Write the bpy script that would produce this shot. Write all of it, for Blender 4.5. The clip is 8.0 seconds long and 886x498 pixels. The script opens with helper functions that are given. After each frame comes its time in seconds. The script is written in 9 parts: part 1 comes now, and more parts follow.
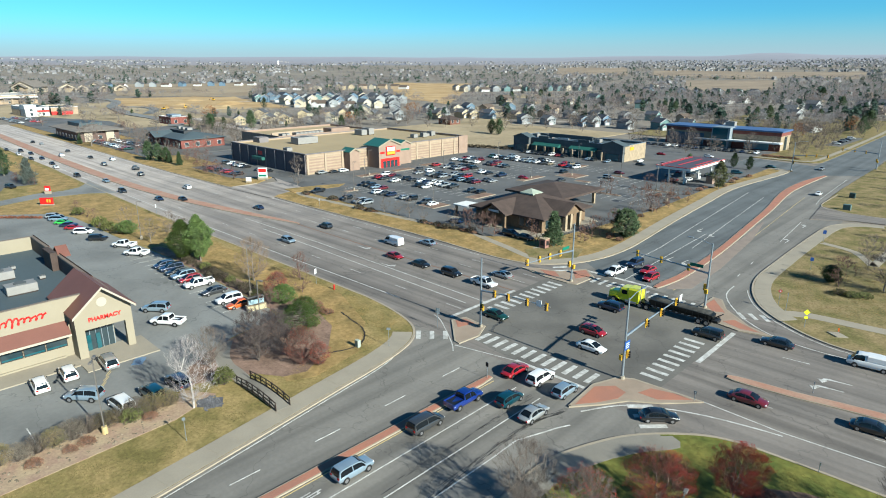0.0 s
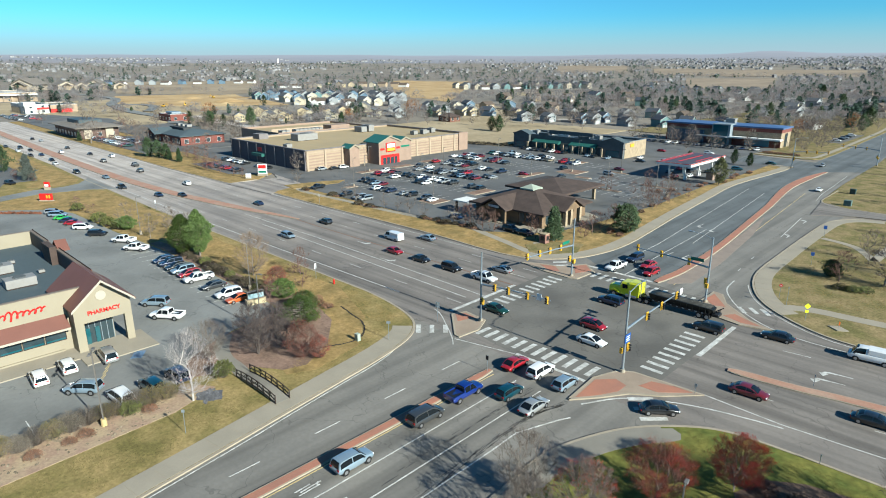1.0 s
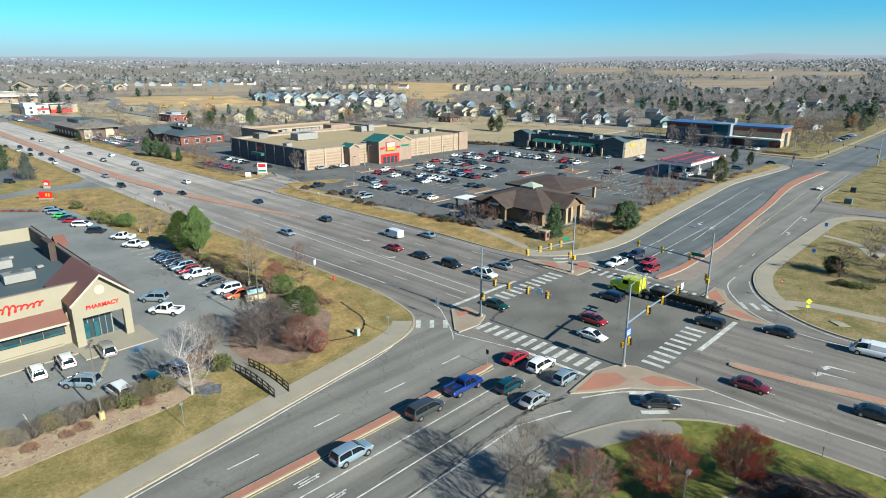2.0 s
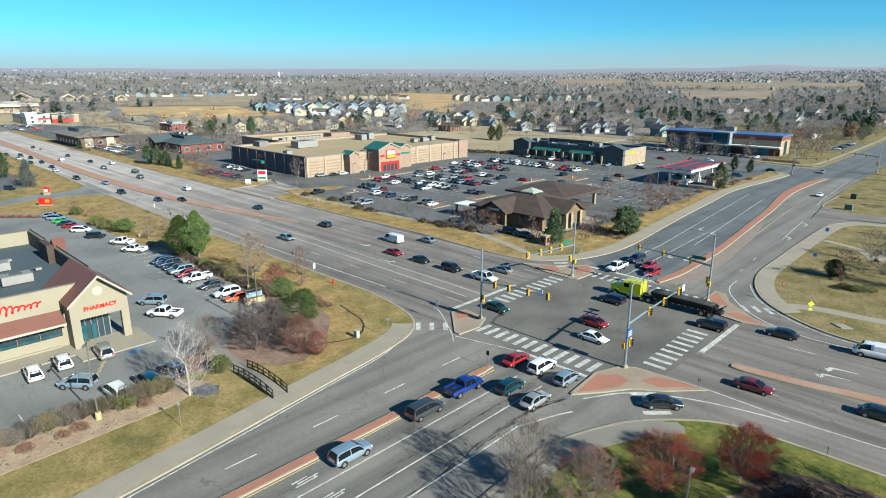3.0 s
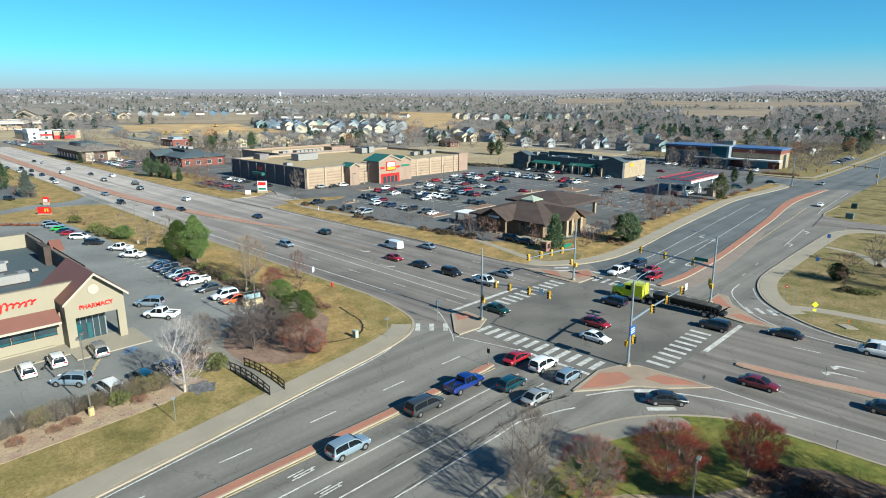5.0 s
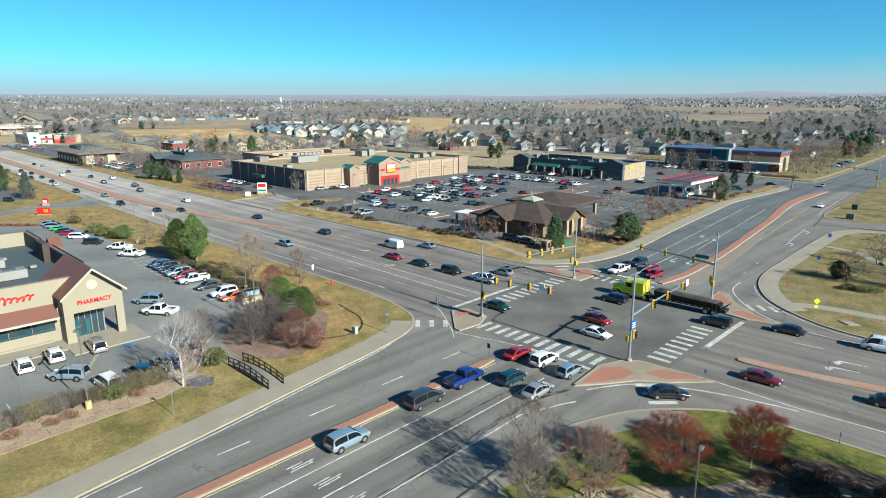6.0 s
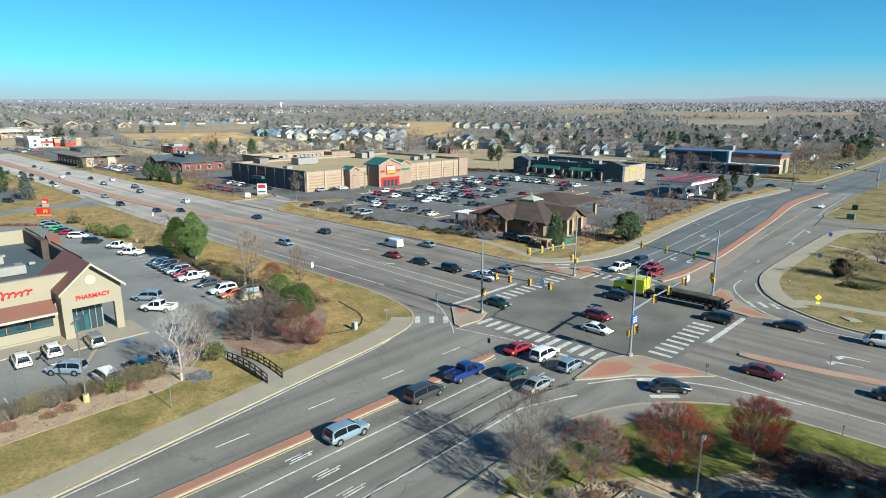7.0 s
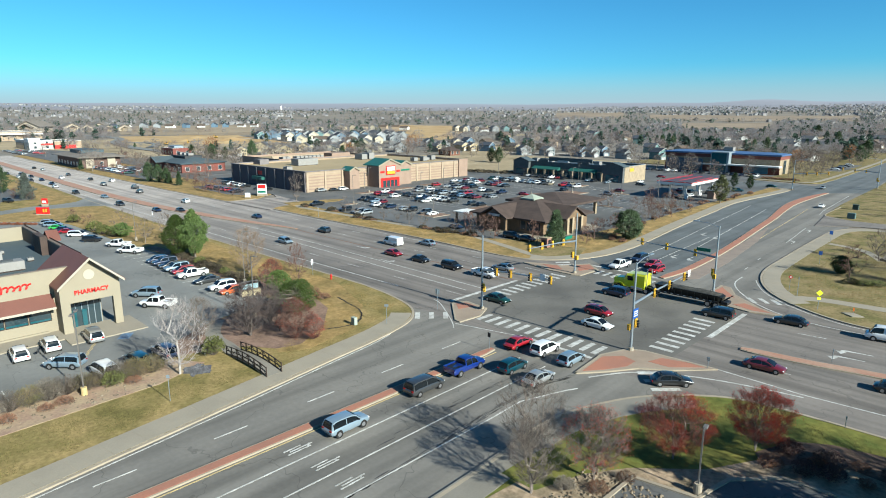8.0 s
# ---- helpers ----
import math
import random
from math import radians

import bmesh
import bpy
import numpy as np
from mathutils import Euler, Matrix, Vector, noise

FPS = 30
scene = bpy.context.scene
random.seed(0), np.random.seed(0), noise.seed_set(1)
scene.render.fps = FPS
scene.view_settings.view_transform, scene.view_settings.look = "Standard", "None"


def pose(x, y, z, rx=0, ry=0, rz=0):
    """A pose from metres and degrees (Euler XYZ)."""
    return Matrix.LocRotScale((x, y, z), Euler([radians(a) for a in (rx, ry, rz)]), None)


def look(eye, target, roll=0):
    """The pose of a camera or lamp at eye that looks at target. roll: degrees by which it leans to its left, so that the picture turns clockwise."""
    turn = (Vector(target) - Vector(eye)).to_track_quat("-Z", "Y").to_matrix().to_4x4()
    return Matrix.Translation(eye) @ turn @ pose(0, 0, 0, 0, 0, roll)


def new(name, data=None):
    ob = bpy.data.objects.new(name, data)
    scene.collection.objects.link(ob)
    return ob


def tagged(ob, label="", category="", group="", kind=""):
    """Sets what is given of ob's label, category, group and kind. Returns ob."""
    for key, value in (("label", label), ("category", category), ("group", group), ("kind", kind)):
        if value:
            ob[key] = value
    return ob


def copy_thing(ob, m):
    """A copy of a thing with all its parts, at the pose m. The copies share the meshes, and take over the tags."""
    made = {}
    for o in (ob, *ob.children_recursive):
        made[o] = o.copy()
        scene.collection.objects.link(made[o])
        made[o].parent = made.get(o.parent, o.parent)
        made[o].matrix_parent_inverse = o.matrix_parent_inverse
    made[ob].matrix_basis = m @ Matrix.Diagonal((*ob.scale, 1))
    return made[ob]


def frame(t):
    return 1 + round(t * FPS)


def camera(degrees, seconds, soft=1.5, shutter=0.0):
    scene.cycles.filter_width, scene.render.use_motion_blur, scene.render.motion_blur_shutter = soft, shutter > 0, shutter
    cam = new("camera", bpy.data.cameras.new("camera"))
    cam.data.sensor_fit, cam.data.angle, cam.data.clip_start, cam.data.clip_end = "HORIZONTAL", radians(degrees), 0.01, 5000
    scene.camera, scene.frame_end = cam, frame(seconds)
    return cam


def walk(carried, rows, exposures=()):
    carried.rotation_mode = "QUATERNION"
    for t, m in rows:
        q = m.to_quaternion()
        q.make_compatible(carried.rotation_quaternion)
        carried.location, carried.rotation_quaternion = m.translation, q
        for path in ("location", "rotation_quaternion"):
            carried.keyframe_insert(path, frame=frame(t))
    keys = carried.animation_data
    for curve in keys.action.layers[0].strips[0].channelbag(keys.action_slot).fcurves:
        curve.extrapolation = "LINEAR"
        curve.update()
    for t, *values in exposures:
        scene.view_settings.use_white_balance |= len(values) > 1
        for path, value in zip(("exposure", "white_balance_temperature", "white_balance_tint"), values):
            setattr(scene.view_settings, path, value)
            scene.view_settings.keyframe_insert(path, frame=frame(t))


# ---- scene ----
# World: x runs along the main road, y along the cross road, origin in the middle of the junction.
cam = camera(72.0, 8.0, soft=1.0)
PATH = [
    # seconds, height, pitch
    (0.0, 35.17, -16.71), (0.5, 34.88, -16.80), (1.0, 34.50, -16.86), (1.5, 34.04, -16.86),
    (3.0, 32.25, -15.66), (3.5, 31.61, -15.10), (4.0, 30.93, -14.56), (4.5, 30.25, -14.18),
    (6.0, 28.25, -13.33), (6.5, 27.67, -13.12), (7.0, 27.05, -12.88), (7.5, 26.45, -12.68), (8.0, 25.92, -12.53),
]
walk(cam, [(t, pose(41.92, -70.31, z, 90 + p, 0, 44.24)) for t, z, p in PATH], [(0.0, 1.29, 5800, 0), (8.0, 1.27, 5800, 0)])

# ---- light ----
SUN_EL, SUN_AZ = 27.0, 0.7          # degrees; azimuth from +x towards +y
world = bpy.data.worlds.new("world")
scene.world = world
world.use_nodes = True
wn = world.node_tree.nodes
sky = wn.new("ShaderNodeTexSky")
sky.sky_type = "NISHITA"
sky.sun_disc = False
sky.sun_elevation = radians(SUN_EL)
sky.sun_rotation = radians(90 - SUN_AZ)
sky.altitude, sky.air_density, sky.dust_density, sky.ozone_density = 1600, 1.0, 0.8, 4.0
tint = wn.new("ShaderNodeMix")
tint.data_type, tint.blend_type = "RGBA", "MULTIPLY"
tint.inputs[0].default_value = 1.0
tint.inputs[7].default_value = (0.46, 0.95, 1.06, 1)     # clear dry winter air
world.node_tree.links.new(sky.outputs[0], tint.inputs[6])
world.node_tree.links.new(tint.outputs[2], wn["Background"].inputs[0])
wn["Background"].inputs[1].default_value = 0.051
sun_data = bpy.data.lights.new("sun", "SUN")
sun_data.energy, sun_data.angle, sun_data.color = 5.0, radians(0.55), (1.0, 0.91, 0.77)
sun = new("sun", sun_data)
e, a = radians(SUN_EL), radians(SUN_AZ)
sun.matrix_world = look((60 * math.cos(e) * math.cos(a), 60 * math.cos(e) * math.sin(a), 60 * math.sin(e) + 60), (0, 0, 60))


# ---- materials ----
REFLECT = 0.8          # every surface sends back this share of its nominal colour


def mat(name, colour, rough=0.8, metal=0.0, vary=0.25, scale=1.0, fine=12.0, bump=0.15, island=False, obj=False, alt=None, spec=0.4, coat=0.0):
    """A surface with variation at two scales; alt is a second colour that comes through in patches."""
    colour = tuple(c * REFLECT for c in colour)
    alt = alt and tuple(c * REFLECT for c in alt)
    m = bpy.data.materials.new(name)
    m.use_nodes = True
    nt, b = m.node_tree, m.node_tree.nodes["Principled BSDF"]
    N, L = nt.nodes.new, nt.links.new
    b.inputs["Roughness"].default_value, b.inputs["Metallic"].default_value = rough, metal
    b.inputs["Specular IOR Level"].default_value = spec
    b.inputs["Coat Weight"].default_value = coat
    tc = N("ShaderNodeTexCoord")
    geo = N("ShaderNodeNewGeometry")
    src = geo.outputs["Position"] if not obj else tc.outputs["Object"]
    big, small = N("ShaderNodeTexNoise"), N("ShaderNodeTexNoise")
    for n_, s_, d_ in ((big, scale, 4), (small, fine, 3)):
        n_.inputs["Scale"].default_value, n_.inputs["Detail"].default_value = s_, d_
        L(src, n_.inputs["Vector"])
    ramp = N("ShaderNodeMapRange")
    ramp.inputs[1].default_value, ramp.inputs[2].default_value = 0.35, 0.65
    L(big.outputs[0], ramp.inputs[0])
    mix = N("ShaderNodeMix")
    mix.data_type = "RGBA"
    c2 = alt or tuple(c * (1 - vary) for c in colour)
    mix.inputs[6].default_value, mix.inputs[7].default_value = (*colour, 1), (*c2, 1)
    L(ramp.outputs[0], mix.inputs[0])
    hsv = N("ShaderNodeHueSaturation")
    L(mix.outputs[2], hsv.inputs["Color"])
    val = N("ShaderNodeMapRange")
    val.inputs[3].default_value, val.inputs[4].default_value = 1 - vary, 1 + vary
    L(small.outputs[0], val.inputs[0])
    last = val.outputs[0]
    if island:
        add = N("ShaderNodeMath")
        add.operation = "MULTIPLY_ADD"
        add.inputs[1].default_value, add.inputs[2].default_value = vary * 1.6, -vary * 0.8
        L(geo.outputs["Random Per Island"], add.inputs[0])
        add2 = N("ShaderNodeMath")
        L(add.outputs[0], add2.inputs[0])
        L(last, add2.inputs[1])
        last = add2.outputs[0]
    L(last, hsv.inputs["Value"])
    L(hsv.outputs[0], b.inputs["Base Color"])
    if bump:
        bp = N("ShaderNodeBump")
        bp.inputs["Strength"].default_value, bp.inputs["Distance"].default_value = bump, 0.05
        L(small.outputs[0], bp.inputs["Height"])
        L(bp.outputs[0], b.inputs["Normal"])
    return m


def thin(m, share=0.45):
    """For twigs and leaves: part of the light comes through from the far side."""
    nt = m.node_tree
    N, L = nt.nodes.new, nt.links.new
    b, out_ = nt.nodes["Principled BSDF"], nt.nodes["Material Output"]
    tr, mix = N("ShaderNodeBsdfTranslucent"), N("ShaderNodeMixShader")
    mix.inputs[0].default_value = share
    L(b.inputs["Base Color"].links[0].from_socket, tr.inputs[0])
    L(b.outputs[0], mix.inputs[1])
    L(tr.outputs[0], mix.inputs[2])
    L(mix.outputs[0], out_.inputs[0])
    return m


def paint(name, colour, metal=0.0, rough=0.28):
    return mat(name, tuple(c * 1.12 for c in colour), rough, metal, 0.08, 0.8, 30, 0.0, obj=True, spec=0.5, coat=1.0)


def glass_mat(name, colour, rough=0.05):
    return mat(name, colour, rough, 0.0, 0.1, 1, 5, 0.0, obj=True, spec=0.8)


def road_mat(name, colour, dark, streak=0.5, along=(0.012, 0.55, 1), west_gain=1.0):
    """Worn asphalt with long tyre streaks along x, sealed cracks and patches."""
    m = mat(name, colour, 0.85, 0, 0.15, 0.12, 2.6, 0.1, alt=dark)
    nt = m.node_tree
    N, L = nt.nodes.new, nt.links.new
    b = nt.nodes["Principled BSDF"]
    prev = b.inputs["Base Color"].links[0].from_socket
    geo = N("ShaderNodeNewGeometry")
    mp = N("ShaderNodeMapping")
    mp.inputs["Scale"].default_value = along
    L(geo.outputs["Position"], mp.inputs[0])
    st = N("ShaderNodeTexNoise")
    st.inputs["Scale"].default_value, st.inputs["Detail"].default_value = 1.0, 3
    L(mp.outputs[0], st.inputs["Vector"])
    r = N("ShaderNodeMapRange")
    r.inputs[1].default_value, r.inputs[2].default_value, r.inputs[3].default_value, r.inputs[4].default_value = 0.42, 0.66, 1.0, 1.0 - streak
    L(st.outputs[0], r.inputs[0])
    vor = N("ShaderNodeTexVoronoi")
    vor.feature = "DISTANCE_TO_EDGE"
    vor.inputs["Scale"].default_value = 0.11
    wob = N("ShaderNodeTexNoise")
    wob.inputs["Scale"].default_value = 0.5
    L(geo.outputs["Position"], wob.inputs["Vector"])
    va = N("ShaderNodeVectorMath")
    va.operation = "MULTIPLY_ADD"
    va.inputs[1].default_value = (5, 5, 0)
    L(wob.outputs["Color"], va.inputs[0])
    L(geo.outputs["Position"], va.inputs[2])
    L(va.outputs[0], vor.inputs["Vector"])
    cr = N("ShaderNodeMapRange")
    cr.inputs[1].default_value, cr.inputs[2].default_value, cr.inputs[3].default_value, cr.inputs[4].default_value = 0.003, 0.009, 0.74, 1.0
    L(vor.outputs["Distance"], cr.inputs[0])
    mul = N("ShaderNodeMath")
    mul.operation = "MULTIPLY"
    L(r.outputs[0], mul.inputs[0])
    L(cr.outputs[0], mul.inputs[1])
    mx = N("ShaderNodeMix")
    mx.data_type, mx.blend_type = "RGBA", "MULTIPLY"
    mx.inputs[0].default_value = 1
    L(prev, mx.inputs[6])
    L(mul.outputs[0], mx.inputs[7])
    # colour multiplied up towards the west, between x -50 and -200
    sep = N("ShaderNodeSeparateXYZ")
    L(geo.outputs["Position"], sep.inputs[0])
    west_ramp = N("ShaderNodeMapRange")
    west_ramp.inputs[1].default_value, west_ramp.inputs[2].default_value, west_ramp.inputs[3].default_value, west_ramp.inputs[4].default_value = -50, -200, 1.0, west_gain
    L(sep.outputs[0], west_ramp.inputs[0])
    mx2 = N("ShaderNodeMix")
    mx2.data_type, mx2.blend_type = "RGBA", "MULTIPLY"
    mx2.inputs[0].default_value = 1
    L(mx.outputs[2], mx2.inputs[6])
    L(west_ramp.outputs[0], mx2.inputs[7])
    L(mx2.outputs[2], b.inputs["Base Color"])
    return m


ASPHALT = road_mat("worn_asphalt", (0.228, 0.201, 0.178), (0.177, 0.157, 0.141), 0.38, west_gain=2.4)
ASPHALT_B = road_mat("worn_asphalt_cross_road", (0.228, 0.211, 0.186), (0.182, 0.17, 0.152), 0.36, (0.42, 0.010, 1))
LOT = road_mat("lot_asphalt", (0.138, 0.137, 0.134), (0.108, 0.107, 0.105), 0.2, (0.09, 0.11, 1))
JUNCTION = road_mat("junction_asphalt", (0.162, 0.150, 0.132), (0.132, 0.123, 0.109), 0.25, (0.12, 0.14, 1))
PHARMLOT = road_mat("pale_lot_asphalt", (0.228, 0.229, 0.217), (0.182, 0.183, 0.174), 0.22, (0.09, 0.11, 1))
NORTHROAD = road_mat("dark_asphalt", (0.145, 0.155, 0.157), (0.114, 0.123, 0.125), 0.3, (0.42, 0.010, 1))
TANPAVE = mat("tan_concrete", (0.33, 0.255, 0.19), 0.85, 0, 0.15, 0.4, 7, 0.2)
LINE = mat("road_paint", (0.60, 0.59, 0.56), 0.7, 0, 0.3, 1.1, 5, 0.1, alt=(0.36, 0.35, 0.32))
YELLOW_LINE = mat("yellow_road_paint", (0.55, 0.42, 0.2), 0.7, 0, 0.2, 0.7, 14, 0.1)
BROWN_LINE = mat("faded_brown_line", (0.22, 0.125, 0.085), 0.8, 0, 0.25, 0.8, 6, 0.1)
CONCRETE = mat("concrete", (0.325, 0.285, 0.22), 0.85, 0, 0.12, 0.3, 8, 0.15)
PINKCONCRETE = mat("rosy_concrete", (0.27, 0.215, 0.175), 0.85, 0, 0.15, 0.4, 6, 0.15, alt=(0.225, 0.18, 0.15))
KERB = mat("kerb_concrete", (0.355, 0.30, 0.225), 0.85, 0, 0.15, 0.5, 8, 0.15)
REDSTONE = mat("stamped_red_concrete", (0.38, 0.165, 0.105), 0.85, 0, 0.18, 0.4, 6, 0.3, alt=(0.31, 0.15, 0.105))
FADEDRED = mat("faded_red_concrete", (0.38, 0.25, 0.18), 0.85, 0, 0.2, 0.35, 4, 0.3, alt=(0.36, 0.185, 0.125))
DRYGRASS = mat("dry_grass", (0.36, 0.245, 0.105), 0.95, 0, 0.55, 0.3, 1.7, 0.9, alt=(0.215, 0.16, 0.066), spec=0.1)
LAWN = mat("lawn", (0.15, 0.135, 0.053), 0.95, 0, 0.7, 0.3, 3.4, 0.9, alt=(0.27, 0.205, 0.105), spec=0.1)
GREENLAWN = mat("green_lawn", (0.10, 0.118, 0.03), 0.95, 0, 0.55, 0.35, 1.7, 0.9, alt=(0.19, 0.175, 0.045), spec=0.1)
MULCH = mat("wood_mulch", (0.175, 0.12, 0.092), 0.95, 0, 0.5, 0.4, 3, 0.8, alt=(0.26, 0.175, 0.135), spec=0.1)
DARKMULCH = mat("dark_mulch", (0.115, 0.08, 0.062), 0.95, 0, 0.5, 0.5, 3.5, 0.8, alt=(0.19, 0.125, 0.09), spec=0.1)
HEDGEBED = mat("pinkish_mulch", (0.33, 0.225, 0.165), 0.95, 0, 0.35, 0.5, 4, 0.8, alt=(0.40, 0.31, 0.20), spec=0.1)
VERGELAWN = mat("streaky_winter_lawn", (0.172, 0.146, 0.053), 0.95, 0, 0.6, 0.28, 3.2, 0.9, alt=(0.315, 0.235, 0.102), spec=0.1)
GREYCONCRETE = mat("grey_concrete", (0.235, 0.215, 0.18), 0.85, 0, 0.15, 0.3, 8, 0.15)
ROCKS = mat("leaf_litter_bed", (0.40, 0.30, 0.205), 0.95, 0, 0.65, 0.6, 3.2, 0.9, alt=(0.20, 0.16, 0.105), spec=0.1)
GROUND = mat("dry_plain", (0.27, 0.235, 0.19), 0.95, 0, 0.3, 0.018, 0.14, 0.0, alt=(0.20, 0.18, 0.155), spec=0.1)
FIELD = mat("dry_field", (0.41, 0.33, 0.215), 0.95, 0, 0.3, 0.03, 0.35, 0.0, alt=(0.30, 0.24, 0.15), spec=0.1)
EARTH = mat("ochre_earth", (0.50, 0.36, 0.19), 0.95, 0, 0.28, 0.03, 0.4, 0.0, alt=(0.37, 0.25, 0.125), spec=0.1)
BROWNFIELD = mat("brown_field", (0.35, 0.28, 0.195), 0.95, 0, 0.25, 0.012, 0.1, 0.0, alt=(0.275, 0.215, 0.15), spec=0.1)
FIELDROSE = mat("dull_field", (0.32, 0.255, 0.185), 0.95, 0, 0.3, 0.012, 0.08, 0.0, alt=(0.25, 0.20, 0.15), spec=0.1)
STEEL = mat("galvanised_steel", (0.37, 0.43, 0.48), 0.45, 0.7, 0.1, 1, 20, 0.0, obj=True)
DARKSTEEL = mat("brown_painted_steel", (0.045, 0.03, 0.025), 0.5, 0.2, 0.15, 1, 20, 0.0)
BRONZE = mat("dull_bronze_paint", (0.19, 0.175, 0.16), 0.55, 0.3, 0.15, 1, 20, 0.0, obj=True)
SIGNAL_YELLOW = mat("signal_yellow", (0.62, 0.36, 0.03), 0.5, 0, 0.1, 2, 20, 0.0, obj=True)
BLACK = mat("black_plastic", (0.015, 0.015, 0.016), 0.5, 0, 0.1, 2, 20, 0.0, obj=True)
RUBBER = mat("tyre_rubber", (0.018, 0.018, 0.018), 0.85, 0, 0.2, 2, 20, 0.1, obj=True)
RIM = mat("alloy_rim", (0.5, 0.5, 0.52), 0.3, 0.8, 0.1, 2, 20, 0.0, obj=True)
GLASS = mat("tinted_glass", (0.008, 0.011, 0.014), 0.08, 0, 0.1, 1, 5, 0.0, obj=True, spec=0.35)
LAMP_WHITE = mat("headlamp_lens", (0.7, 0.72, 0.75), 0.12, 0, 0.05, 2, 20, 0.0, obj=True)
LAMP_RED = mat("taillamp_lens", (0.32, 0.012, 0.01), 0.15, 0, 0.05, 2, 20, 0.0, obj=True)
WHITE = mat("white_paint", (0.74, 0.73, 0.70), 0.6, 0, 0.06, 0.6, 10, 0.05)
SIGNGREEN = mat("sign_green", (0.01, 0.16, 0.10), 0.5, 0, 0.05, 2, 10, 0.0)
SIGNBLUE = mat("sign_blue", (0.02, 0.08, 0.30), 0.5, 0, 0.05, 2, 10, 0.0)
SIGNWHITE = mat("sign_white", (0.75, 0.75, 0.75), 0.5, 0, 0.05, 2, 10, 0.0)
SIGNLIME = mat("sign_lime", (0.85, 0.95, 0.03), 0.5, 0, 0.05, 2, 10, 0.0)
SIGNRED = mat("sign_red", (0.60, 0.015, 0.012), 0.5, 0, 0.06, 2, 10, 0.0)
BARK = mat("grey_bark", (0.24, 0.20, 0.17), 0.9, 0, 0.3, 2, 14, 0.3, obj=True)
BARK_RED = mat("reddish_bark", (0.20, 0.125, 0.10), 0.9, 0, 0.3, 2, 14, 0.3, obj=True)
BARK_WHITE = mat("pale_bark", (0.52, 0.48, 0.45), 0.9, 0, 0.25, 2, 14, 0.3, obj=True)
TWIG = mat("bare_twigs", (0.215, 0.175, 0.148), 0.9, 0, 0.35, 2, 14, 0.0, obj=True, island=True)
TWIG_RED = mat("red_twigs", (0.20, 0.115, 0.09), 0.9, 0, 0.35, 2, 14, 0.0, obj=True, island=True)
TWIG_PALE = mat("pale_twigs", (0.47, 0.42, 0.40), 0.9, 0, 0.25, 2, 14, 0.0, obj=True, island=True)
REDLEAF = mat("red_berries_and_leaves", (0.64, 0.05, 0.03), 0.7, 0, 0.4, 0.45, 9, 0.0, obj=True, island=True, alt=(0.34, 0.075, 0.05))
NEEDLE = mat("pine_needles", (0.11, 0.165, 0.036), 0.7, 0, 0.45, 0.6, 9, 0.0, obj=True, island=True, alt=(0.08, 0.125, 0.03))
NEEDLE_DARK = mat("spruce_needles", (0.066, 0.108, 0.042), 0.7, 0, 0.45, 0.6, 9, 0.0, obj=True, island=True)
NEEDLE_OLIVE = mat("olive_needles", (0.125, 0.135, 0.05), 0.7, 0, 0.45, 0.6, 9, 0.0, obj=True, island=True)
NEEDLE_BLUE = mat("blue_needles", (0.17, 0.20, 0.175), 0.7, 0, 0.45, 0.6, 9, 0.0, obj=True, island=True)
DRYLEAF = mat("dry_shrub_leaves", (0.31, 0.235, 0.13), 0.85, 0, 0.25, 0.6, 9, 0.0, obj=True, island=True, alt=(0.19, 0.185, 0.075))
RUSTLEAF = mat("rust_shrub_leaves", (0.27, 0.14, 0.085), 0.85, 0, 0.3, 0.6, 9, 0.0, obj=True, island=True)
GREYLEAF = mat("grey_shrub_leaves", (0.30, 0.26, 0.205), 0.85, 0, 0.3, 0.6, 9, 0.0, obj=True, island=True)

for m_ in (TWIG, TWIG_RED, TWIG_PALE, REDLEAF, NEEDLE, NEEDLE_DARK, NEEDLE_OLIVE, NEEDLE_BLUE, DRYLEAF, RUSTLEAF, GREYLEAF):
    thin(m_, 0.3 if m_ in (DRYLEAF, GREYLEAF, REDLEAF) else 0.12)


# ---- mesh helpers ----
def mesh_ob(name, bm, material, parent=None, label=""):
    me = bpy.data.meshes.new(name)
    bm.to_mesh(me)
    bm.free()
    for m in (material if isinstance(material, (list, tuple)) else [material]):
        me.materials.append(m)
    ob = new(name, me)
    if parent is not None:
        ob.parent = parent
    if label:
        ob["label"] = label
    return ob


part = mesh_ob


def data_ob(name, verts, faces, material, parent=None, label=""):
    me = bpy.data.meshes.new(name)
    me.from_pydata(verts, [], faces)
    me.materials.append(material)
    ob = new(name, me)
    if parent is not None:
        ob.parent = parent
    if label:
        ob["label"] = label
    return ob


def empty(name, label, category, group="", kind="", at=None):
    ob = new(name)
    if at is not None:
        ob.matrix_basis = at
    return tagged(ob, label, category, group, kind)


def B():
    return bmesh.new()


def box(bm, x0, y0, z0, x1, y1, z1, bevel=0.0):
    v = [bm.verts.new(p) for p in ((x0, y0, z0), (x1, y0, z0), (x1, y1, z0), (x0, y1, z0), (x0, y0, z1), (x1, y0, z1), (x1, y1, z1), (x0, y1, z1))]
    fs = [bm.faces.new([v[i] for i in f]) for f in ((3, 2, 1, 0), (4, 5, 6, 7), (0, 1, 5, 4), (1, 2, 6, 5), (2, 3, 7, 6), (3, 0, 4, 7))]
    if bevel:
        bmesh.ops.bevel(bm, geom=list({e_ for f in fs for e_ in f.edges}), offset=bevel, segments=1, affect="EDGES")
    return bm


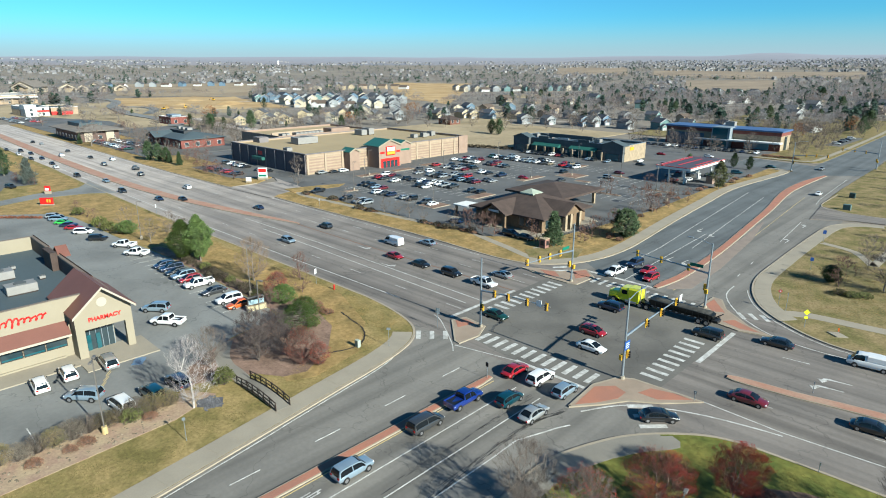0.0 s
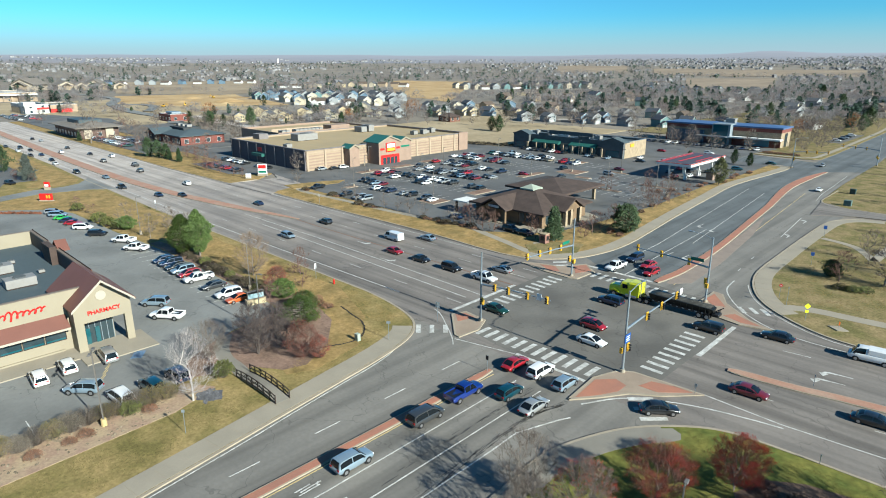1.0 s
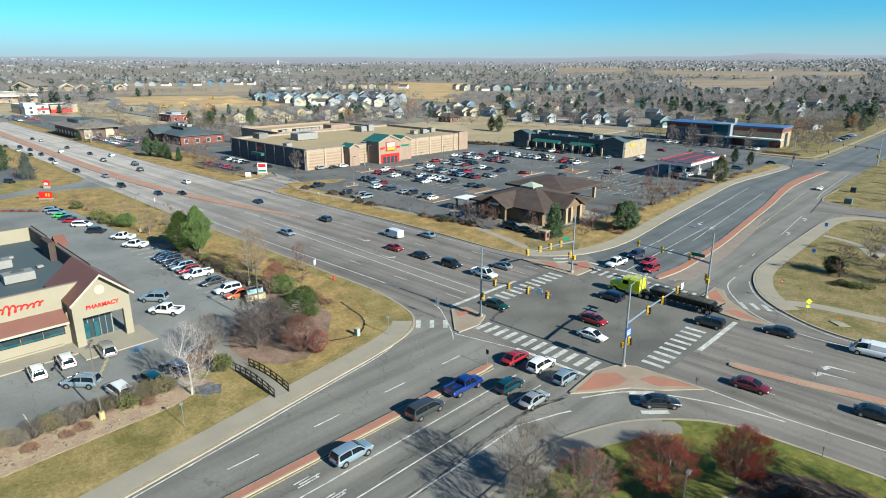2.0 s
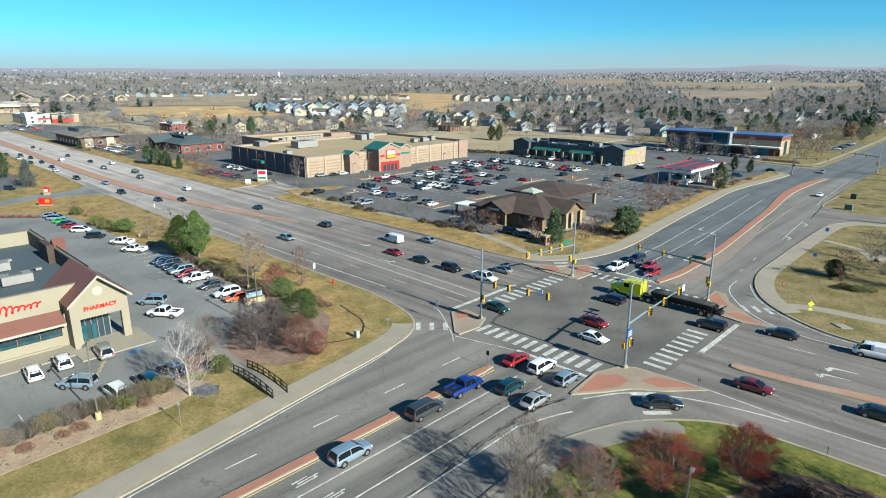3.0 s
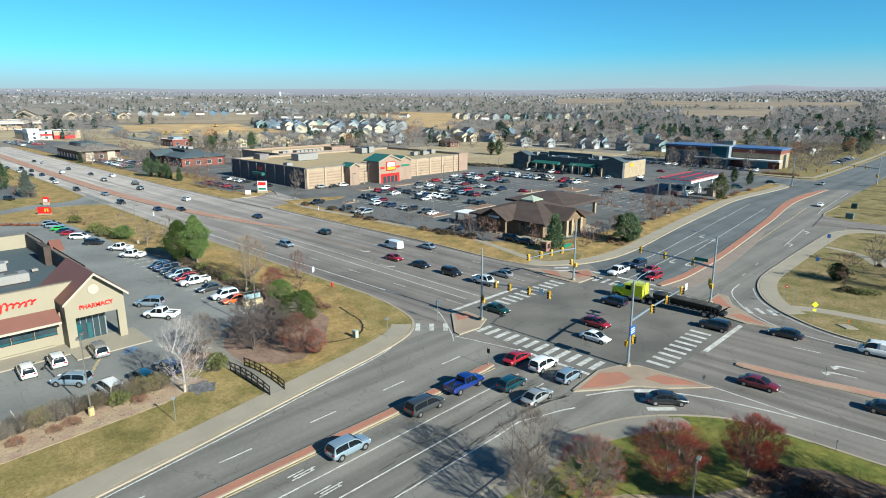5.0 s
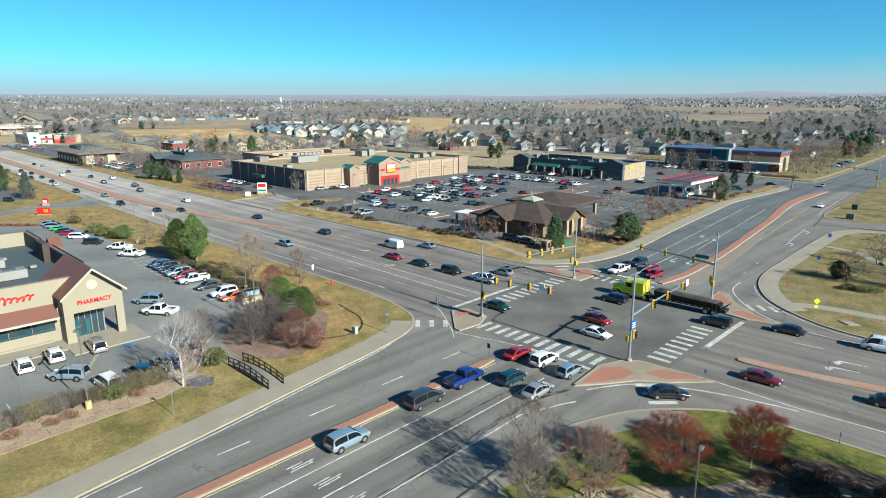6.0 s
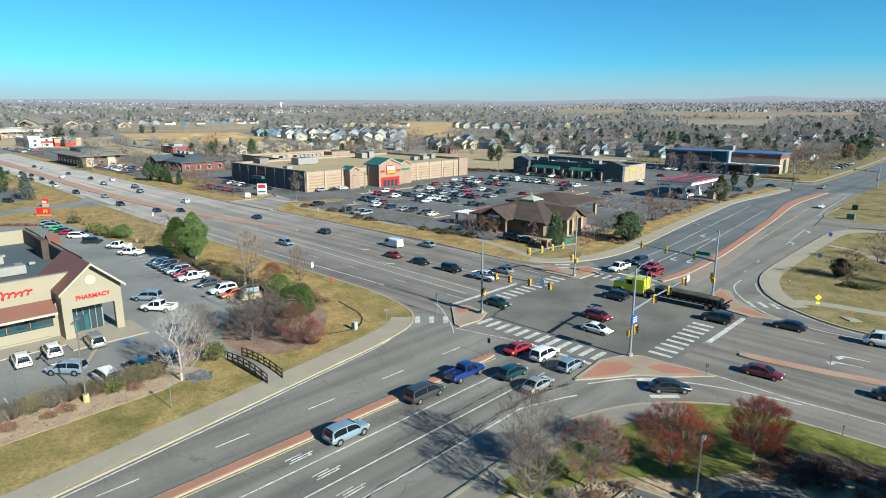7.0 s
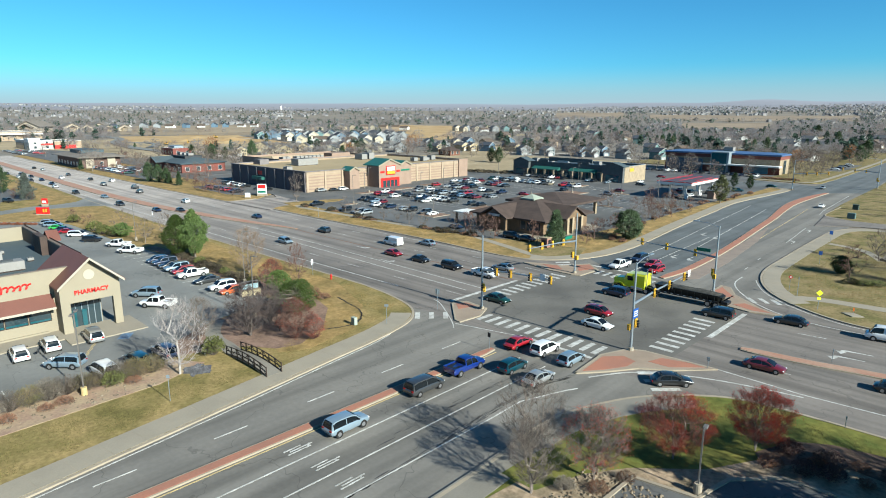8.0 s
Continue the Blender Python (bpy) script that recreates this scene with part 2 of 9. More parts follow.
def prism(bm, pts, z0, z1):
    """An upright slab over the outline pts."""
    area = sum(p[0] * q[1] - q[0] * p[1] for p, q in zip(pts, pts[1:] + pts[:1]))
    if area < 0:
        pts = pts[::-1]
    lo = [bm.verts.new((p[0], p[1], z0)) for p in pts]
    hi = [bm.verts.new((p[0], p[1], z1)) for p in pts]
    bm.faces.new(hi)
    bm.faces.new(lo[::-1])
    for i in range(len(pts)):
        j = (i + 1) % len(pts)
        bm.faces.new((lo[i], lo[j], hi[j], hi[i]))
    return bm


def tube(bm, p0, p1, r0, r1=None, seg=8):
    p0, p1 = Vector(p0), Vector(p1)
    r1 = r0 if r1 is None else r1
    d = (p1 - p0).normalized()
    u = d.orthogonal().normalized()
    w = d.cross(u)
    rings = []
    for p, r in ((p0, r0), (p1, r1)):
        rings.append([bm.verts.new(p + r * (math.cos(2 * math.pi * i / seg) * u + math.sin(2 * math.pi * i / seg) * w)) for i in range(seg)])
    for i in range(seg):
        j = (i + 1) % seg
        bm.faces.new((rings[0][i], rings[0][j], rings[1][j], rings[1][i]))
    bm.faces.new(rings[0][::-1])
    bm.faces.new(rings[1])
    return bm


def strip(bm, line, width, z0, z1):
    """A slab that follows a line of (x, y[, width])."""
    n = len(line)
    left, right = [], []
    for i in range(n):
        p, q = line[max(i - 1, 0)], line[min(i + 1, n - 1)]
        dx, dy = q[0] - p[0], q[1] - p[1]
        d = math.hypot(dx, dy)
        w = (line[i][2] if len(line[i]) > 2 else width) / 2
        left.append((line[i][0] - dy / d * w, line[i][1] + dx / d * w))
        right.append((line[i][0] + dy / d * w, line[i][1] - dx / d * w))
    rings = [[bm.verts.new((*l_, z0)), bm.verts.new((*l_, z1)), bm.verts.new((*r_, z1)), bm.verts.new((*r_, z0))] for l_, r_ in zip(left, right)]
    for a_, b_ in zip(rings, rings[1:]):
        for k in range(4):
            bm.faces.new((a_[k], a_[(k + 1) % 4], b_[(k + 1) % 4], b_[k]))
    bm.faces.new(rings[0][::-1])
    bm.faces.new(rings[-1])
    return bm


def smooth_line(pts, n=6):
    """A finer line through pts (Catmull-Rom)."""
    out = []
    for i in range(len(pts) - 1):
        p0, p1, p2, p3 = pts[max(i - 1, 0)], pts[i], pts[i + 1], pts[min(i + 2, len(pts) - 1)]
        for k in range(n):
            t = k / n
            out.append(tuple(0.5 * (2 * b_ + (c_ - a_) * t + (2 * a_ - 5 * b_ + 4 * c_ - d_) * t * t + (3 * b_ - a_ - 3 * c_ + d_) * t ** 3)
                             for a_, b_, c_, d_ in zip(p0, p1, p2, p3)))
    return out + [tuple(pts[-1])]


def beside(line, d):
    """The line moved sideways by d metres, to its left."""
    out = []
    for i in range(len(line)):
        p, q = line[max(i - 1, 0)], line[min(i + 1, len(line) - 1)]
        dx, dy = q[0] - p[0], q[1] - p[1]
        n = math.hypot(dx, dy)
        out.append((line[i][0] - dy / n * d, line[i][1] + dx / n * d))
    return out


def away(right, ahead):
    """A place given by metres to the right of and ahead of the camera's first view."""
    c, s = math.cos(radians(44.3)), math.sin(radians(44.3))
    return (41.92 + right * c - ahead * s, -70.31 + right * s + ahead * c)


def land(x, y):
    """Height of the plain: level near the junction, rising slowly beyond a kilometre."""
    r = math.hypot(x - 41.9, y + 70.3) - 1300
    return 0.027 * (math.sqrt(r * r + 300 ** 2) + r) / 2 - 0.6 * 0.027 * 300 ** 2 / 2400 if r > -900 else 0.0


rnd = random.Random(7)


# ---- ground and roads ----
def build_plain():
    """The plain out to the edge of sight; its last stretch, with haze painted in, is a backdrop of its own."""
    seg = 240
    def skin(name, rings, material, label, far):
        verts, faces = [], []
        for r in rings:
            for k in range(seg):
                a_ = 2 * math.pi * k / seg
                x, y = 41.9 + r * math.cos(a_), -70.3 + r * math.sin(a_)
                z = land(x, y) - 0.06
                if r > 2600:
                    z += (r - 2600) / 2250 * (9 * noise.noise((x * 0.0009, y * 0.0009, 0)) + 5 * noise.noise((x * 0.003, y * 0.003, 4)))
                    for at_, wide, high in ((107.0, 3.0, 24), (116.0, 6.0, 10), (99.0, 5.0, 8)):
                        d = (math.degrees(a_) - at_) / wide
                        z += high * math.exp(-d * d) * max(0, (r - 3000) / 1850)
                verts.append((x, y, z))
        for i in range(len(rings) - 1):
            for k in range(seg):
                j = (k + 1) % seg
                faces.append((i * seg + k, (i + 1) * seg + k, (i + 1) * seg + j, i * seg + j))
        ob = data_ob(name, verts, faces, material)
        for p in ob.data.polygons:
            p.use_smooth = True
        tagged(ob, label, "ground", kind="structure")
    skin("ground", [0, 60, 120, 200, 300, 400, 520, 660, 820, 1000, 1200, 1400, 1600, 1850, 2100, 2400, 2700], GROUND, "dry brown winter plain with suburbs", False)
    # painted haze: a grey-blue glow mixed over the plain, stronger with distance
    haze = mat("painted_haze_distance", (0.28, 0.265, 0.28), 1.0, 0, 0.22, 0.002, 0.012, 0.0, alt=(0.235, 0.24, 0.275), spec=0.0)
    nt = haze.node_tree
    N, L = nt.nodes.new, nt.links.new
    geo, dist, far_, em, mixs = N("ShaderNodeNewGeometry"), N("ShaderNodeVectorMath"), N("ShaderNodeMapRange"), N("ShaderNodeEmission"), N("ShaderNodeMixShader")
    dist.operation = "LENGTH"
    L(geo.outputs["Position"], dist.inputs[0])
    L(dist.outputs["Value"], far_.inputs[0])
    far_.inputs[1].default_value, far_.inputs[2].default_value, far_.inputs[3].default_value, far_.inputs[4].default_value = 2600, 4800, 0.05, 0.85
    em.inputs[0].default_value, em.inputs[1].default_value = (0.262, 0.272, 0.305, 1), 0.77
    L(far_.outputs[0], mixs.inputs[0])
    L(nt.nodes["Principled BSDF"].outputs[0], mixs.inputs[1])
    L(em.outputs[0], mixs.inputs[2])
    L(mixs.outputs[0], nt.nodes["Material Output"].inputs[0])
    skin("backdrop", [2700, 3000, 3300, 3600, 3900, 4200, 4500, 4850], haze, "far plain and low hills with haze painted in", True)


build_plain()


def slab(name, pts, z0, z1, material, label, category, hidden_kind="structure"):
    return tagged(mesh_ob(name, prism(B(), list(pts), z0, z1), material), label, category, kind=hidden_kind)


def patch(name, quad, material, lift, label, n=14):
    """A field laid over the plain; quad in metres right and ahead of the start."""
    verts, faces = [], []
    for i in range(n + 1):
        for j in range(n + 1):
            u, v = i / n, j / n
            p = [(1 - u) * (1 - v) * quad[0][k] + u * (1 - v) * quad[1][k] + u * v * quad[2][k] + (1 - u) * v * quad[3][k] for k in (0, 1)]
            wob = 1 + 0.05 * noise.noise((p[0] * 0.02, p[1] * 0.02, 3))
            x, y = away(p[0] * wob, p[1] * wob)
            verts.append((x, y, land(x, y) + lift))
    for i in range(n):
        for j in range(n):
            a_ = i * (n + 1) + j
            faces.append((a_, a_ + n + 1, a_ + n + 2, a_ + 1))
    return tagged(data_ob(name, verts, faces, material), label, "field", kind="structure")


# fields and bare building land beyond the shops
patch("field", [(-420, 545), (-215, 345), (-120, 400), (-330, 640)], FIELD, 0.09, "dry tan ground round the roadside offices")
patch("field", [(-400, 772), (-232, 752), (-345, 1250), (-610, 1140)], BROWNFIELD, 0.14, "broad brown field with dry grass")
patch("field", [(-367, 705), (-246, 745), (-134, 548), (-290, 548)], EARTH, 0.12, "graded golden building land beyond the offices")
patch("field", [(-290, 560), (-134, 560), (-158, 478), (-224, 508)], FIELD, 0.10, "mown golden field beyond the shops")
patch("field", [(-58, 735), (6, 592), (62, 1240), (-96, 1240)], EARTH, 0.14, "bare building land with ochre soil")
patch("field", [(6, 316), (36, 318), (54, 512), (24, 560)], FIELD, 0.10, "dry grass meadow behind the shops")
patch("field", [(70, 720), (190, 700), (200, 780), (90, 800)], FIELD, 0.10, "dry grass meadow among houses")
patch("field", [(300, 775), (385, 735), (690, 1310), (512, 1330)], FIELDROSE, 0.5, "wide dull reddish farmland")
patch("field", [(500, 1500), (880, 1315), (1110, 1660), (655, 1970)], FIELDROSE, 0.6, "wide dull reddish farmland")
patch("field", [(300, 1670), (480, 1640), (650, 2240), (420, 2300)], FIELDROSE, 0.6, "wide dull reddish farmland")
for q in ([(-205, 628), (-30, 600), (-30, 607), (-205, 636)], [(-195, 655), (-40, 630), (-40, 637), (-195, 663)], [(15, 902), (250, 945), (250, 954), (15, 911)], [(-270, 912), (-40, 966), (-40, 974), (-270, 920)],
          [(-125, 408), (-30, 432), (-30, 438), (-125, 414)], [(40, 415), (180, 360), (180, 366), (40, 421)], [(200, 560), (380, 600), (380, 607), (200, 567)]):
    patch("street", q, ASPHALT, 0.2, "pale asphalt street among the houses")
slab("field", [(-692, 166), (-602, 145), (-498, 146), (-452, 196), (-470, 222), (-588, 270), (-660, 226)], -0.5, 0.5, EARTH, "graded ochre building land beyond the offices", "field")
for x, y, r, h in ((-520, 215, 16, 4), (-545, 180, 9, 2.2), (-490, 196, 8, 2), (-600, 215, 12, 2.6)):
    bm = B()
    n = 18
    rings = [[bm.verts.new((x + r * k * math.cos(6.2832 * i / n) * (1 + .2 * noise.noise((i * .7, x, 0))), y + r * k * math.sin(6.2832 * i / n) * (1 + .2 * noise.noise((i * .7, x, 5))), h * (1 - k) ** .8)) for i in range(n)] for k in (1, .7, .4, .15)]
    for a_, b_ in zip(rings, rings[1:]):
        for i in range(n):
            bm.faces.new((a_[i], a_[(i + 1) % n], b_[(i + 1) % n], b_[i]))
    bm.faces.new(rings[-1])
    tagged(mesh_ob("earth_mound", bm, EARTH), "heap of ochre earth on the building land", "earth mound")

# carriageways
A_NEAR = [(-420, -11), (-300, -11.5), (-211, -12.2), (-167, -13.6), (-110, -14.4), (-60, -14.1), (-30, -13.9)]
CORNER_W = smooth_line([(-30, -13.9), (-24, -14.5), (-18.6, -15.7), (-15.2, -17.4), (-12.8, -20.4), (-11.4, -24.4), (-10.4, -29), (-9.6, -34), (-8.4, -41), (-7.1, -48.7), (-5.6, -58), (-3.6, -72), (-1, -100)], 5)
CORNER_S = smooth_line([(16.4, -100), (15.9, -60), (15.6, -40), (15.2, -35), (14.9, -31), (15.2, -27.8), (16.4, -24), (18.4, -20), (21.8, -16.2), (25.7, -13.8), (32, -13.1), (45, -12.6), (80, -10.5), (130, -7)], 5)
CORNER_E = smooth_line([(130, 27), (80, 22.5), (50, 19), (38, 17.4), (30, 17.2), (25.5, 18.2), (21, 20.8), (17.6, 23.8), (15.0, 27.4), (12.6, 33), (11.2, 40), (10.8, 52), (10.6, 62), (10.5, 76), (10.6, 84), (11.6, 90), (14.7, 94.4), (20, 96.4), (30, 97.4)], 5)
CORNER_N = smooth_line([(-26, 168.6), (-21.2, 167.2), (-18.6, 163.5), (-18.9, 150), (-21.0, 119), (-19.0, 95), (-16.6, 70), (-14.2, 50), (-13.2, 40), (-13.4, 32), (-15.0, 25.5), (-17.5, 21.6), (-20.6, 18.6), (-25, 17.0), (-32, 16.6), (-51, 17.4), (-78, 16.8), (-100, 16.6), (-110, 16.9)], 5)

bm = B()
prism(bm, [(-430, -16), (-420, -16), (40, -16), (140, -12), (140, 30), (40, 21), (-110, 20), (-170, 16), (-430, 18)], -0.3, 0.03)
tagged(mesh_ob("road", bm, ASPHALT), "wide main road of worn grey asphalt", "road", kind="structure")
bm = B()
prism(bm, [(-14, -105), (17, -105), (17.5, -30), (30, -12), (24, 20), (14, 30), (12, 100), (3, 170), (0, 215), (-1.5, 270), (-4, 340), (-9, 430), (-24, 430), (-18, 340), (-16.8, 265), (-16, 215), (-16, 186), (-23, 170), (-23, 150), (-22, 110), (-15, 45), (-30, 14), (-30, -12), (-14, -32)], -0.3, 0.022)
tagged(mesh_ob("road", bm, ASPHALT_B), "cross road of worn grey asphalt", "road", kind="structure")

tagged(mesh_ob("road", prism(B(), [(-9.2, 22.4), (0.4, 22.4), (1.6, 32), (0.6, 50), (-2.4, 78), (-4.4, 96), (-8.0, 124), (-7.6, 164), (2.6, 172), (-0.2, 215), (-1.7, 270), (-4.2, 340), (-9, 430), (-24, 430), (-17.9, 340), (-16.6, 265), (-15.8, 215), (-15.8, 184), (-40, 190), (-40, 168), (-18, 166), (-20.0, 150), (-20.8, 119), (-18.8, 95), (-16.4, 70), (-14.0, 50), (-13.0, 40), (-13.2, 32), (-14.6, 26)], -0.25, 0.027), NORTHROAD), "darker asphalt of the southbound lanes", "road", kind="structure")

slab_outline = [(-14.4, -9.6), (-8.0, -13.6), (0.0, -14.9), (10.6, -14.6), (13.0, -9.4), (16.4, -8.4), (16.6, 13.2), (11.0, 15.2), (9.4, 20.4), (-8.0, 21.4), (-9.0, 14.0), (-14.6, 13.4)]
tagged(mesh_ob("road", prism(B(), slab_outline, -0.2, 0.0345), JUNCTION), "darker oil-stained asphalt of the junction", "road", kind="structure")

# verges: each quarter is a raised sheet behind its kerb
slab("verge_west", A_NEAR[:-1] + CORNER_W + [(-1, -150), (-420, -150)], -0.3, 0.14, VERGELAWN, "patchy winter lawn beside the road", "lawn")
slab("verge_south", CORNER_S + [(130, -110), (16.4, -110)], -0.3, 0.14, GREENLAWN, "green lawn on the corner by the slip lane", "lawn")
slab("verge_east", CORNER_E + [(60, 98), (140, 98), (140, 27)], -0.3, 0.14, LAWN, "patchy park lawn behind a curving pavement", "lawn")
slab("verge_east", [(3.6, 112), (4.4, 109.4), (6.4, 107), (10, 105.6), (16, 105), (60, 104), (140, 104), (140, 430), (-8.6, 430), (-3.8, 340), (-1.2, 270), (1.2, 200), (2.2, 140), (3.4, 114)], -0.3, 0.14, LAWN, "patchy lawn beyond the side street", "lawn")
slab("verge_north", CORNER_N + [(-116, 21), (-120, 30), (-200, 164), (-18, 166)], -0.3, 0.14, DRYGRASS, "golden dry grass verge", "lawn")
slab("verge_north", [(-131, 15.2), (-134, 14.8), (-171, 13.8), (-197, 14), (-266, 15), (-369, 16.5), (-420, 17), (-420, 60), (-200, 60), (-138, 34), (-131, 24)], -0.3, 0.145, DRYGRASS, "golden dry grass strip beside the main road", "lawn")

slab("verge_north", [(-40, 192), (-22, 190.5), (-18.4, 191.5), (-16.4, 195), (-16.2, 215), (-17, 265), (-18.3, 340), (-24.6, 430), (-120, 430), (-120, 240), (-37, 232)], -0.3, 0.15, LAWN, "patchy green lawn beyond the far junction", "lawn")
slab("parking_lot", [(-40, 196), (-37, 214), (-120, 214), (-120, 190), (-40, 190)], 0, 0.166, LOT, "asphalt lot before the blue-roofed store", "parking lot")


def kerb(line, name="kerb", w=0.32, z=0.17, material=None):
    tagged(mesh_ob(name, strip(B(), line, w, -0.1, z), material or KERB), "pale concrete kerb", "kerb", kind="structure")


kerb(A_NEAR[:-1] + CORNER_W)
kerb(CORNER_S)
kerb(CORNER_E)
kerb(CORNER_N)
kerb([(-131, 24), (-131, 15.2), (-134, 14.8), (-171, 13.8), (-197, 14), (-266, 15), (-369, 16.5), (-420, 17)])


kerb([(3.4, 130), (3.4, 116), (3.6, 112), (4.4, 109.4), (6.4, 107), (10, 105.6), (16, 105), (60, 104)])


def pavement(line, w, label="pale concrete pavement", z=0.16, material=CONCRETE):
    tagged(mesh_ob("pavement", strip(B(), smooth_line(line, 4), w, 0, z), material), label, "pavement", kind="structure")


def slab_walk(line, w, label):
    """A pavement of poured panels, each with its own edges, on a dark bed."""
    bed = mesh_ob("pavement", strip(B(), line, w, 0, 0.155), KERB)
    tagged(bed, label, "pavement", kind="structure")
    run, acc, start = [line[0]], 0.0, line[0]
    pos, lens = [0.0], []
    for p, q in zip(line, line[1:]):
        pos.append(pos[-1] + math.dist(p, q))
    total, k = pos[-1], 0
    at = lambda d: tuple(float(np.interp(d, pos, [p[i] for p in line])) for i in (0, 1))
    n = max(1, int(total / 2.6))
    for k in range(n):
        d0, d1 = total * k / n + 0.02, total * (k + 1) / n - 0.02
        part("panel", strip(B(), [at(d0), at((d0 + d1) / 2), at(d1)], w, 0.1, 0.16 + 0.004 * ((k * 7) % 3)), CONCRETE, bed)


slab_walk(beside([p for p in CORNER_W if p[1] < -17.6], -1.6), 2.7, "pale concrete pavement along the kerb")
slab_walk(beside([p for p in CORNER_E if p[0] < 21], -1.45), 2.5, "broad concrete pavement along the curving kerb")
tagged(mesh_ob("pavement", strip(B(), beside([p for p in CORNER_N if p[1] > 17.6], -1.6), 2.6, 0, 0.16), CONCRETE), "pale concrete pavement along the kerb", "pavement", kind="structure")
pavement([(19.4, 24.6), (23, 26.4), (31, 27.2), (45, 29.4), (80, 34)], 2.2, z=0.165)
pavement([(-20.4, 20.6), (-25.3, 21.4), (-30.7, 23.1), (-38.4, 25.2), (-45, 27.0), (-52.7, 26.4), (-70, 24.6), (-84, 24.4), (-104, 23.6), (-110, 25.6)], 1.7, z=0.165)
pavement([(-26.4, 27.6), (-20.5, 20.4)], 2.4, z=0.17)
pavement([(-40, 194.6), (-24, 193.2), (-20.6, 195.4), (-19.0, 200), (-18.8, 230), (-19.8, 300), (-21.5, 350), (-27, 430)], 1.8, z=0.165)
pavement([(24.5, 60), (20, 68), (13.6, 71)], 1.6, z=0.165)
pavement([(24.5, 60), (25.4, 90)], 1.6, z=0.165)

# medians
def median(line, w, label, material=None):
    tagged(mesh_ob("median", strip(B(), line, w, -0.1, 0.19), material or REDSTONE), label, "median", kind="structure")
    l2 = [(p[0], p[1], (p[2] if len(p) > 2 else w) + 0.28) for p in line]
    tagged(mesh_ob("kerb", strip(B(), l2, w + 0.28, -0.1, 0.165), KERB), "concrete kerb round the median", "kerb", kind="structure")


median([(0.9, -20.2, 0.45), (0.95, -22, 0.8), (1.0, -35, 0.85), (0.95, -52, 0.85), (0.9, -72, 0.85), (0.9, -100, 0.85)], 0.85, "narrow red stamped concrete median")
median(smooth_line([(1.0, 22.0, 0.6), (1.2, 25, 1.2), (1.6, 32, 1.2), (0.6, 50, 1.2), (-2.4, 78, 1.3), (-4.4, 96, 1.5), (-8.2, 124, 2.2), (-8.6, 146, 2.4), (-7.4, 163, 0.8)], 5), 1.5, "long red stamped concrete median")
median(smooth_line([(-78, 4.8, 0.4), (-85, 3.6, 1.3), (-93, 2.0, 2.0), (-103, 0.3, 2.6), (-115, -1.3, 2.8), (-131, -3.2, 3.0), (-170, -4.9, 3.5), (-235, -4.2, 3.8), (-292, -2.6, 4.0), (-420, 1.5, 4)], 4), 2, "faded red concrete median along the main road", FADEDRED)
median(smooth_line([(20.9, -0.7, 0.5), (22.5, -0.5, 1.2), (28, 0.2, 1.2), (35, 1.6, 1.3), (60, 5.2, 1.5), (130, 14, 2)], 4), 2, "faded red concrete median on the main road", FADEDRED)
tagged(mesh_ob("median", strip(B(), [(2.6, 23.0, 0.6), (3.7, 26, 3.4), (3.3, 40, 3.1), (1.3, 64, 2.0), (-1.2, 82, 0.3)], 2, -0.1, 0.04), PINKCONCRETE), "flat pale concrete beside the median", "median", kind="structure")


# traffic islands
def island(outline, pads, label):
    ob = mesh_ob("traffic_island", prism(B(), outline, -0.1, 0.17), TANPAVE)
    tagged(ob, label, "traffic island", kind="structure")
    tagged(mesh_ob("kerb", strip(B(), outline + outline[:1], 0.25, -0.1, 0.178), KERB), "pale concrete kerb", "kerb", kind="structure")
    for p in pads:
        part("red_paving", prism(B(), p, 0.0, 0.185), REDSTONE, ob)


island([(11.2, -19.4), (10.6, -13.4), (11.8, -10.0), (13.4, -9.0), (21.2, -8.5), (18.0, -11.8), (15.2, -13.8), (13.4, -16.6)],
       [[(11.5, -18.6), (11.0, -13.8), (12.6, -12.0), (14.2, -12.5), (14.2, -14.3), (13.0, -16.6)], [(15.2, -11.6), (15.8, -9.7), (18.1, -9.0), (20.2, -8.9), (17.4, -11.5)]], "triangular island with red stamped paving")
island([(9.7, 18.0), (9.7, 24.2), (11.1, 23.8), (12.9, 20.4), (17.6, 16.2), (21.0, 14.8), (17.1, 13.7), (12.9, 14.5), (11.5, 15.6)],
       [[(10.0, 20.0), (10.1, 23.2), (11.6, 21.2), (13.4, 18.9), (11.8, 18.2)], [(14.3, 15.4), (15.4, 17.0), (19.5, 14.9), (17.1, 14.4)]], "triangular island with red stamped paving")
island([(-13.8, -11.2), (-13.0, -9.2), (-9.0, -9.6), (-7.6, -12.6), (-7.9, -16.2), (-8.7, -16.0)], [[(-13.3, -11.0), (-12.6, -9.7), (-10.6, -9.9), (-11.4, -12.6)]], "triangular island with red stamped paving")
island([(-21.2, 15.0), (-18.3, 16.8), (-15.0, 17.6), (-12.2, 22.2), (-9.0, 19.4), (-9.2, 14.2), (-10.6, 13.8), (-15.0, 13.8)],
       [[(-18.0, 16.2), (-15.5, 17.2), (-13.3, 15.4), (-14.9, 14.5)], [(-13.2, 19.6), (-11.9, 21.6), (-9.6, 19.4), (-10.8, 16.4)]], "triangular island with red stamped paving")


# road markings
def marking(name, pieces, material=None, z=0.037):
    bm_ = B()
    for line, w in pieces:
        strip(bm_, line, w, 0.0, z)
    tagged(mesh_ob(name, bm_, material or LINE), "worn white road paint", "road marking", kind="structure")


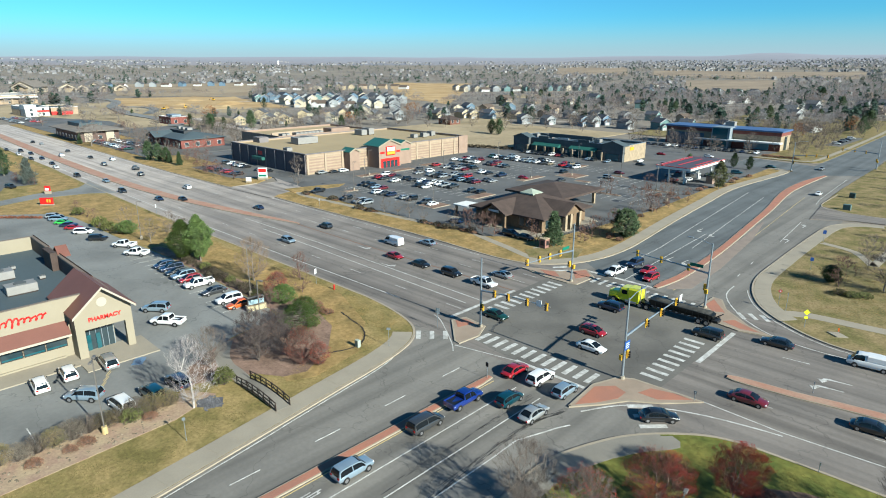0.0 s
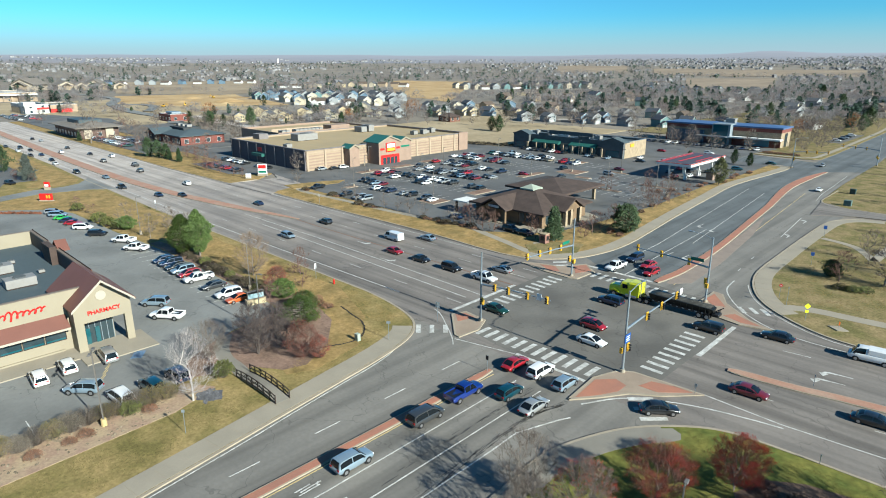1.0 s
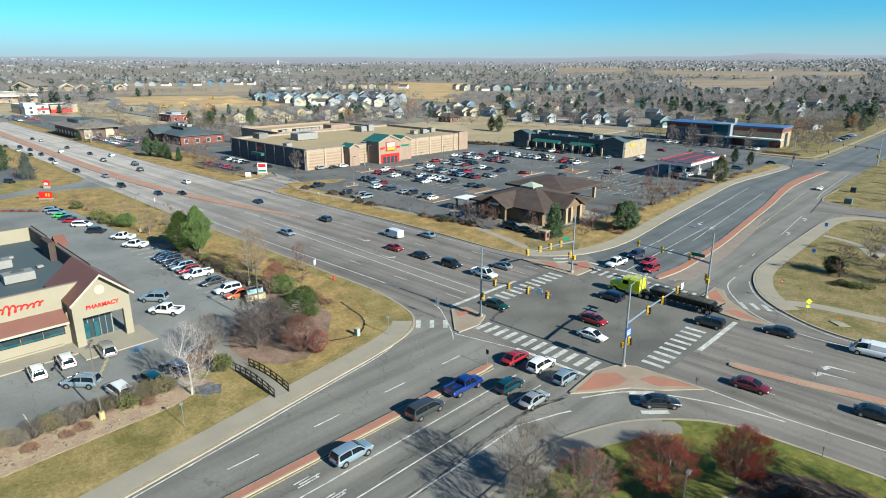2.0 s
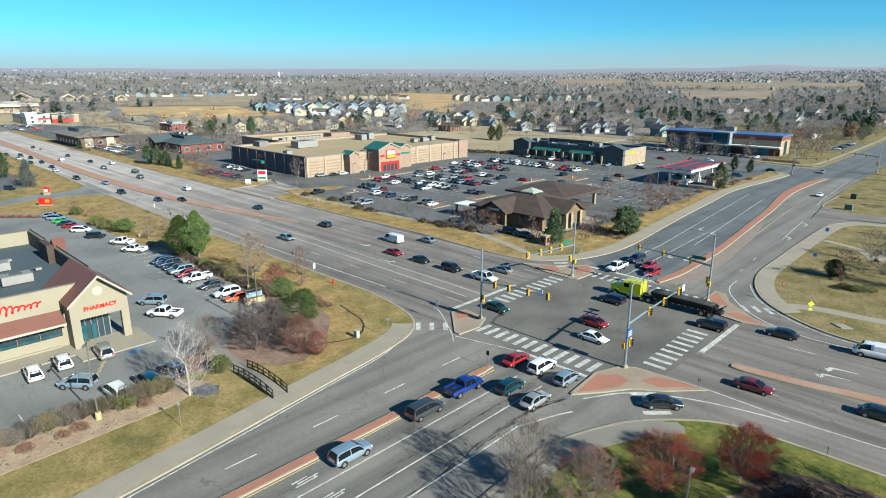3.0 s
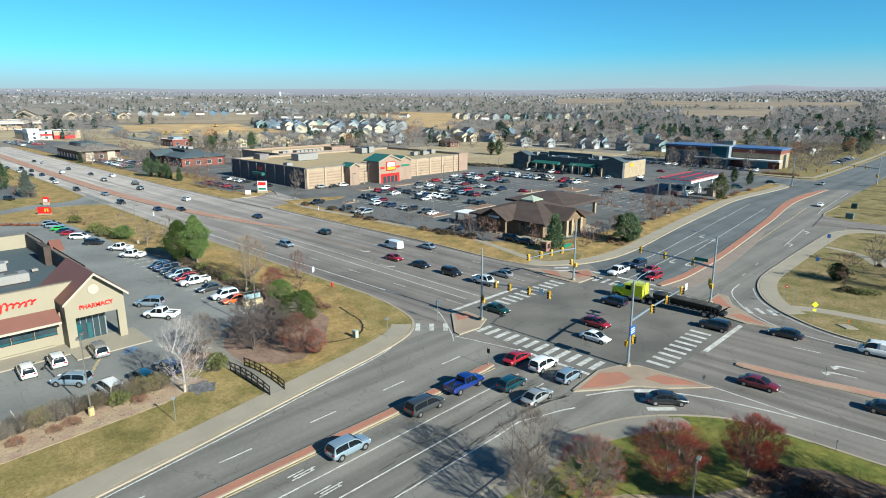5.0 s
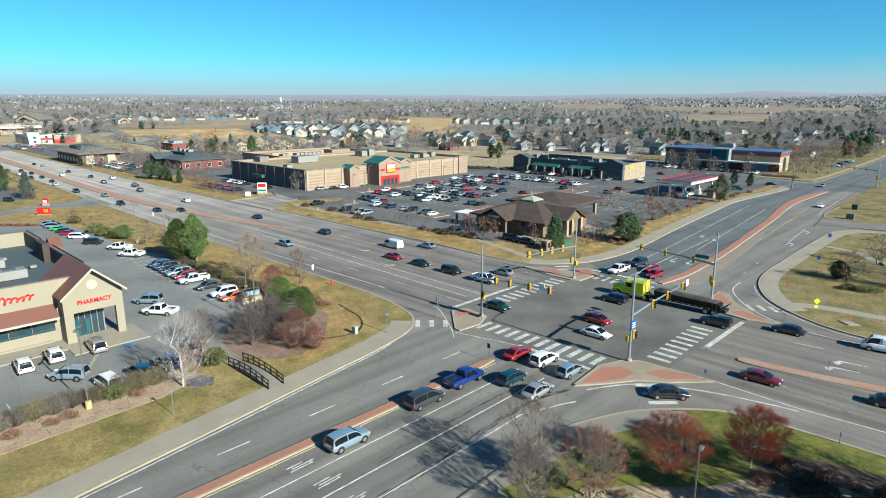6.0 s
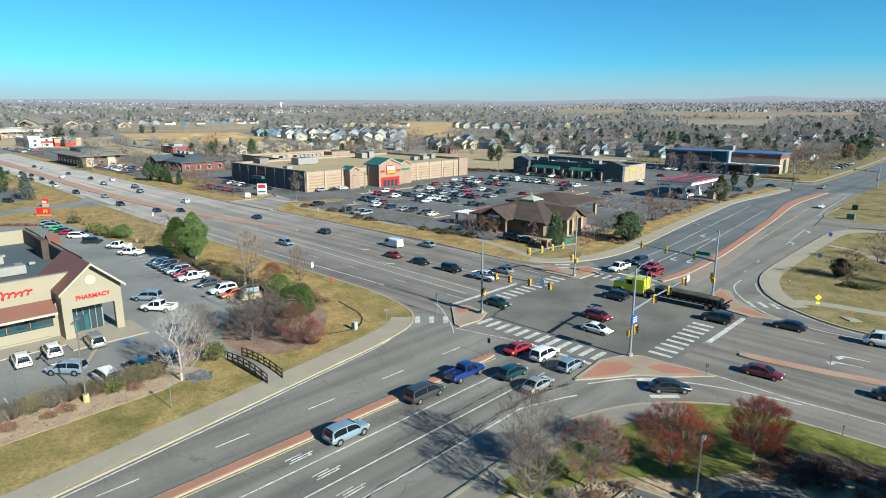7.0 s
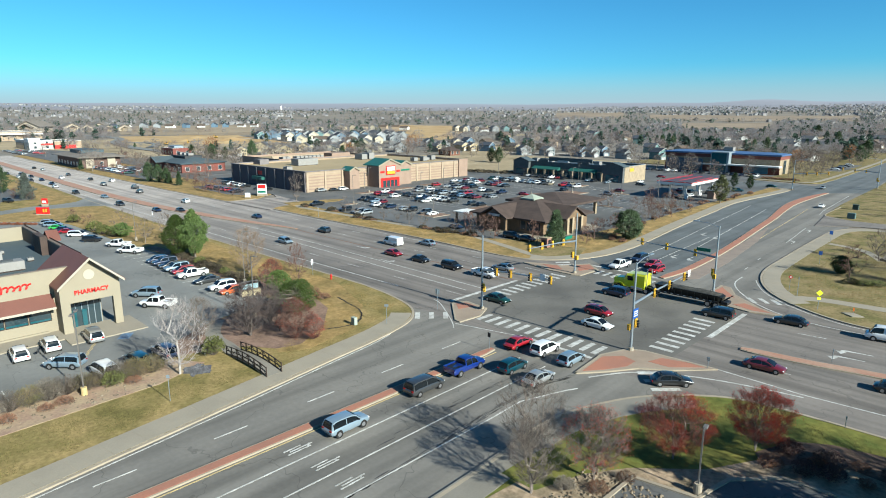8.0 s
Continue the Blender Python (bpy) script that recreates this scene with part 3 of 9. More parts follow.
def dashes(p, q, on, off, w=0.12):
    n = int(math.dist(p, q) // (on + off))
    d = ((q[0] - p[0]) / math.dist(p, q), (q[1] - p[1]) / math.dist(p, q))
    return [([(p[0] + d[0] * k * (on + off), p[1] + d[1] * k * (on + off)), (p[0] + d[0] * (k * (on + off) + on), p[1] + d[1] * (k * (on + off) + on))], w) for k in range(n)]


marking("lane_line", [([(-14.8, -2.4), (-62, -1.1), (-92, -1.2)], 0.18), ([(-17, -4.8), (-58, -3.7), (-80, -3.4)], 0.18), ([(-26, -10.4), (-60, -11.0), (-110, -11.2), (-300, -9.4)], 0.2),
                       ([(-32, 15.6), (-108, 15.6)], 0.12), ([(-180, 12.9), (-380, 14.6)], 0.12),
                       ([(20.9, -8.2), (29, -8.6), (36, -8.1), (60, -6), (120, 2)], 0.16)])
marking("lane_dash", dashes((-16, -7.0), (-330, -6.4 - 2.2), 3, 9) + dashes((-16, 9.0), (-330, 5.4), 3, 9) + dashes((-16, 12.6), (-330, 9.6), 3, 9)
        + dashes((24, -4.7), (120, 6), 3, 9) + dashes((24, 9.4), (120, 20), 3, 9))
marking("lane_line", [([(4.55, -20), (4.9, -100)], 0.13), ([(7.9, -20), (8.2, -100)], 0.13), ([(11.0, -32), (11.1, -100)], 0.13),
                       ([(11.0, -32), (10.9, -28.2), (12.6, -23.4), (13.2, -22.2)], 0.16), (smooth_line([(12.6, -19.2), (15.0, -15.2), (18.7, -12.5), (22.5, -10.8), (26.7, -9.7), (29.4, -9.2)], 4), 0.2), (smooth_line([(-17.2, -11.5), (-15.2, -12.2), (-11.0, -15.0), (-8.4, -16.9), (-7.0, -18.2)], 4), 0.14), ([(-8.0, -16.8), (0.3, -14.8)], 0.14)])
marking("lane_dash", dashes((-3.3, -21), (-2.4, -100), 3, 6) + dashes((8.6, 37.5), (6.6, 62), 1.9, 7.0))
marking("lane_line", [(smooth_line([(-12.6, -22.4), (-10.9, -25.4), (-9.9, -29.2), (-9.1, -34), (-7.8, -41.5), (-6.4, -49.4), (-2.4, -75)], 4), 0.12),
                       ([(-9, 44.5), (-11.6, 70.3), (-16, 116)], 0.13), ([(-4.2, 49), (-6.8, 75), (-10.6, 112)], 0.13), ([(-4.6, 22), (-6.6, 62)], 0.13), ([(-8.2, 22), (-9, 44.5)], 0.13),
                       ([(7.0, 66.5), (5.2, 88)], 0.14), ([(-0.6, 160), (1.4, 120), (2.4, 112)], 0.13),
                       (beside([p for p in CORNER_E if p[1] < 33 and p[0] < 48], 0.75), 0.16), (smooth_line([(10.0, 32), (10.6, 27), (13.4, 22), (18, 17.2), (24, 14.6), (34, 14.8), (60, 17.4)], 4), 0.18)])
marking("lane_line", [([(1.75, -20.6), (1.75, -100)], 0.12), ([(3.6, 23), (3.8, 40), (1.6, 68), (-2.4, 120)], 0.1)], YELLOW_LINE)
marking("lane_line", [([(-14.5, 4.7), (-31.7, 4.5), (-46, 4.3), (-70, 4.3), (-80, 4.5)], 0.3)], BROWN_LINE)


def crosswalk(stripes, label="ladder crosswalk of worn white bars"):
    ob = empty("crosswalk", label, "crosswalk", kind="structure")
    for x0, y0, x1, y1 in stripes:
        part("stripe", box(B(), x0, y0, 0.03, x1, y1, 0.043), LINE, ob)


def slanted(bars, w=0.62):
    ob = empty("crosswalk", "short crosswalk of white bars over the slip lane", "crosswalk", kind="structure")
    for p, q in bars:
        part("stripe", strip(B(), [p, q], w, 0.03, 0.043), LINE, ob)


crosswalk([(-7.3 + 1.51 * k, -13.7 + .02 * k, -6.65 + 1.51 * k, -10.9 + .02 * k) for k in range(12)])
crosswalk([(13.1 - .05 * k, -7.1 + 1.63 * k, 15.8 - .05 * k, -6.5 + 1.63 * k) for k in range(9)])
crosswalk([(-13.4, -5.6 + 1.58 * k, -10.7, -4.95 + 1.58 * k) for k in range(12)])
crosswalk([(-8.4 + 1.5 * k, 17.0, -7.8 + 1.5 * k, 19.8) for k in range(12)])
slanted([((15.6, -14.8), (17.6, -12.9)), ((17.0, -16.1), (19.0, -14.2)), ((18.4, -17.5), (20.4, -15.5))])
slanted([((-14.7, -17.0), (-12.8, -18.9)), ((-13.3, -15.8), (-11.5, -17.6)), ((-12.0, -14.5), (-10.2, -16.3))])
slanted([((-18.5, 20.8), (-16.8, 22.8)), ((-17.3, 19.2), (-15.6, 21.2)), ((-16.1, 17.7), (-14.4, 19.7))])
slanted([((14.6, 20.6), (16.2, 18.8)), ((16.0, 21.4), (17.6, 19.6)), ((17.4, 22.0), (19.0, 20.2))])
bm = B()
box(bm, 16.6, 0.6, 0.03, 17.2, 12.6, 0.042)
box(bm, 0.4, -14.9, 0.03, 10.2, -14.4, 0.042)
box(bm, -15.2, -10.4, 0.03, -14.6, 4.8, 0.042)
box(bm, -12.4, 21.6, 0.03, 0.6, 22.2, 0.042)
tagged(mesh_ob("stop_line", bm, LINE), "worn white stop lines", "road marking", kind="structure")


def arrow(x, y, turn, kindof="left"):
    """A painted turn arrow."""
    bm_ = B()
    strip(bm_, [(-1.8, 0, 0.1), (-0.4, 0, 0.2), (0.4, 0, 0.34)], 0.18, 0, 0.012)
    strip(bm_, smooth_line([(0.4, 0), (0.9, 0.1), (1.1, 0.5)], 4), 0.34, 0, 0.0121)
    prism(bm_, [(0.6, 0.4), (1.65, 0.4), (1.1, 1.3)], 0, 0.012)
    ob = mesh_ob("turn_arrow", bm_, LINE)
    ob.matrix_basis = pose(x, y, 0.031, 0, 0, turn)
    tagged(ob, "white turn arrow painted on the asphalt", "road marking", kind="structure")


for x, y, turn in ((29.9, 4.6, 188), (30.2, 7.0, 188), (-4.4, 38.7, 266), (-1.5, 38.9, 266), (8.0, 68, 90), (7.0, 84, 90), (-52, 3.0, 0), (-40, -1.0, 0), (-9, 64, 266), (-5.6, 62, 266)):
    arrow(x, y, turn)


def worn_bars(x, y, turn):
    """Remains of painted lane writing: three broken strokes along the lane."""
    bm_ = B()
    for k, (a_, b_) in enumerate(((-1.2, 0.9), (-0.9, 1.2), (-1.25, 0.3))):
        strip(bm_, [(a_, -.34 + .3 * k), (b_, -.3 + .3 * k)], 0.13, 0, 0.012)
    strip(bm_, [(.6, -.3), (1.0, .1)], .12, 0, .0121)
    ob = mesh_ob("lane_marking", bm_, LINE)
    ob.matrix_basis = pose(x, y, 0.031, 0, 0, turn)
    tagged(ob, "worn white strokes of lane writing", "road marking", kind="structure")


for x, y in ((3.2, -46.9), (6.5, -46.6), (9.7, -46.7)):
    worn_bars(x, y, 90)


# drips of oil along the turning lane
def oil_streak(line, count, seed):
    rg = random.Random(seed)
    pts = smooth_line(line, 8)
    bm_ = B()
    for _ in range(count):
        i = rg.randrange(len(pts) - 1)
        u = rg.random()
        x, y = (pts[i][k] + (pts[i + 1][k] - pts[i][k]) * u + rg.gauss(0, .16 if k == 0 else .3) for k in (0, 1))
        d = math.dist(pts[i], pts[i + 1])
        dx, dy = (pts[i + 1][0] - pts[i][0]) / d, (pts[i + 1][1] - pts[i][1]) / d
        ln = rg.uniform(.2, 1.1)
        strip(bm_, [(x - dx * ln, y - dy * ln, .02), (x, y, rg.uniform(.05, .16)), (x + dx * ln, y + dy * ln, .02)], .1, 0.0, .0355)
    tagged(mesh_ob("oil_stain", bm_, OIL), "dark oil drips worn into the asphalt", "stain", kind="stuff")


OIL = mat("oil_soaked_asphalt", (0.085, 0.08, 0.074), 0.6, 0, 0.3, 0.8, 6, 0.05)
oil_streak([(11.4, -20.4), (10.3, -24), (10.1, -28.8), (10.4, -34.9), (10.9, -41.4), (11.2, -50)], 110, 3)
oil_streak([(7.2, -20), (7.0, -30), (7.2, -42)], 30, 4)

# ---- parking lots, beds and paved sites ----
slab("parking_lot", [(-39.2, -100), (-20.4, -100), (-20.6, -56), (-22.2, -46.4), (-27.2, -43.0), (-31.0, -36.2), (-32.4, -28.4), (-36, -27.4), (-70, -27.2), (-84, -28.0), (-96, -29.0), (-122, -30.0), (-130, -33), (-136, -40), (-150, -60), (-150, -100)], 0, 0.165, PHARMLOT, "pharmacy parking lot of grey asphalt", "parking lot")
slab("parking_lot", [(-28, 36), (-26.4, 50), (-25.0, 74), (-26.4, 112), (-25.6, 150), (-26, 166), (-40, 168), (-40, 214), (-120, 214), (-124, 166), (-126, 139), (-196, 137), (-218, 122), (-218, 60), (-230, 36), (-137, 33), (-117, 30.4), (-104, 26.6), (-70, 26.0), (-40, 26.4)], 0, 0.165, LOT, "large supermarket parking lot of dark asphalt", "parking lot")
slab("parking_lot", [(-176, 23.4), (-147, 22.6), (-140.6, 26), (-139.4, 33.4), (-176, 35.0)], 0, 0.16, LOT, "narrow asphalt lot beside the driveway", "parking lot")
slab("meadow", [(-126.4, 139.4), (-124.4, 166), (-120.4, 214), (-120, 240), (-240, 240), (-236, 130), (-218.4, 122.4), (-196, 137.4)], -0.3, 0.156, FIELD, "dry grass meadow behind the supermarket", "lawn")
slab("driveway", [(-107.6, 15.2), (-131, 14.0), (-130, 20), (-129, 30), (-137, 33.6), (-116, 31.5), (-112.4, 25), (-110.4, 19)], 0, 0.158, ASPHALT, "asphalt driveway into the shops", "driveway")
slab("lot_verge", [(-116.2, 24.6), (-109.6, 23.6), (-107.6, 38.1), (-110.3, 42.4), (-113.4, 36)], 0, 0.25, DRYGRASS, "kerbed strip of dry grass at the lot entrance", "lawn")
slab("driveway", [(-146, -12), (-171, -12), (-163, -17), (-160.4, -22), (-161, -29), (-157, -38), (-150, -60), (-142, -60), (-150, -38.4), (-153.4, -30), (-151, -18)], 0, 0.16, PHARMLOT, "asphalt driveway off the main road", "driveway")
slab("parking_lot", [(-178, -24), (-240, -24), (-240, -60), (-166, -60), (-166, -37), (-178, -33)], 0, 0.156, LOT, "small asphalt lot beside the driveway", "parking lot")
slab("dry_verge", [(-84, -15.6), (-146, -15.2), (-150.4, -19), (-152.6, -30), (-149, -38.6), (-142, -60), (-136.4, -40), (-130.4, -32.6), (-122, -29.6), (-96, -28.6), (-84, -27.6)], 0, 0.152, DRYGRASS, "golden dry grass between lot and road", "lawn")
slab("dry_verge", [(-171, -14.6), (-420, -13), (-420, -40), (-178.4, -23.4), (-166, -30), (-162.4, -24), (-164.6, -17.4)], 0, 0.151, DRYGRASS, "golden dry grass beside the main road", "lawn")
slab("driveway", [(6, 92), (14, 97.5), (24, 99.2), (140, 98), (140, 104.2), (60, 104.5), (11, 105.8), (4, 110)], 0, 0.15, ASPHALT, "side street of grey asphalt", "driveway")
slab("planting_bed", [(-22.6, -46.2), (-20.9, -42.2), (-19.6, -39.2), (-16.4, -37.2), (-15.6, -34.6), (-18.6, -29.4), (-24.4, -24.6), (-33, -22.2), (-39, -22.6), (-46, -27.0), (-34, -27.2), (-31.8, -31), (-30.2, -38.4), (-26.6, -44.2)], 0, 0.176, MULCH, "mulched bed with shrubs and small trees", "planting bed")
slab("planting_bed", [(-20.4, -100), (-16.0, -100), (-15.4, -66), (-16.4, -50), (-18.4, -44.6), (-21.6, -46.6), (-20.8, -56)], 0, 0.172, HEDGEBED, "long mulched bed with hedge and straw litter", "planting bed")
slab("planting_bed", [(-70, -27), (-36, -27.2), (-40, -24.2), (-70, -24.0), (-82, -25.4), (-82, -27.4)], 0, 0.17, MULCH, "mulched strip along the parking lot", "planting bed")
slab("dry_slope", [(-31, -24), (-22, -33), (-20.2, -36.4), (-15.2, -37.6), (-13.8, -34.5), (-15.4, -27), (-22, -20.5), (-34, -16), (-70, -16.4), (-84, -17.4), (-84, -24.6), (-40, -23.0)], 0, 0.163, DRYGRASS, "golden dry grass slope by the road", "lawn")
slab("corner_lawn", [(17.0, -38.6), (17.2, -33.6), (21, -29.6), (27, -24.6), (30, -23.4), (27.6, -27.6), (23.4, -31.4), (21.4, -34.4), (20, -38.6)], 0, 0.172, GREENLAWN, "green lawn under the red-berried trees", "lawn")
slab("gravel_bed", [(18.6, -37.6), (21.6, -33.6), (22.6, -30.6), (25.1, -28.6), (27.3, -26.2), (29.3, -24.3), (32.5, -21.0), (37, -19.6), (60, -19.6), (60, -60), (17.9, -60), (17.9, -44)], 0, 0.165, ROCKS, "straw-coloured leaf litter under trees", "planting bed")
slab("parking_lot", [(23.4, -60), (24.1, -36), (24.2, -32.4), (28.6, -31.6), (28.9, -29.8), (29.3, -27.9), (32.0, -25.0), (36.0, -24.6), (60, -22), (60, -60)], 0, 0.18, LOT, "small parking lot of dark asphalt", "parking lot")
kerb([(23.4, -60), (24.1, -36), (24.2, -32.4), (28.6, -31.6), (28.9, -29.8), (29.3, -27.9), (32.0, -25.0), (36.0, -24.6), (60, -22)], z=0.3)
pavement([(17.0, -60), (16.7, -43), (16.4, -36), (16.2, -30.4), (17.5, -25.0), (19.6, -20.8), (21.5, -18.4)], 2.7, "worn grey concrete pavement at the slip lane", 0.168, GREYCONCRETE)
slab("planting_bed", [(29.4, -22.6), (30.9, -18.9), (33.4, -17.2), (36.8, -16.4), (60, -14.4), (60, -20.2), (37.6, -20.4), (35.4, -20.2), (32.5, -21.6), (30.6, -24.6)], 0, 0.178, DARKMULCH, "dark mulched bed under the trees", "planting bed")
slab("planting_bed", [(-28.4, 37), (-24.4, 30), (-19.8, 33), (-19.4, 52), (-22, 78), (-24.6, 112), (-26.6, 112), (-25.2, 74), (-26.6, 50)], 0, 0.17, DRYGRASS, "dry grass bank with shrubs along the cross road", "lawn")
slab("planting_bed", [(-27.6, 24.4), (-24.4, 30.4), (-19.4, 33), (-17.2, 27), (-20.8, 21.6), (-24, 21.0)], 0, 0.175, LAWN, "patchy green corner lawn", "lawn")
slab("rock_bed", [(-18.6, -46.6), (-17.2, -47.4), (-15.4, -45.4), (-17.2, -44.4)], 0, 0.18, mat("slate_rocks", (0.11, 0.11, 0.13), 0.9, 0, 0.4, 0.8, 8, 0.8), "grey slate rock bed", "planting bed")


def lot_island(x0, y0, x1, y1):
    ob = mesh_ob("lot_island", box(B(), x0, y0, 0.1, x1, y1, 0.3, 0.08), KERB)
    tagged(ob, "kerbed planting island in the parking lot", "planting bed", group="parking lot islands", kind="structure")
    part("soil", box(B(), x0 + 0.25, y0 + 0.25, 0.2, x1 - 0.25, y1 - 0.25, 0.325, 0.03), MULCH, ob)


# the first island is unseen, added under a shade-casting pine
for q in ((43.2, -30.2, 46.4, -26.6), (-72, 37, -66, 43.4), (-101, 34.6, -99, 39), (-70, 53, -66, 62), (-76, 84, -73, 96), (-72, 100, -64, 108), (-60, 112, -52, 114), (-119, 53, -115.6, 62), (-119, 68, -115.6, 77),
          (-78, 117, -75, 126), (-48, 84, -40, 86), (-62, 96, -57, 98.4), (-41, 98, -31, 100), (-121, 84, -117, 93)):
    lot_island(*q)

# painted parking stalls
bm = B()
for y0, x0, x1 in ((37.4, -104, -68), (53.0, -115, -70), (68.6, -115, -78), (84.2, -116, -78), (99.8, -122, -78), (115.4, -118, -64)):
    for side in (0, 5.2):
        x = x0
        while x < x1:
            box(bm, x, y0 + side + 0.1, 0.1, x + 0.11, y0 + side + 5.0, 0.172)
            x += 2.8
for y0, x0, x1 in ((78, -56, -30), (92, -56, -30), (104, -58, -46)):
    x = x0
    while x < x1:
        box(bm, x, y0, 0.1, x + 0.11, y0 + 9.6, 0.172)
        x += 2.8
for k in range(16):
    box(bm, -40 - 2.8 * k, -33.0, 0.1, -39.89 - 2.8 * k, -27.8, 0.172)
for k in range(7):
    box(bm, -25.6, -90 + 2.8 * k + 12, 0.1, -20.8, -89.89 + 2.8 * k + 12, 0.172)
tagged(mesh_ob("stall_line", bm, LINE), "white painted parking stall lines", "road marking", kind="structure")

BLUEPAINT = mat("blue_road_paint", (0.12, 0.24, 0.40), 0.7, 0, 0.3, 1.2, 5, 0.1, alt=(0.16, 0.2, 0.26))
tagged(mesh_ob("bay_marking", strip(B(), [(-33.6, -47.0), (-31.9, -48.2)], 1.3, 0.1, 0.1705), BLUEPAINT), "faded blue accessible bay marking", "road marking", kind="structure")
bm = B()
for k in range(5):
    strip(bm, [(-33.4 + 1.1 * k, -50.4 - .6 * k), (-31.6 + 1.1 * k, -51.8 - .6 * k)], 0.1, 0.1, 0.172)
tagged(mesh_ob("bay_marking", bm, YELLOW_LINE), "faded yellow hatching in the lot", "road marking", kind="structure")
pavement([(-18.7, -41.0), (-21.4, -40.7), (-24, -40.6), (-27, -39.6), (-30.4, -37.4)], 1.8, "curving concrete footpath to the lot", 0.185, GREYCONCRETE)
slab("kerb_ramp", [(19.8, -19.4), (20.6, -18.0), (21.6, -17.0), (22.6, -17.4), (23.0, -18.3), (22.4, -19.4), (21.0, -20.6)], 0, 0.172, GREYCONCRETE, "worn grey concrete kerb ramp", "pavement")
gully = smooth_line([(-27.6, -20.6), (-24.0, -21.4), (-21.0, -22.0), (-18.6, -23.4), (-17.0, -25.4), (-16.9, -27.6), (-17.6, -29.4), (-18.4, -31.4)], 5)
gully = [(x + .16 * noise.noise((x * 2.1, y * 2.1, 1)), y + .16 * noise.noise((x * 2.1, y * 2.1, 8)), .2 + .18 * abs(noise.noise((x * 1.3, y * 1.3, 3)))) for x, y in gully]
# flat dark strip laid along the line of the gully
tagged(mesh_ob("drainage_channel", strip(B(), gully, 0.16, 0.05, 0.182), mat("gully_dark", (0.03, 0.024, 0.018), 0.9, 0, 0.3, 1, 6, 0.4)), "dark narrow crooked gully in the lawn", "ditch", kind="structure")

slab("parking_lot", [(-284, 22.0), (-215, 21.6), (-211, 34), (-211, 66), (-262, 66), (-340, 84), (-340, 44), (-284, 44)], 0, 0.31, LOT, "asphalt lot round the roadside offices", "parking lot")
slab("parking_lot", [(-480, 24), (-330, 22), (-330, 60), (-400, 70), (-480, 46)], 0, 0.30, LOT, "asphalt lot before the white shop", "parking lot")
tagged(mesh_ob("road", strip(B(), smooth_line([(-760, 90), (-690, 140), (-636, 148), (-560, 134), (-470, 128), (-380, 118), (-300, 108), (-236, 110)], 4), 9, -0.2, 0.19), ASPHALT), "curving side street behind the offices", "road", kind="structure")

# ---- buildings ----
TRIM = mat("cream_trim", (0.41, 0.37, 0.295), 0.7, 0, 0.06, 0.5, 10, 0.05)
CREAM = mat("cream_stucco", (0.30, 0.262, 0.19), 0.85, 0, 0.06, 0.4, 12, 0.1)
TANBRICK = mat("tan_block", (0.36, 0.275, 0.19), 0.85, 0, 0.12, 0.5, 9, 0.2)
PINKBLOCK = mat("rose_block", (0.30, 0.212, 0.16), 0.85, 0, 0.12, 0.5, 9, 0.2)
ROOFTAN = mat("gravel_roof", (0.37, 0.285, 0.16), 0.95, 0, 0.12, 0.06, 2.0, 0.2)
ROOFGREY = mat("membrane_roof", (0.07, 0.095, 0.108), 0.8, 0, 0.12, 0.08, 2.0, 0.1)
ROOFBROWN = mat("brown_shingles", (0.074, 0.051, 0.042), 0.9, 0, 0.3, 0.5, 6.0, 0.4)
ROOFRED = mat("brown_metal_roof", (0.165, 0.07, 0.052), 0.6, 0, 0.1, 0.5, 8.0, 0.1)
REDBRICK = mat("red_brick", (0.205, 0.068, 0.054), 0.9, 0, 0.2, 0.5, 9, 0.3)
DARKBLOCK = mat("charcoal_block", (0.105, 0.115, 0.118), 0.85, 0, 0.2, 0.5, 9, 0.2)
GREENMETAL = mat("green_metal_roof", (0.04, 0.15, 0.125), 0.45, 0.2, 0.1, 0.5, 9, 0.0)
BLUEMETAL = mat("blue_metal_roof", (0.10, 0.17, 0.33), 0.45, 0.2, 0.1, 0.2, 9, 0.0)
WINDOW = glass_mat("window_glass", (0.03, 0.05, 0.06))
TEALGLASS = glass_mat("teal_window_glass", (0.02, 0.095, 0.115))
STONE = mat("buff_stone", (0.36, 0.285, 0.19), 0.9, 0, 0.25, 0.8, 3, 0.4)
UNIT = mat("rooftop_unit_metal", (0.29, 0.28, 0.265), 0.6, 0.2, 0.12, 1, 10, 0.0)


def walls(bm_, x0, y0, x1, y1, z0, z1, t=0.4):
    """Four walls round a rectangle, as one closed ring with a hollow middle."""
    o = [(x0, y0), (x1, y0), (x1, y1), (x0, y1)]
    i_ = [(x0 + t, y0 + t), (x1 - t, y0 + t), (x1 - t, y1 - t), (x0 + t, y1 - t)]
    ol, oh, il, ih = ([bm_.verts.new((*p, z)) for p in ring] for ring, z in ((o, z0), (o, z1), (i_, z0), (i_, z1)))
    for k in range(4):
        j = (k + 1) % 4
        bm_.faces.new((ol[k], ol[j], oh[j], oh[k]))
        bm_.faces.new((il[j], il[k], ih[k], ih[j]))
        bm_.faces.new((oh[k], oh[j], ih[j], ih[k]))
        bm_.faces.new((ol[j], ol[k], il[k], il[j]))
    return bm_


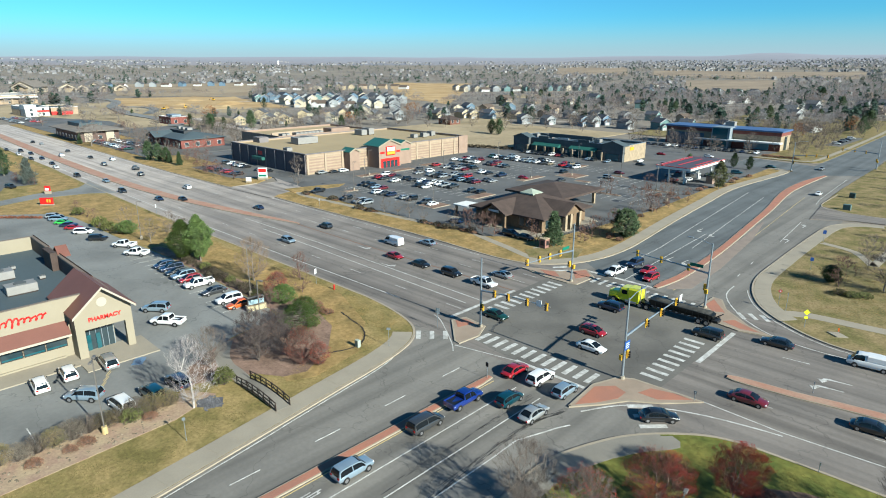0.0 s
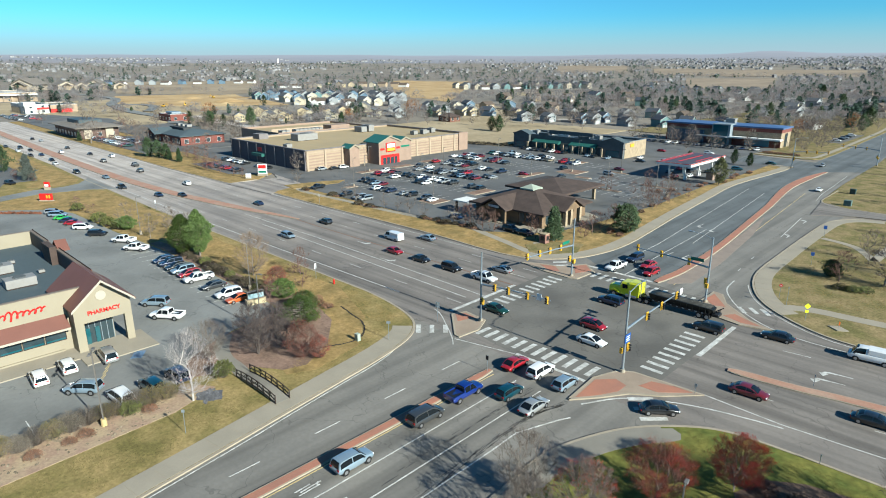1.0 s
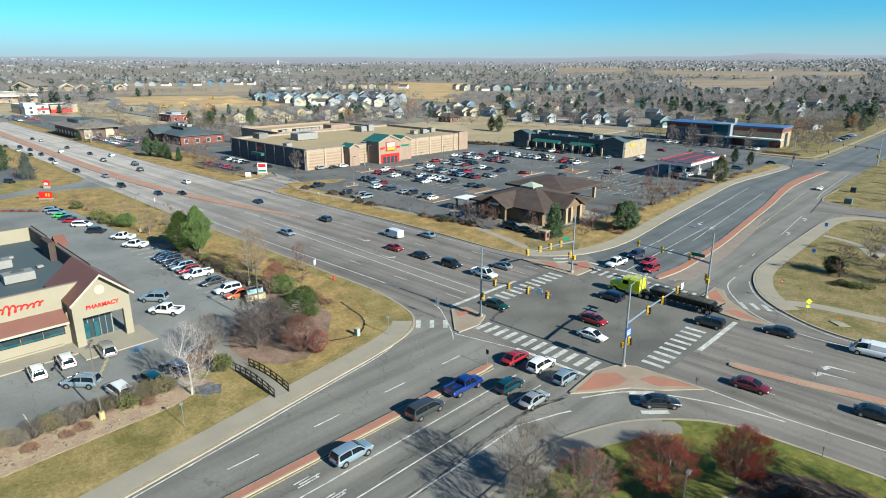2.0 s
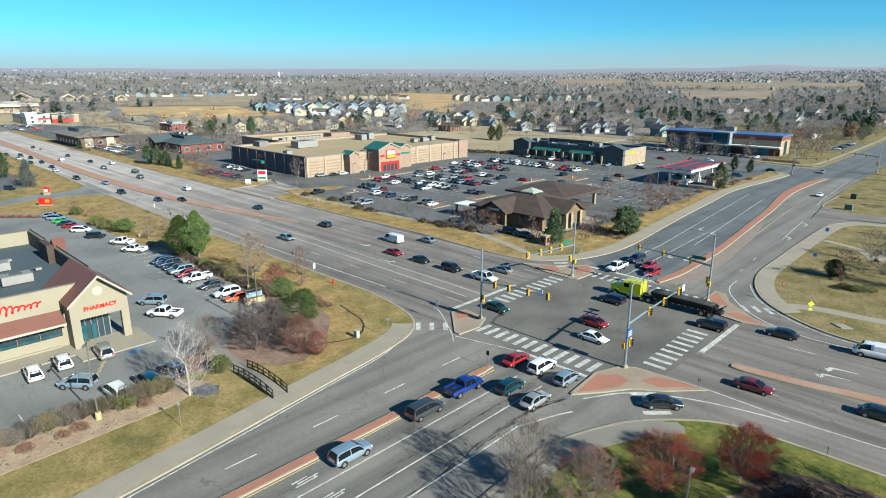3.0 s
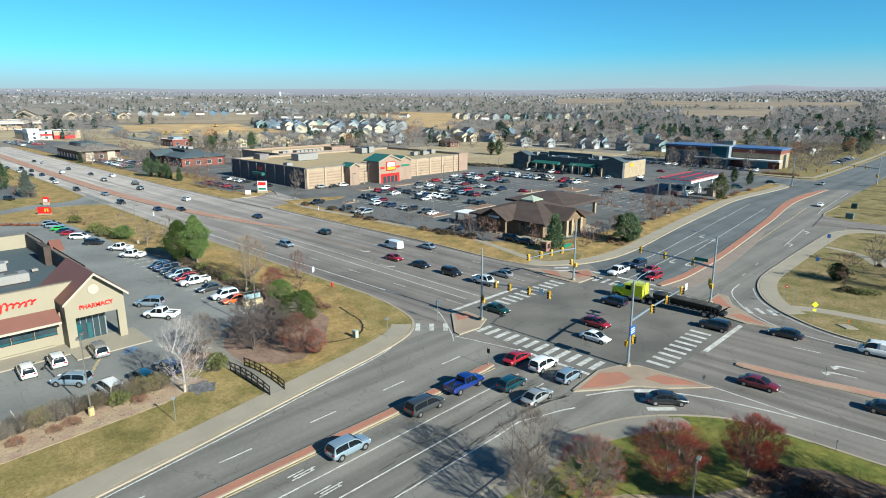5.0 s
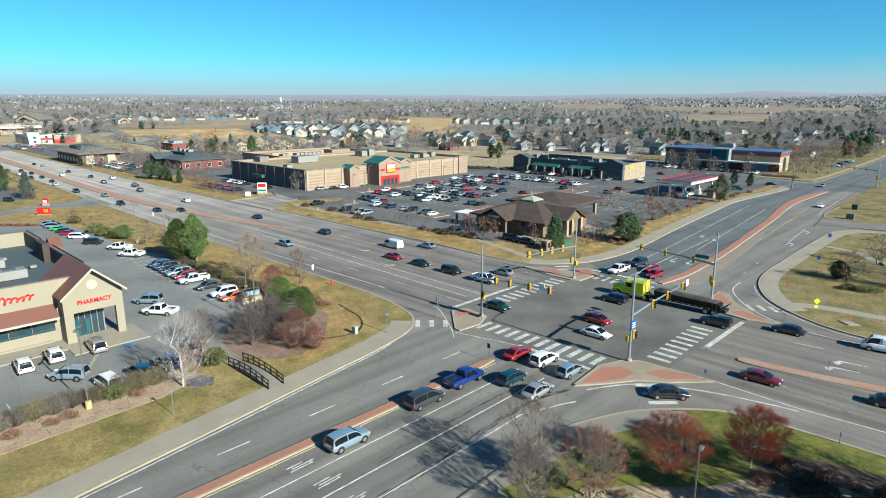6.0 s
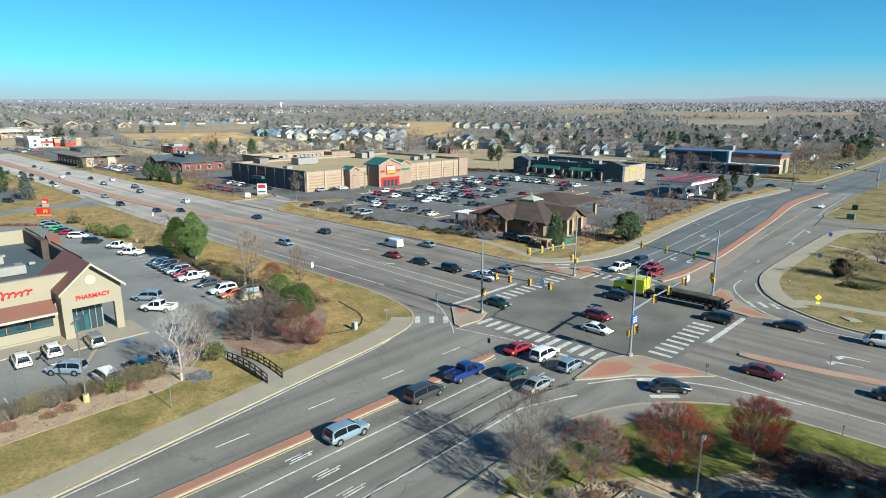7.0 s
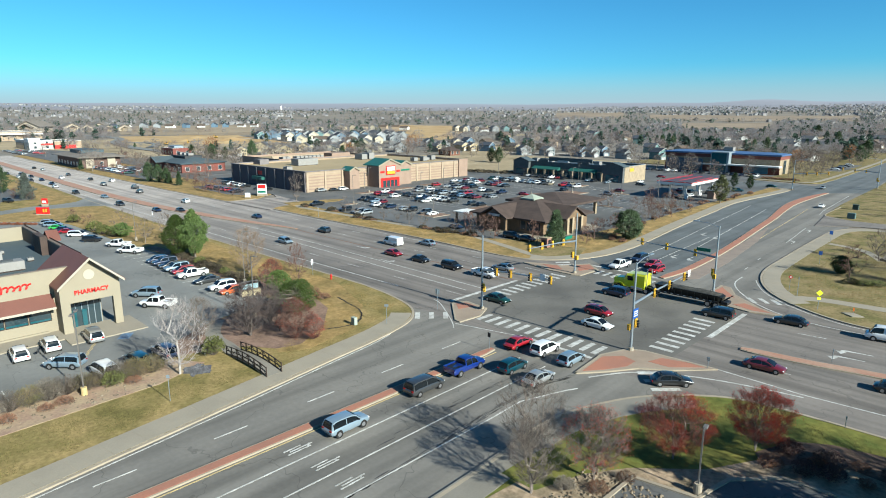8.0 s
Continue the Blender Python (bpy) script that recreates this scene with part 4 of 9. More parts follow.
def gable_roof(bm_, x0, y0, x1, y1, eave, ridge, along="x", over=0.4, t=0.18):
    """A thick two-sided roof whose ridge runs along x or y."""
    if along == "x":
        ym = (y0 + y1) / 2
        prof = [(y0 - over, eave), (ym, ridge), (y1 + over, eave), (y1 + over, eave - t), (ym, ridge - t), (y0 - over, eave - t)]
        ends = [[bm_.verts.new((x, p[0], p[1])) for p in prof] for x in (x0 - over, x1 + over)]
    else:
        xm = (x0 + x1) / 2
        prof = [(x0 - over, eave), (xm, ridge), (x1 + over, eave), (x1 + over, eave - t), (xm, ridge - t), (x0 - over, eave - t)]
        ends = [[bm_.verts.new((p[0], y, p[1])) for p in prof] for y in (y0 - over, y1 + over)]
    for i in range(6):
        j = (i + 1) % 6
        bm_.faces.new((ends[0][i], ends[0][j], ends[1][j], ends[1][i]))
    for e_ in ends:
        bm_.faces.new((e_[0], e_[1], e_[4], e_[5]))
        bm_.faces.new((e_[1], e_[2], e_[3], e_[4]))
    bmesh.ops.recalc_face_normals(bm_, faces=bm_.faces[:])
    return bm_


def gable_end(bm_, axis, at, a0, a1, eave, ridge, t=0.3):
    """The triangle of wall under a gable."""
    am = (a0 + a1) / 2
    pts = [(a0, eave), (a1, eave), (am, ridge)]
    f = (lambda d, p: (at + d, p[0], p[1])) if axis == "x" else (lambda d, p: (p[0], at + d, p[1]))
    lo, hi = [bm_.verts.new(f(0, p)) for p in pts], [bm_.verts.new(f(t, p)) for p in pts]
    bm_.faces.new(lo)
    bm_.faces.new(hi[::-1])
    for i in range(3):
        j = (i + 1) % 3
        bm_.faces.new((lo[i], lo[j], hi[j], hi[i]))
    bmesh.ops.recalc_face_normals(bm_, faces=bm_.faces[:])
    return bm_


def hip_roof(bm_, x0, y0, x1, y1, eave, ridge, over=0.6, t=0.25):
    x0, y0, x1, y1 = x0 - over, y0 - over, x1 + over, y1 + over
    w, d = x1 - x0, y1 - y0
    k = min(w, d) / 2
    r = [(x0 + k, y0 + d / 2), (x1 - k, y0 + d / 2)] if w > d else [(x0 + w / 2, y0 + k), (x0 + w / 2, y1 - k)]
    c = [bm_.verts.new(p) for p in ((x0, y0, eave), (x1, y0, eave), (x1, y1, eave), (x0, y1, eave))]
    b_ = [bm_.verts.new(p) for p in ((x0, y0, eave - t), (x1, y0, eave - t), (x1, y1, eave - t), (x0, y1, eave - t))]
    p, q = bm_.verts.new((*r[0], ridge)), bm_.verts.new((*r[1], ridge + 0.001))
    if w > d:
        fs = [(c[0], c[1], q, p), (c[1], c[2], q), (c[2], c[3], p, q), (c[3], c[0], p)]
    else:
        fs = [(c[0], c[1], p), (c[1], c[2], q, p), (c[2], c[3], q), (c[3], c[0], p, q)]
    for f in fs:
        bm_.faces.new(f)
    for i in range(4):
        j = (i + 1) % 4
        bm_.faces.new((b_[i], b_[j], c[j], c[i]))
    bm_.faces.new(b_[::-1])
    return bm_


def opening(thing, name, axis, at, a0, a1, z0, z1, face, material=None, frame_mat=None):
    """A window: a pane set in a frame that stands proud of the wall. face: +1 or -1, the side it looks to."""
    d0, d1 = sorted((at - 0.05 * face, at + 0.06 * face))
    p0, p1 = sorted((at - 0.05 * face, at + 0.025 * face))
    fr, pn = B(), B()
    f = 0.07
    def bx(bm_, lo, hi, u0, u1, w0, w1):
        box(bm_, *((lo, u0, w0, hi, u1, w1) if axis == "x" else (u0, lo, w0, u1, hi, w1)))
    bx(fr, d0, d1, a0, a1, z0, z0 + f)
    bx(fr, d0, d1, a0, a1, z1 - f, z1)
    bx(fr, d0, d1, a0, a0 + f, z0 + f, z1 - f)
    bx(fr, d0, d1, a1 - f, a1, z0 + f, z1 - f)
    bx(pn, p0, p1, a0 + f, a1 - f, z0 + f, z1 - f)
    w = part(name, fr, frame_mat or WHITE, thing)
    part("pane", pn, material or WINDOW, w)
    return w


def sign_text(thing, text, size, loc, turn, material, name="lettering"):
    cu = bpy.data.curves.new(name, "FONT")
    cu.body, cu.size, cu.extrude, cu.align_x, cu.align_y = text, size, 0.08, "CENTER", "CENTER"
    cu.offset = size * 0.02
    ob = new(name, cu)
    cu.materials.append(material)
    ob.parent = thing
    ob.matrix_basis = pose(*loc, 90, 0, turn)
    return ob


def rooftop_unit(x, y, z, w, d, h):
    ob = empty("rooftop_unit", "beige metal air-conditioning unit on a flat roof", "air conditioner", group="rooftop units")
    part("housing", box(B(), x, y, z + 0.15, x + w, y + d, z + h, 0.04), UNIT, ob)
    part("base", box(B(), x + 0.1, y + 0.1, z, x + w - 0.1, y + d - 0.1, z + 0.15), DARKSTEEL, ob)
    part("fan_guard", tube(B(), (x + w * 0.5, y + d * 0.5, z + h), (x + w * 0.5, y + d * 0.5, z + h + 0.12), min(w, d) * 0.35, seg=12), DARKBLOCK, ob)
    return ob


def pharmacy():
    t = empty("pharmacy", "cream stucco pharmacy with brown metal awnings and gabled entrance", "shop")
    X, Y0, Y1, XB = -40.2, -112, -47.7, -76
    part("wall", walls(B(), XB, Y0, X, Y1, 0, 7.9), CREAM, t)
    part("roof", box(B(), XB + 0.4, Y0 + 0.4, 5.3, X - 0.4, Y1 - 0.4, 5.7), ROOFGREY, t, "grey membrane flat roof")
    part("parapet_cap", walls(B(), XB - 0.08, Y0 - 0.08, X + 0.08, Y1 + 0.08, 7.9, 7.96, 0.5), mat("brown_parapet_cap", (0.2, 0.16, 0.125), 0.7, 0, 0.1, 0.5, 8, 0.0), t)
    # this inner face is turned from the sun; its shade is painted into the membrane
    part("parapet_lining", box(B(), XB + 0.45, Y1 - 0.5, 5.7, X - 0.45, Y1 - 0.41, 7.85), mat("shaded_parapet_membrane", (0.03, 0.038, 0.048), 0.7, 0, 0.2, 0.5, 5, 0.1), t, "membrane lining of the parapet with shade painted in")
    part("parapet_hood", box(B(), -64.4, Y1 - 1.4, 5.7, -60.2, Y1 - 0.5, 8.5), ROOFBROWN, t, "brown metal hood on the parapet")
    # sloping brown band on the side wall
    bm_ = B()
    for a_, b_ in ((XB, -66.5), (-63, -46)):
        v = [bm_.verts.new(p) for p in ((a_, Y1, 8.2), (b_, Y1, 8.2), (b_, Y1 + 1.3, 5.2), (a_, Y1 + 1.3, 5.2), (a_, Y1, 5.0), (b_, Y1, 5.0))]
        for f in ((0, 3, 2, 1), (3, 4, 5, 2), (0, 4, 3), (1, 2, 5), (0, 1, 5, 4)):
            bm_.faces.new([v[i] for i in f])
    part("side_awning", bm_, ROOFRED, t)
    bm_ = B()
    gable_roof(bm_, -63.6, -47.8, -60.6, Y1 + 1.2, 7.7, 9.0, "y", 0.15)
    part("dormer_roof", bm_, ROOFRED, t)
    # awning above the strip of windows
    bm_ = B()
    v = [bm_.verts.new(p) for y in (Y0, -52.9) for p in ((X, y, 5.0), (X + 1.5, y, 3.75), (X + 1.5, y, 3.4), (X, y, 3.4))]
    for f in ((0, 1, 5, 4), (1, 2, 6, 5), (2, 3, 7, 6), (3, 2, 1, 0), (4, 5, 6, 7), (0, 4, 7, 3)):
        bm_.faces.new([v[i] for i in f])
    part("awning", bm_, ROOFRED, t, "brown standing seam metal awning")
    part("awning_fascia", box(B(), X + 1.5, Y0, 3.4, X + 1.58, -52.9, 3.66), TRIM, t)
    y = -53.2
    while y > -90:
        opening(t, "window", "x", X + 0.02, y - 2.3, y, 1.7, 3.2, 1, WINDOW, DARKSTEEL)
        part("window_blind", box(B(), X - 0.02, y - 2.2, 1.8, X + 0.05, y - 0.1, 2.0), TEALGLASS, t, "teal poster strip behind the glass")
        y -= 2.36
    part("plinth", box(B(), X, Y0, 0, X + 0.25, -53.6, 0.5), CREAM, t)
    # entrance porch with its gable
    px0, px1, py0, py1 = X, -37.9, -52.6, -46.0
    bm_ = B()
    box(bm_, px1 - 0.6, py0, 0.15, px1, py0 + 1.0, 6.2)
    box(bm_, px1 - 0.6, py1 - 0.9, 0.15, px1, py1, 6.2)
    box(bm_, px1 - 0.6, py0 + 1.0, 3.9, px1, py1 - 0.9, 6.2)
    gable_end(bm_, "x", px1 - 0.6, py0, py1, 6.2, 8.9, 0.6)
    part("porch_front", bm_, CREAM, t)
    part("porch_side", box(B(), px0, py0, 0.15, px1 - 0.6, py0 + 0.5, 6.2), CREAM, t)
    part("porch_beam", box(B(), px0, py1 - 0.5, 4.1, px1 - 0.6, py1, 6.2), CREAM, t)
    part("porch_roof", gable_roof(B(), px0 - 7, py0, px1 + 0.6, py1, 6.1, 9.3, "x", 0.4, 0.2), ROOFRED, t, "brown metal gable roof")
    bm_ = B()
    ym = (py0 + py1) / 2
    for a_, b_ in ((py0 - 0.35, ym), (py1 + 0.35, ym)):
        v = [bm_.verts.new((x, y_, z_)) for x in (px1 + 1.0, px1 + 1.08) for y_, z_ in ((a_ - .05, 5.82), (b_, 9.03), (b_, 9.33), (a_ - .05, 6.12))]
        for f in ((0, 1, 2, 3), (7, 6, 5, 4), (0, 4, 5, 1), (1, 5, 6, 2), (2, 6, 7, 3), (3, 7, 4, 0)):
            bm_.faces.new([v[i] for i in f])
    bmesh.ops.recalc_face_normals(bm_, faces=bm_.faces[:])
    part("bargeboard", bm_, TRIM, t)
    part("medallion", tube(B(), (px1, ym, 7.1), (px1 + 0.08, ym, 7.1), 0.6, seg=24), TRIM, t)
    sign_text(t, "PHARMACY", 0.72, (px1 + 0.05, ym + 0.1, 5.1), 90, SIGNRED)
    part("door", box(B(), px0 + 0.05, py0 + 1.2, 0.2, px0 + 0.15, py1 - 1.8, 3.2), WINDOW, t)
    for k in range(2):
        part("sliding_door", box(B(), px0 + 0.24, py0 + 1.5 + 1.1 * k, 0.2, px0 + 0.3, py0 + 2.0 + 1.1 * k, 2.4), TEALGLASS, t, "teal glass sliding door leaf")
    bm_ = B()
    for k in range(6):
        box(bm_, px0 + 0.15, py0 + 1.2 + k * 0.7, 0.2, px0 + 0.22, py0 + 1.28 + k * 0.7, 3.2)
    part("door_frame", bm_, STEEL, t)
    part("canopy_ceiling", box(B(), px0, py0 + 0.5, 5.3, px1 - 0.6, py1 - 0.5, 5.5), CREAM, t)
    # brand script drawn as a plain looping stroke
    bm_ = B()
    loop_ = [(-54.9 - .62 * u - .17 * math.sin(6.283 * u) + .12 * math.cos(6.283 * u), 6.3 + .3 * math.cos(6.283 * u) * (1.0 + .9 * (4.6 < u < 6.4) - .25 * (2 < u < 3)) + .05 * math.sin(u * 2.2)) for u in [k / 14 for k in range(0, 127)]]
    for p, q in zip(loop_, loop_[1:]):
        tube(bm_, (X + .08, p[0], p[1]), (X + .08, q[0], q[1]), .1, seg=5)
    part("wall_sign", bm_, SIGNRED, t, "red script shop sign as plain strokes")
    bm_ = B()
    box(bm_, X, -112, 0.16, -36.4, -53, 0.3)
    box(bm_, X, -53, 0.16, -33.8, -44.6, 0.3)
    tagged(mesh_ob("pavement", bm_, CONCRETE), "concrete pavement in front of the pharmacy", "pavement", kind="structure")
    rooftop_unit(-54.4, -56.4, 5.7, 2.2, 3.6, 1.3)
    rooftop_unit(-62.5, -57.4, 5.7, 2.2, 3.6, 1.3)
    rooftop_unit(-58, -51.5, 5.7, 0.8, 0.8, 0.5)
    rooftop_unit(-66, -53.5, 5.7, 0.8, 0.8, 0.5)


pharmacy()


PALEBLOCK = mat("pale_block", (0.385, 0.30, 0.215), 0.85, 0, 0.12, 0.5, 9, 0.2)
DUSKBLOCK = mat("slate_joint_block", (0.20, 0.18, 0.18), 0.85, 0, 0.12, 0.5, 9, 0.2)


def supermarket():
    t = empty("supermarket", "long tan block supermarket with gabled entrance and flat roof", "shop")
    x0, x1, y0, y1, h = -183, -132.0, 43.0, 122.5, 6.9
    part("wall", walls(B(), x0, y0, x1, y1, 0, h, 0.5), TANBRICK, t)
    part("roof", box(B(), x0 + 0.5, y0 + 0.5, h - 1.0, x1 - 0.5, y1 - 0.5, h - 0.6), ROOFTAN, t, "pale gravel flat roof")
    part("cornice", walls(B(), x0 - 0.2, y0 - 0.2, x1 + 0.2, y1 + 0.2, h, h + 0.25, 0.8), DUSKBLOCK, t)
    for k in range(12):
        y = y0 + 0.5 + k * (y1 - y0 - 1) / 11
        part("pilaster", box(B(), x1, y - 0.35, 0, x1 + 0.35, y + 0.35, h - 0.1), PALEBLOCK, t)
    for k in range(9):
        x = x0 + 0.5 + k * (x1 - x0 - 1) / 8
        part("pilaster", box(B(), x - 0.25, y0 - 0.3, 0, x + 0.25, y0, h - 0.1), DUSKBLOCK, t)
    part("end_block", box(B(), x1, y1 - 5.2, 0, x1 + 0.5, y1 + 0.1, h + 0.5), PINKBLOCK, t, "rose block end bay")
    for z in (0.9, 1.9, 2.9, 3.9, 4.9, 5.9):
        part("string_course", box(B(), x1, y0, z, x1 + 0.13, y1, z + 0.42), PINKBLOCK if z < 5 else PALEBLOCK, t)
    # towers along the front
    for ya, yb, out, hh, hr in ((58.6, 62.8, 3.4, 6.6, 7.9), (69.0, 79.4, 6.6, 7.9, 10.1), (80.4, 86.4, 4.6, 7.4, 8.9)):
        bm_ = B()
        box(bm_, x1, ya, 0, x1 + out, yb, hh)
        gable_end(bm_, "x", x1 + out - 0.4, ya, yb, hh, hr - 0.2, 0.4)
        part("tower", bm_, PINKBLOCK, t)
        part("tower_roof", gable_roof(B(), x1 - 1.5, ya, x1 + out, yb, hh, hr, "x", 0.3, 0.25), GREENMETAL, t, "green metal gable roof")
        bm_ = B()
        ym = (ya + yb) / 2
        for a_ in (ya - 0.4, yb + 0.4):
            v = [bm_.verts.new((x, y_, z_)) for x in (x1 + out + 0.36, x1 + out + 0.45) for y_, z_ in ((a_, hh - 0.45), (ym, hr - 0.45), (ym, hr + 0.03), (a_, hh + 0.03))]
            for f in ((0, 1, 2, 3), (7, 6, 5, 4), (0, 4, 5, 1), (1, 5, 6, 2), (2, 6, 7, 3), (3, 7, 4, 0)):
                bm_.faces.new([v[i] for i in f])
        bmesh.ops.recalc_face_normals(bm_, faces=bm_.faces[:])
        part("bargeboard", bm_, CREAM, t)
    xf = x1 + 6.6
    part("entrance", box(B(), xf - 0.1, 69.8, 0.1, xf + 0.06, 78.6, 3.4), SIGNRED, t, "red recessed entrance front")
    part("entrance_door", box(B(), xf, 70.8, 0.15, xf + 0.1, 77.6, 2.5), WINDOW, t)
    for y_ in (72.4, 74.2, 76.0):
        part("door_pillar", box(B(), xf + 0.1, y_ - 0.12, 0.15, xf + 0.16, y_ + 0.12, 2.5), SIGNRED, t)
    part("wall_sign", box(B(), xf, 72.2, 4.4, xf + 0.25, 76.6, 7.6, 0.05), SIGNRED, t)
    part("sign_panel", box(B(), xf + 0.2, 72.6, 5.9, xf + 0.34, 76.2, 7.3), SIGNWHITE, t)
    part("sign_panel", box(B(), xf + 0.2, 72.6, 4.7, xf + 0.34, 76.2, 5.7), SIGNAL_YELLOW, t)
    for ya, yb in ((69.6, 71.6), (77.2, 78.9)):
        part("wall_sign", box(B(), xf, ya, 5.2, xf + 0.12, yb, 5.9), SIGNRED, t, "small red sign bar")
    part("wall_sign", box(B(), x1 + 4.6, 81.2, 5.2, x1 + 4.75, 85.4, 5.8), SIGNGREEN, t, "green sign bar")
    # sheet over the unlit side only; slate tone with the wall's shade painted in
    part("side_wall", box(B(), x0 - 0.05, y0 - 0.06, 0, x1 + 0.05, y0 - 0.003, h - 0.02), mat("shaded_slate_block", (0.10, 0.088, 0.10), 0.85, 0, 0.12, 0.5, 9, 0.2), t, "slate grey block side wall with shade painted in")
    part("wall_sign", box(B(), -163, y0 - 0.1, 4.2, -160, y0 - 0.02, 5.6), SIGNRED, t)
    part("side_awning", box(B(), -165, y0 - 1.6, 2.6, -158, y0 - 0.05, 3.6), GREENMETAL, t, "green metal side awning")
    part("rear_block", walls(B(), -214, 64, x0, 112, 0, h + 0.6, 0.5), PINKBLOCK, t)
    part("rear_roof", box(B(), -213.5, 64.5, h - 0.6, x0, 111.5, h - 0.2), ROOFTAN, t)
    part("roof_screen", box(B(), -190.6, 65, h - 0.6, -190.2, 98, h + 1.4), PALEBLOCK, t, "pale screen wall on the roof")
    part("roof_room", box(B(), -182.4, 52, h - 0.6, -177.4, 56, h + 1.4), DUSKBLOCK, t, "dark block room on the roof")
    part("roof_room", box(B(), -190, 91, h - 0.6, -184, 101, h + 1.8), PINKBLOCK, t, "brown block room on the roof")
    for ya, yb in ((66, 70), (72.6, 85)):
        y = ya
        while y < yb:
            rooftop_unit(-186.6, y, h - 0.6, 3.2, 1.7, 1.9)
            y += 2.0
    for q in ((-166, 59, 5, 9, 2.6), (-174, 96, 5, 3, 2.4), (-174, 100, 5, 3, 2.8), (-149, 41 + 4, 2.6, 2.2, 1.4), (-148, 105, 2.4, 2.2, 1.6), (-147, 109.6, 2.2, 2.2, 1.9), (-149, 113, 2.4, 2, 1.2), (-149, 116, 2.6, 2.4, 2.0)):
        rooftop_unit(q[0], q[1], h - 0.6, q[2], q[3], q[4])


supermarket()


def strip_mall():
    t = empty("strip_mall", "dark charcoal strip mall with green awnings and gabled ends", "shop")
    x0, x1, y0, y1, h = -122, -70.4, 143.5, 160, 6.2
    part("wall", walls(B(), x0, y0, x1, y1, 0, h, 0.5), DARKBLOCK, t)
    part("end_wall", box(B(), x1, y0 - 0.3, 0, x1 + 0.25, y1, h), STONE, t, "buff stone end wall")
    part("roof", box(B(), x0 + 0.5, y0 + 0.5, h - 1, x1 - 0.5, y1 - 0.5, h - 0.7), ROOFGREY, t)
    for a_, b_ in ((-122, -114), (-79, -70.2)):
        bm_ = B()
        box(bm_, a_, y0 - 1.6, 0, b_, y0, h + 0.1)
        gable_end(bm_, "y", y0 - 1.6, a_, b_, h + 0.1, h + 1.5, 0.4)
        part("end_tower", bm_, DARKBLOCK, t)
        part("tower_roof", gable_roof(B(), a_, y0 - 1.6, b_, y0 + 2.4, h + 0.1, h + 1.6, "y", 0.3, 0.25), ROOFGREY, t)
        opening(t, "window", "y", y0 - 1.62, a_ + 1.5, b_ - 1.5, 0.5, 3.0, -1, TEALGLASS, DARKSTEEL)
    for a_, b_ in ((-112, -99), (-94, -82)):
        bm_ = B()
        v = [bm_.verts.new(p) for x in (a_, b_) for p in ((x, y0, 4.5), (x, y0 - 2.2, 3.5), (x, y0 - 2.2, 3.15), (x, y0, 3.15))]
        for f in ((0, 1, 5, 4), (1, 2, 6, 5), (2, 3, 7, 6), (3, 2, 1, 0), (4, 5, 6, 7)):
            bm_.faces.new([v[i] for i in f])
        part("awning", bm_, GREENMETAL, t, "green metal awning")
    part("parapet", box(B(), -109, y0 + 6, h, -88, y0 + 6.5, h + 1.6), DARKBLOCK, t)
    x = -112
    while x < -82:
        opening(t, "shop_window", "y", y0 - 0.02, x, x + 3.2, 0.4, 2.9, -1, TEALGLASS, DARKSTEEL)
        x += 3.8
    for k in range(9):
        part("pier", box(B(), -114.4 + 4.4 * k, y0 - 2.6, 0, -113.7 + 4.4 * k, y0 - 2.0, 3.3), STONE, t, "buff stone pier")
    for k in range(3):
        part("parapet", box(B(), -110 + 9.6 * k, y0 - 0.15, h, -105 + 9.6 * k, y0 + 0.3, h + 0.9), STEEL if k == 1 else DARKBLOCK, t)
    part("wall_sign", box(B(), x1 + 0.25, 147, 4.2, x1 + 0.4, 150, 5.4), SIGNAL_YELLOW, t)
    part("cornice", walls(B(), x0 - 0.12, y0 - 0.12, x1 + 0.12, y1 + 0.12, h, h + 0.14, 0.4), STEEL, t, "pale metal cornice")
    part("fascia", box(B(), x0 + 8, y0 - 0.12, 3.3, x1 - 8.8, y0 - 0.01, 3.7), STONE, t)
    for k in range(6):
        rooftop_unit(-118 + 7.6 * k, 150, h - 0.7, 2.6, 2.2, 1.5)


strip_mall()


BANKSTONE = mat("brown_bank_stone", (0.20, 0.135, 0.08), 0.9, 0, 0.25, 0.8, 3, 0.4)


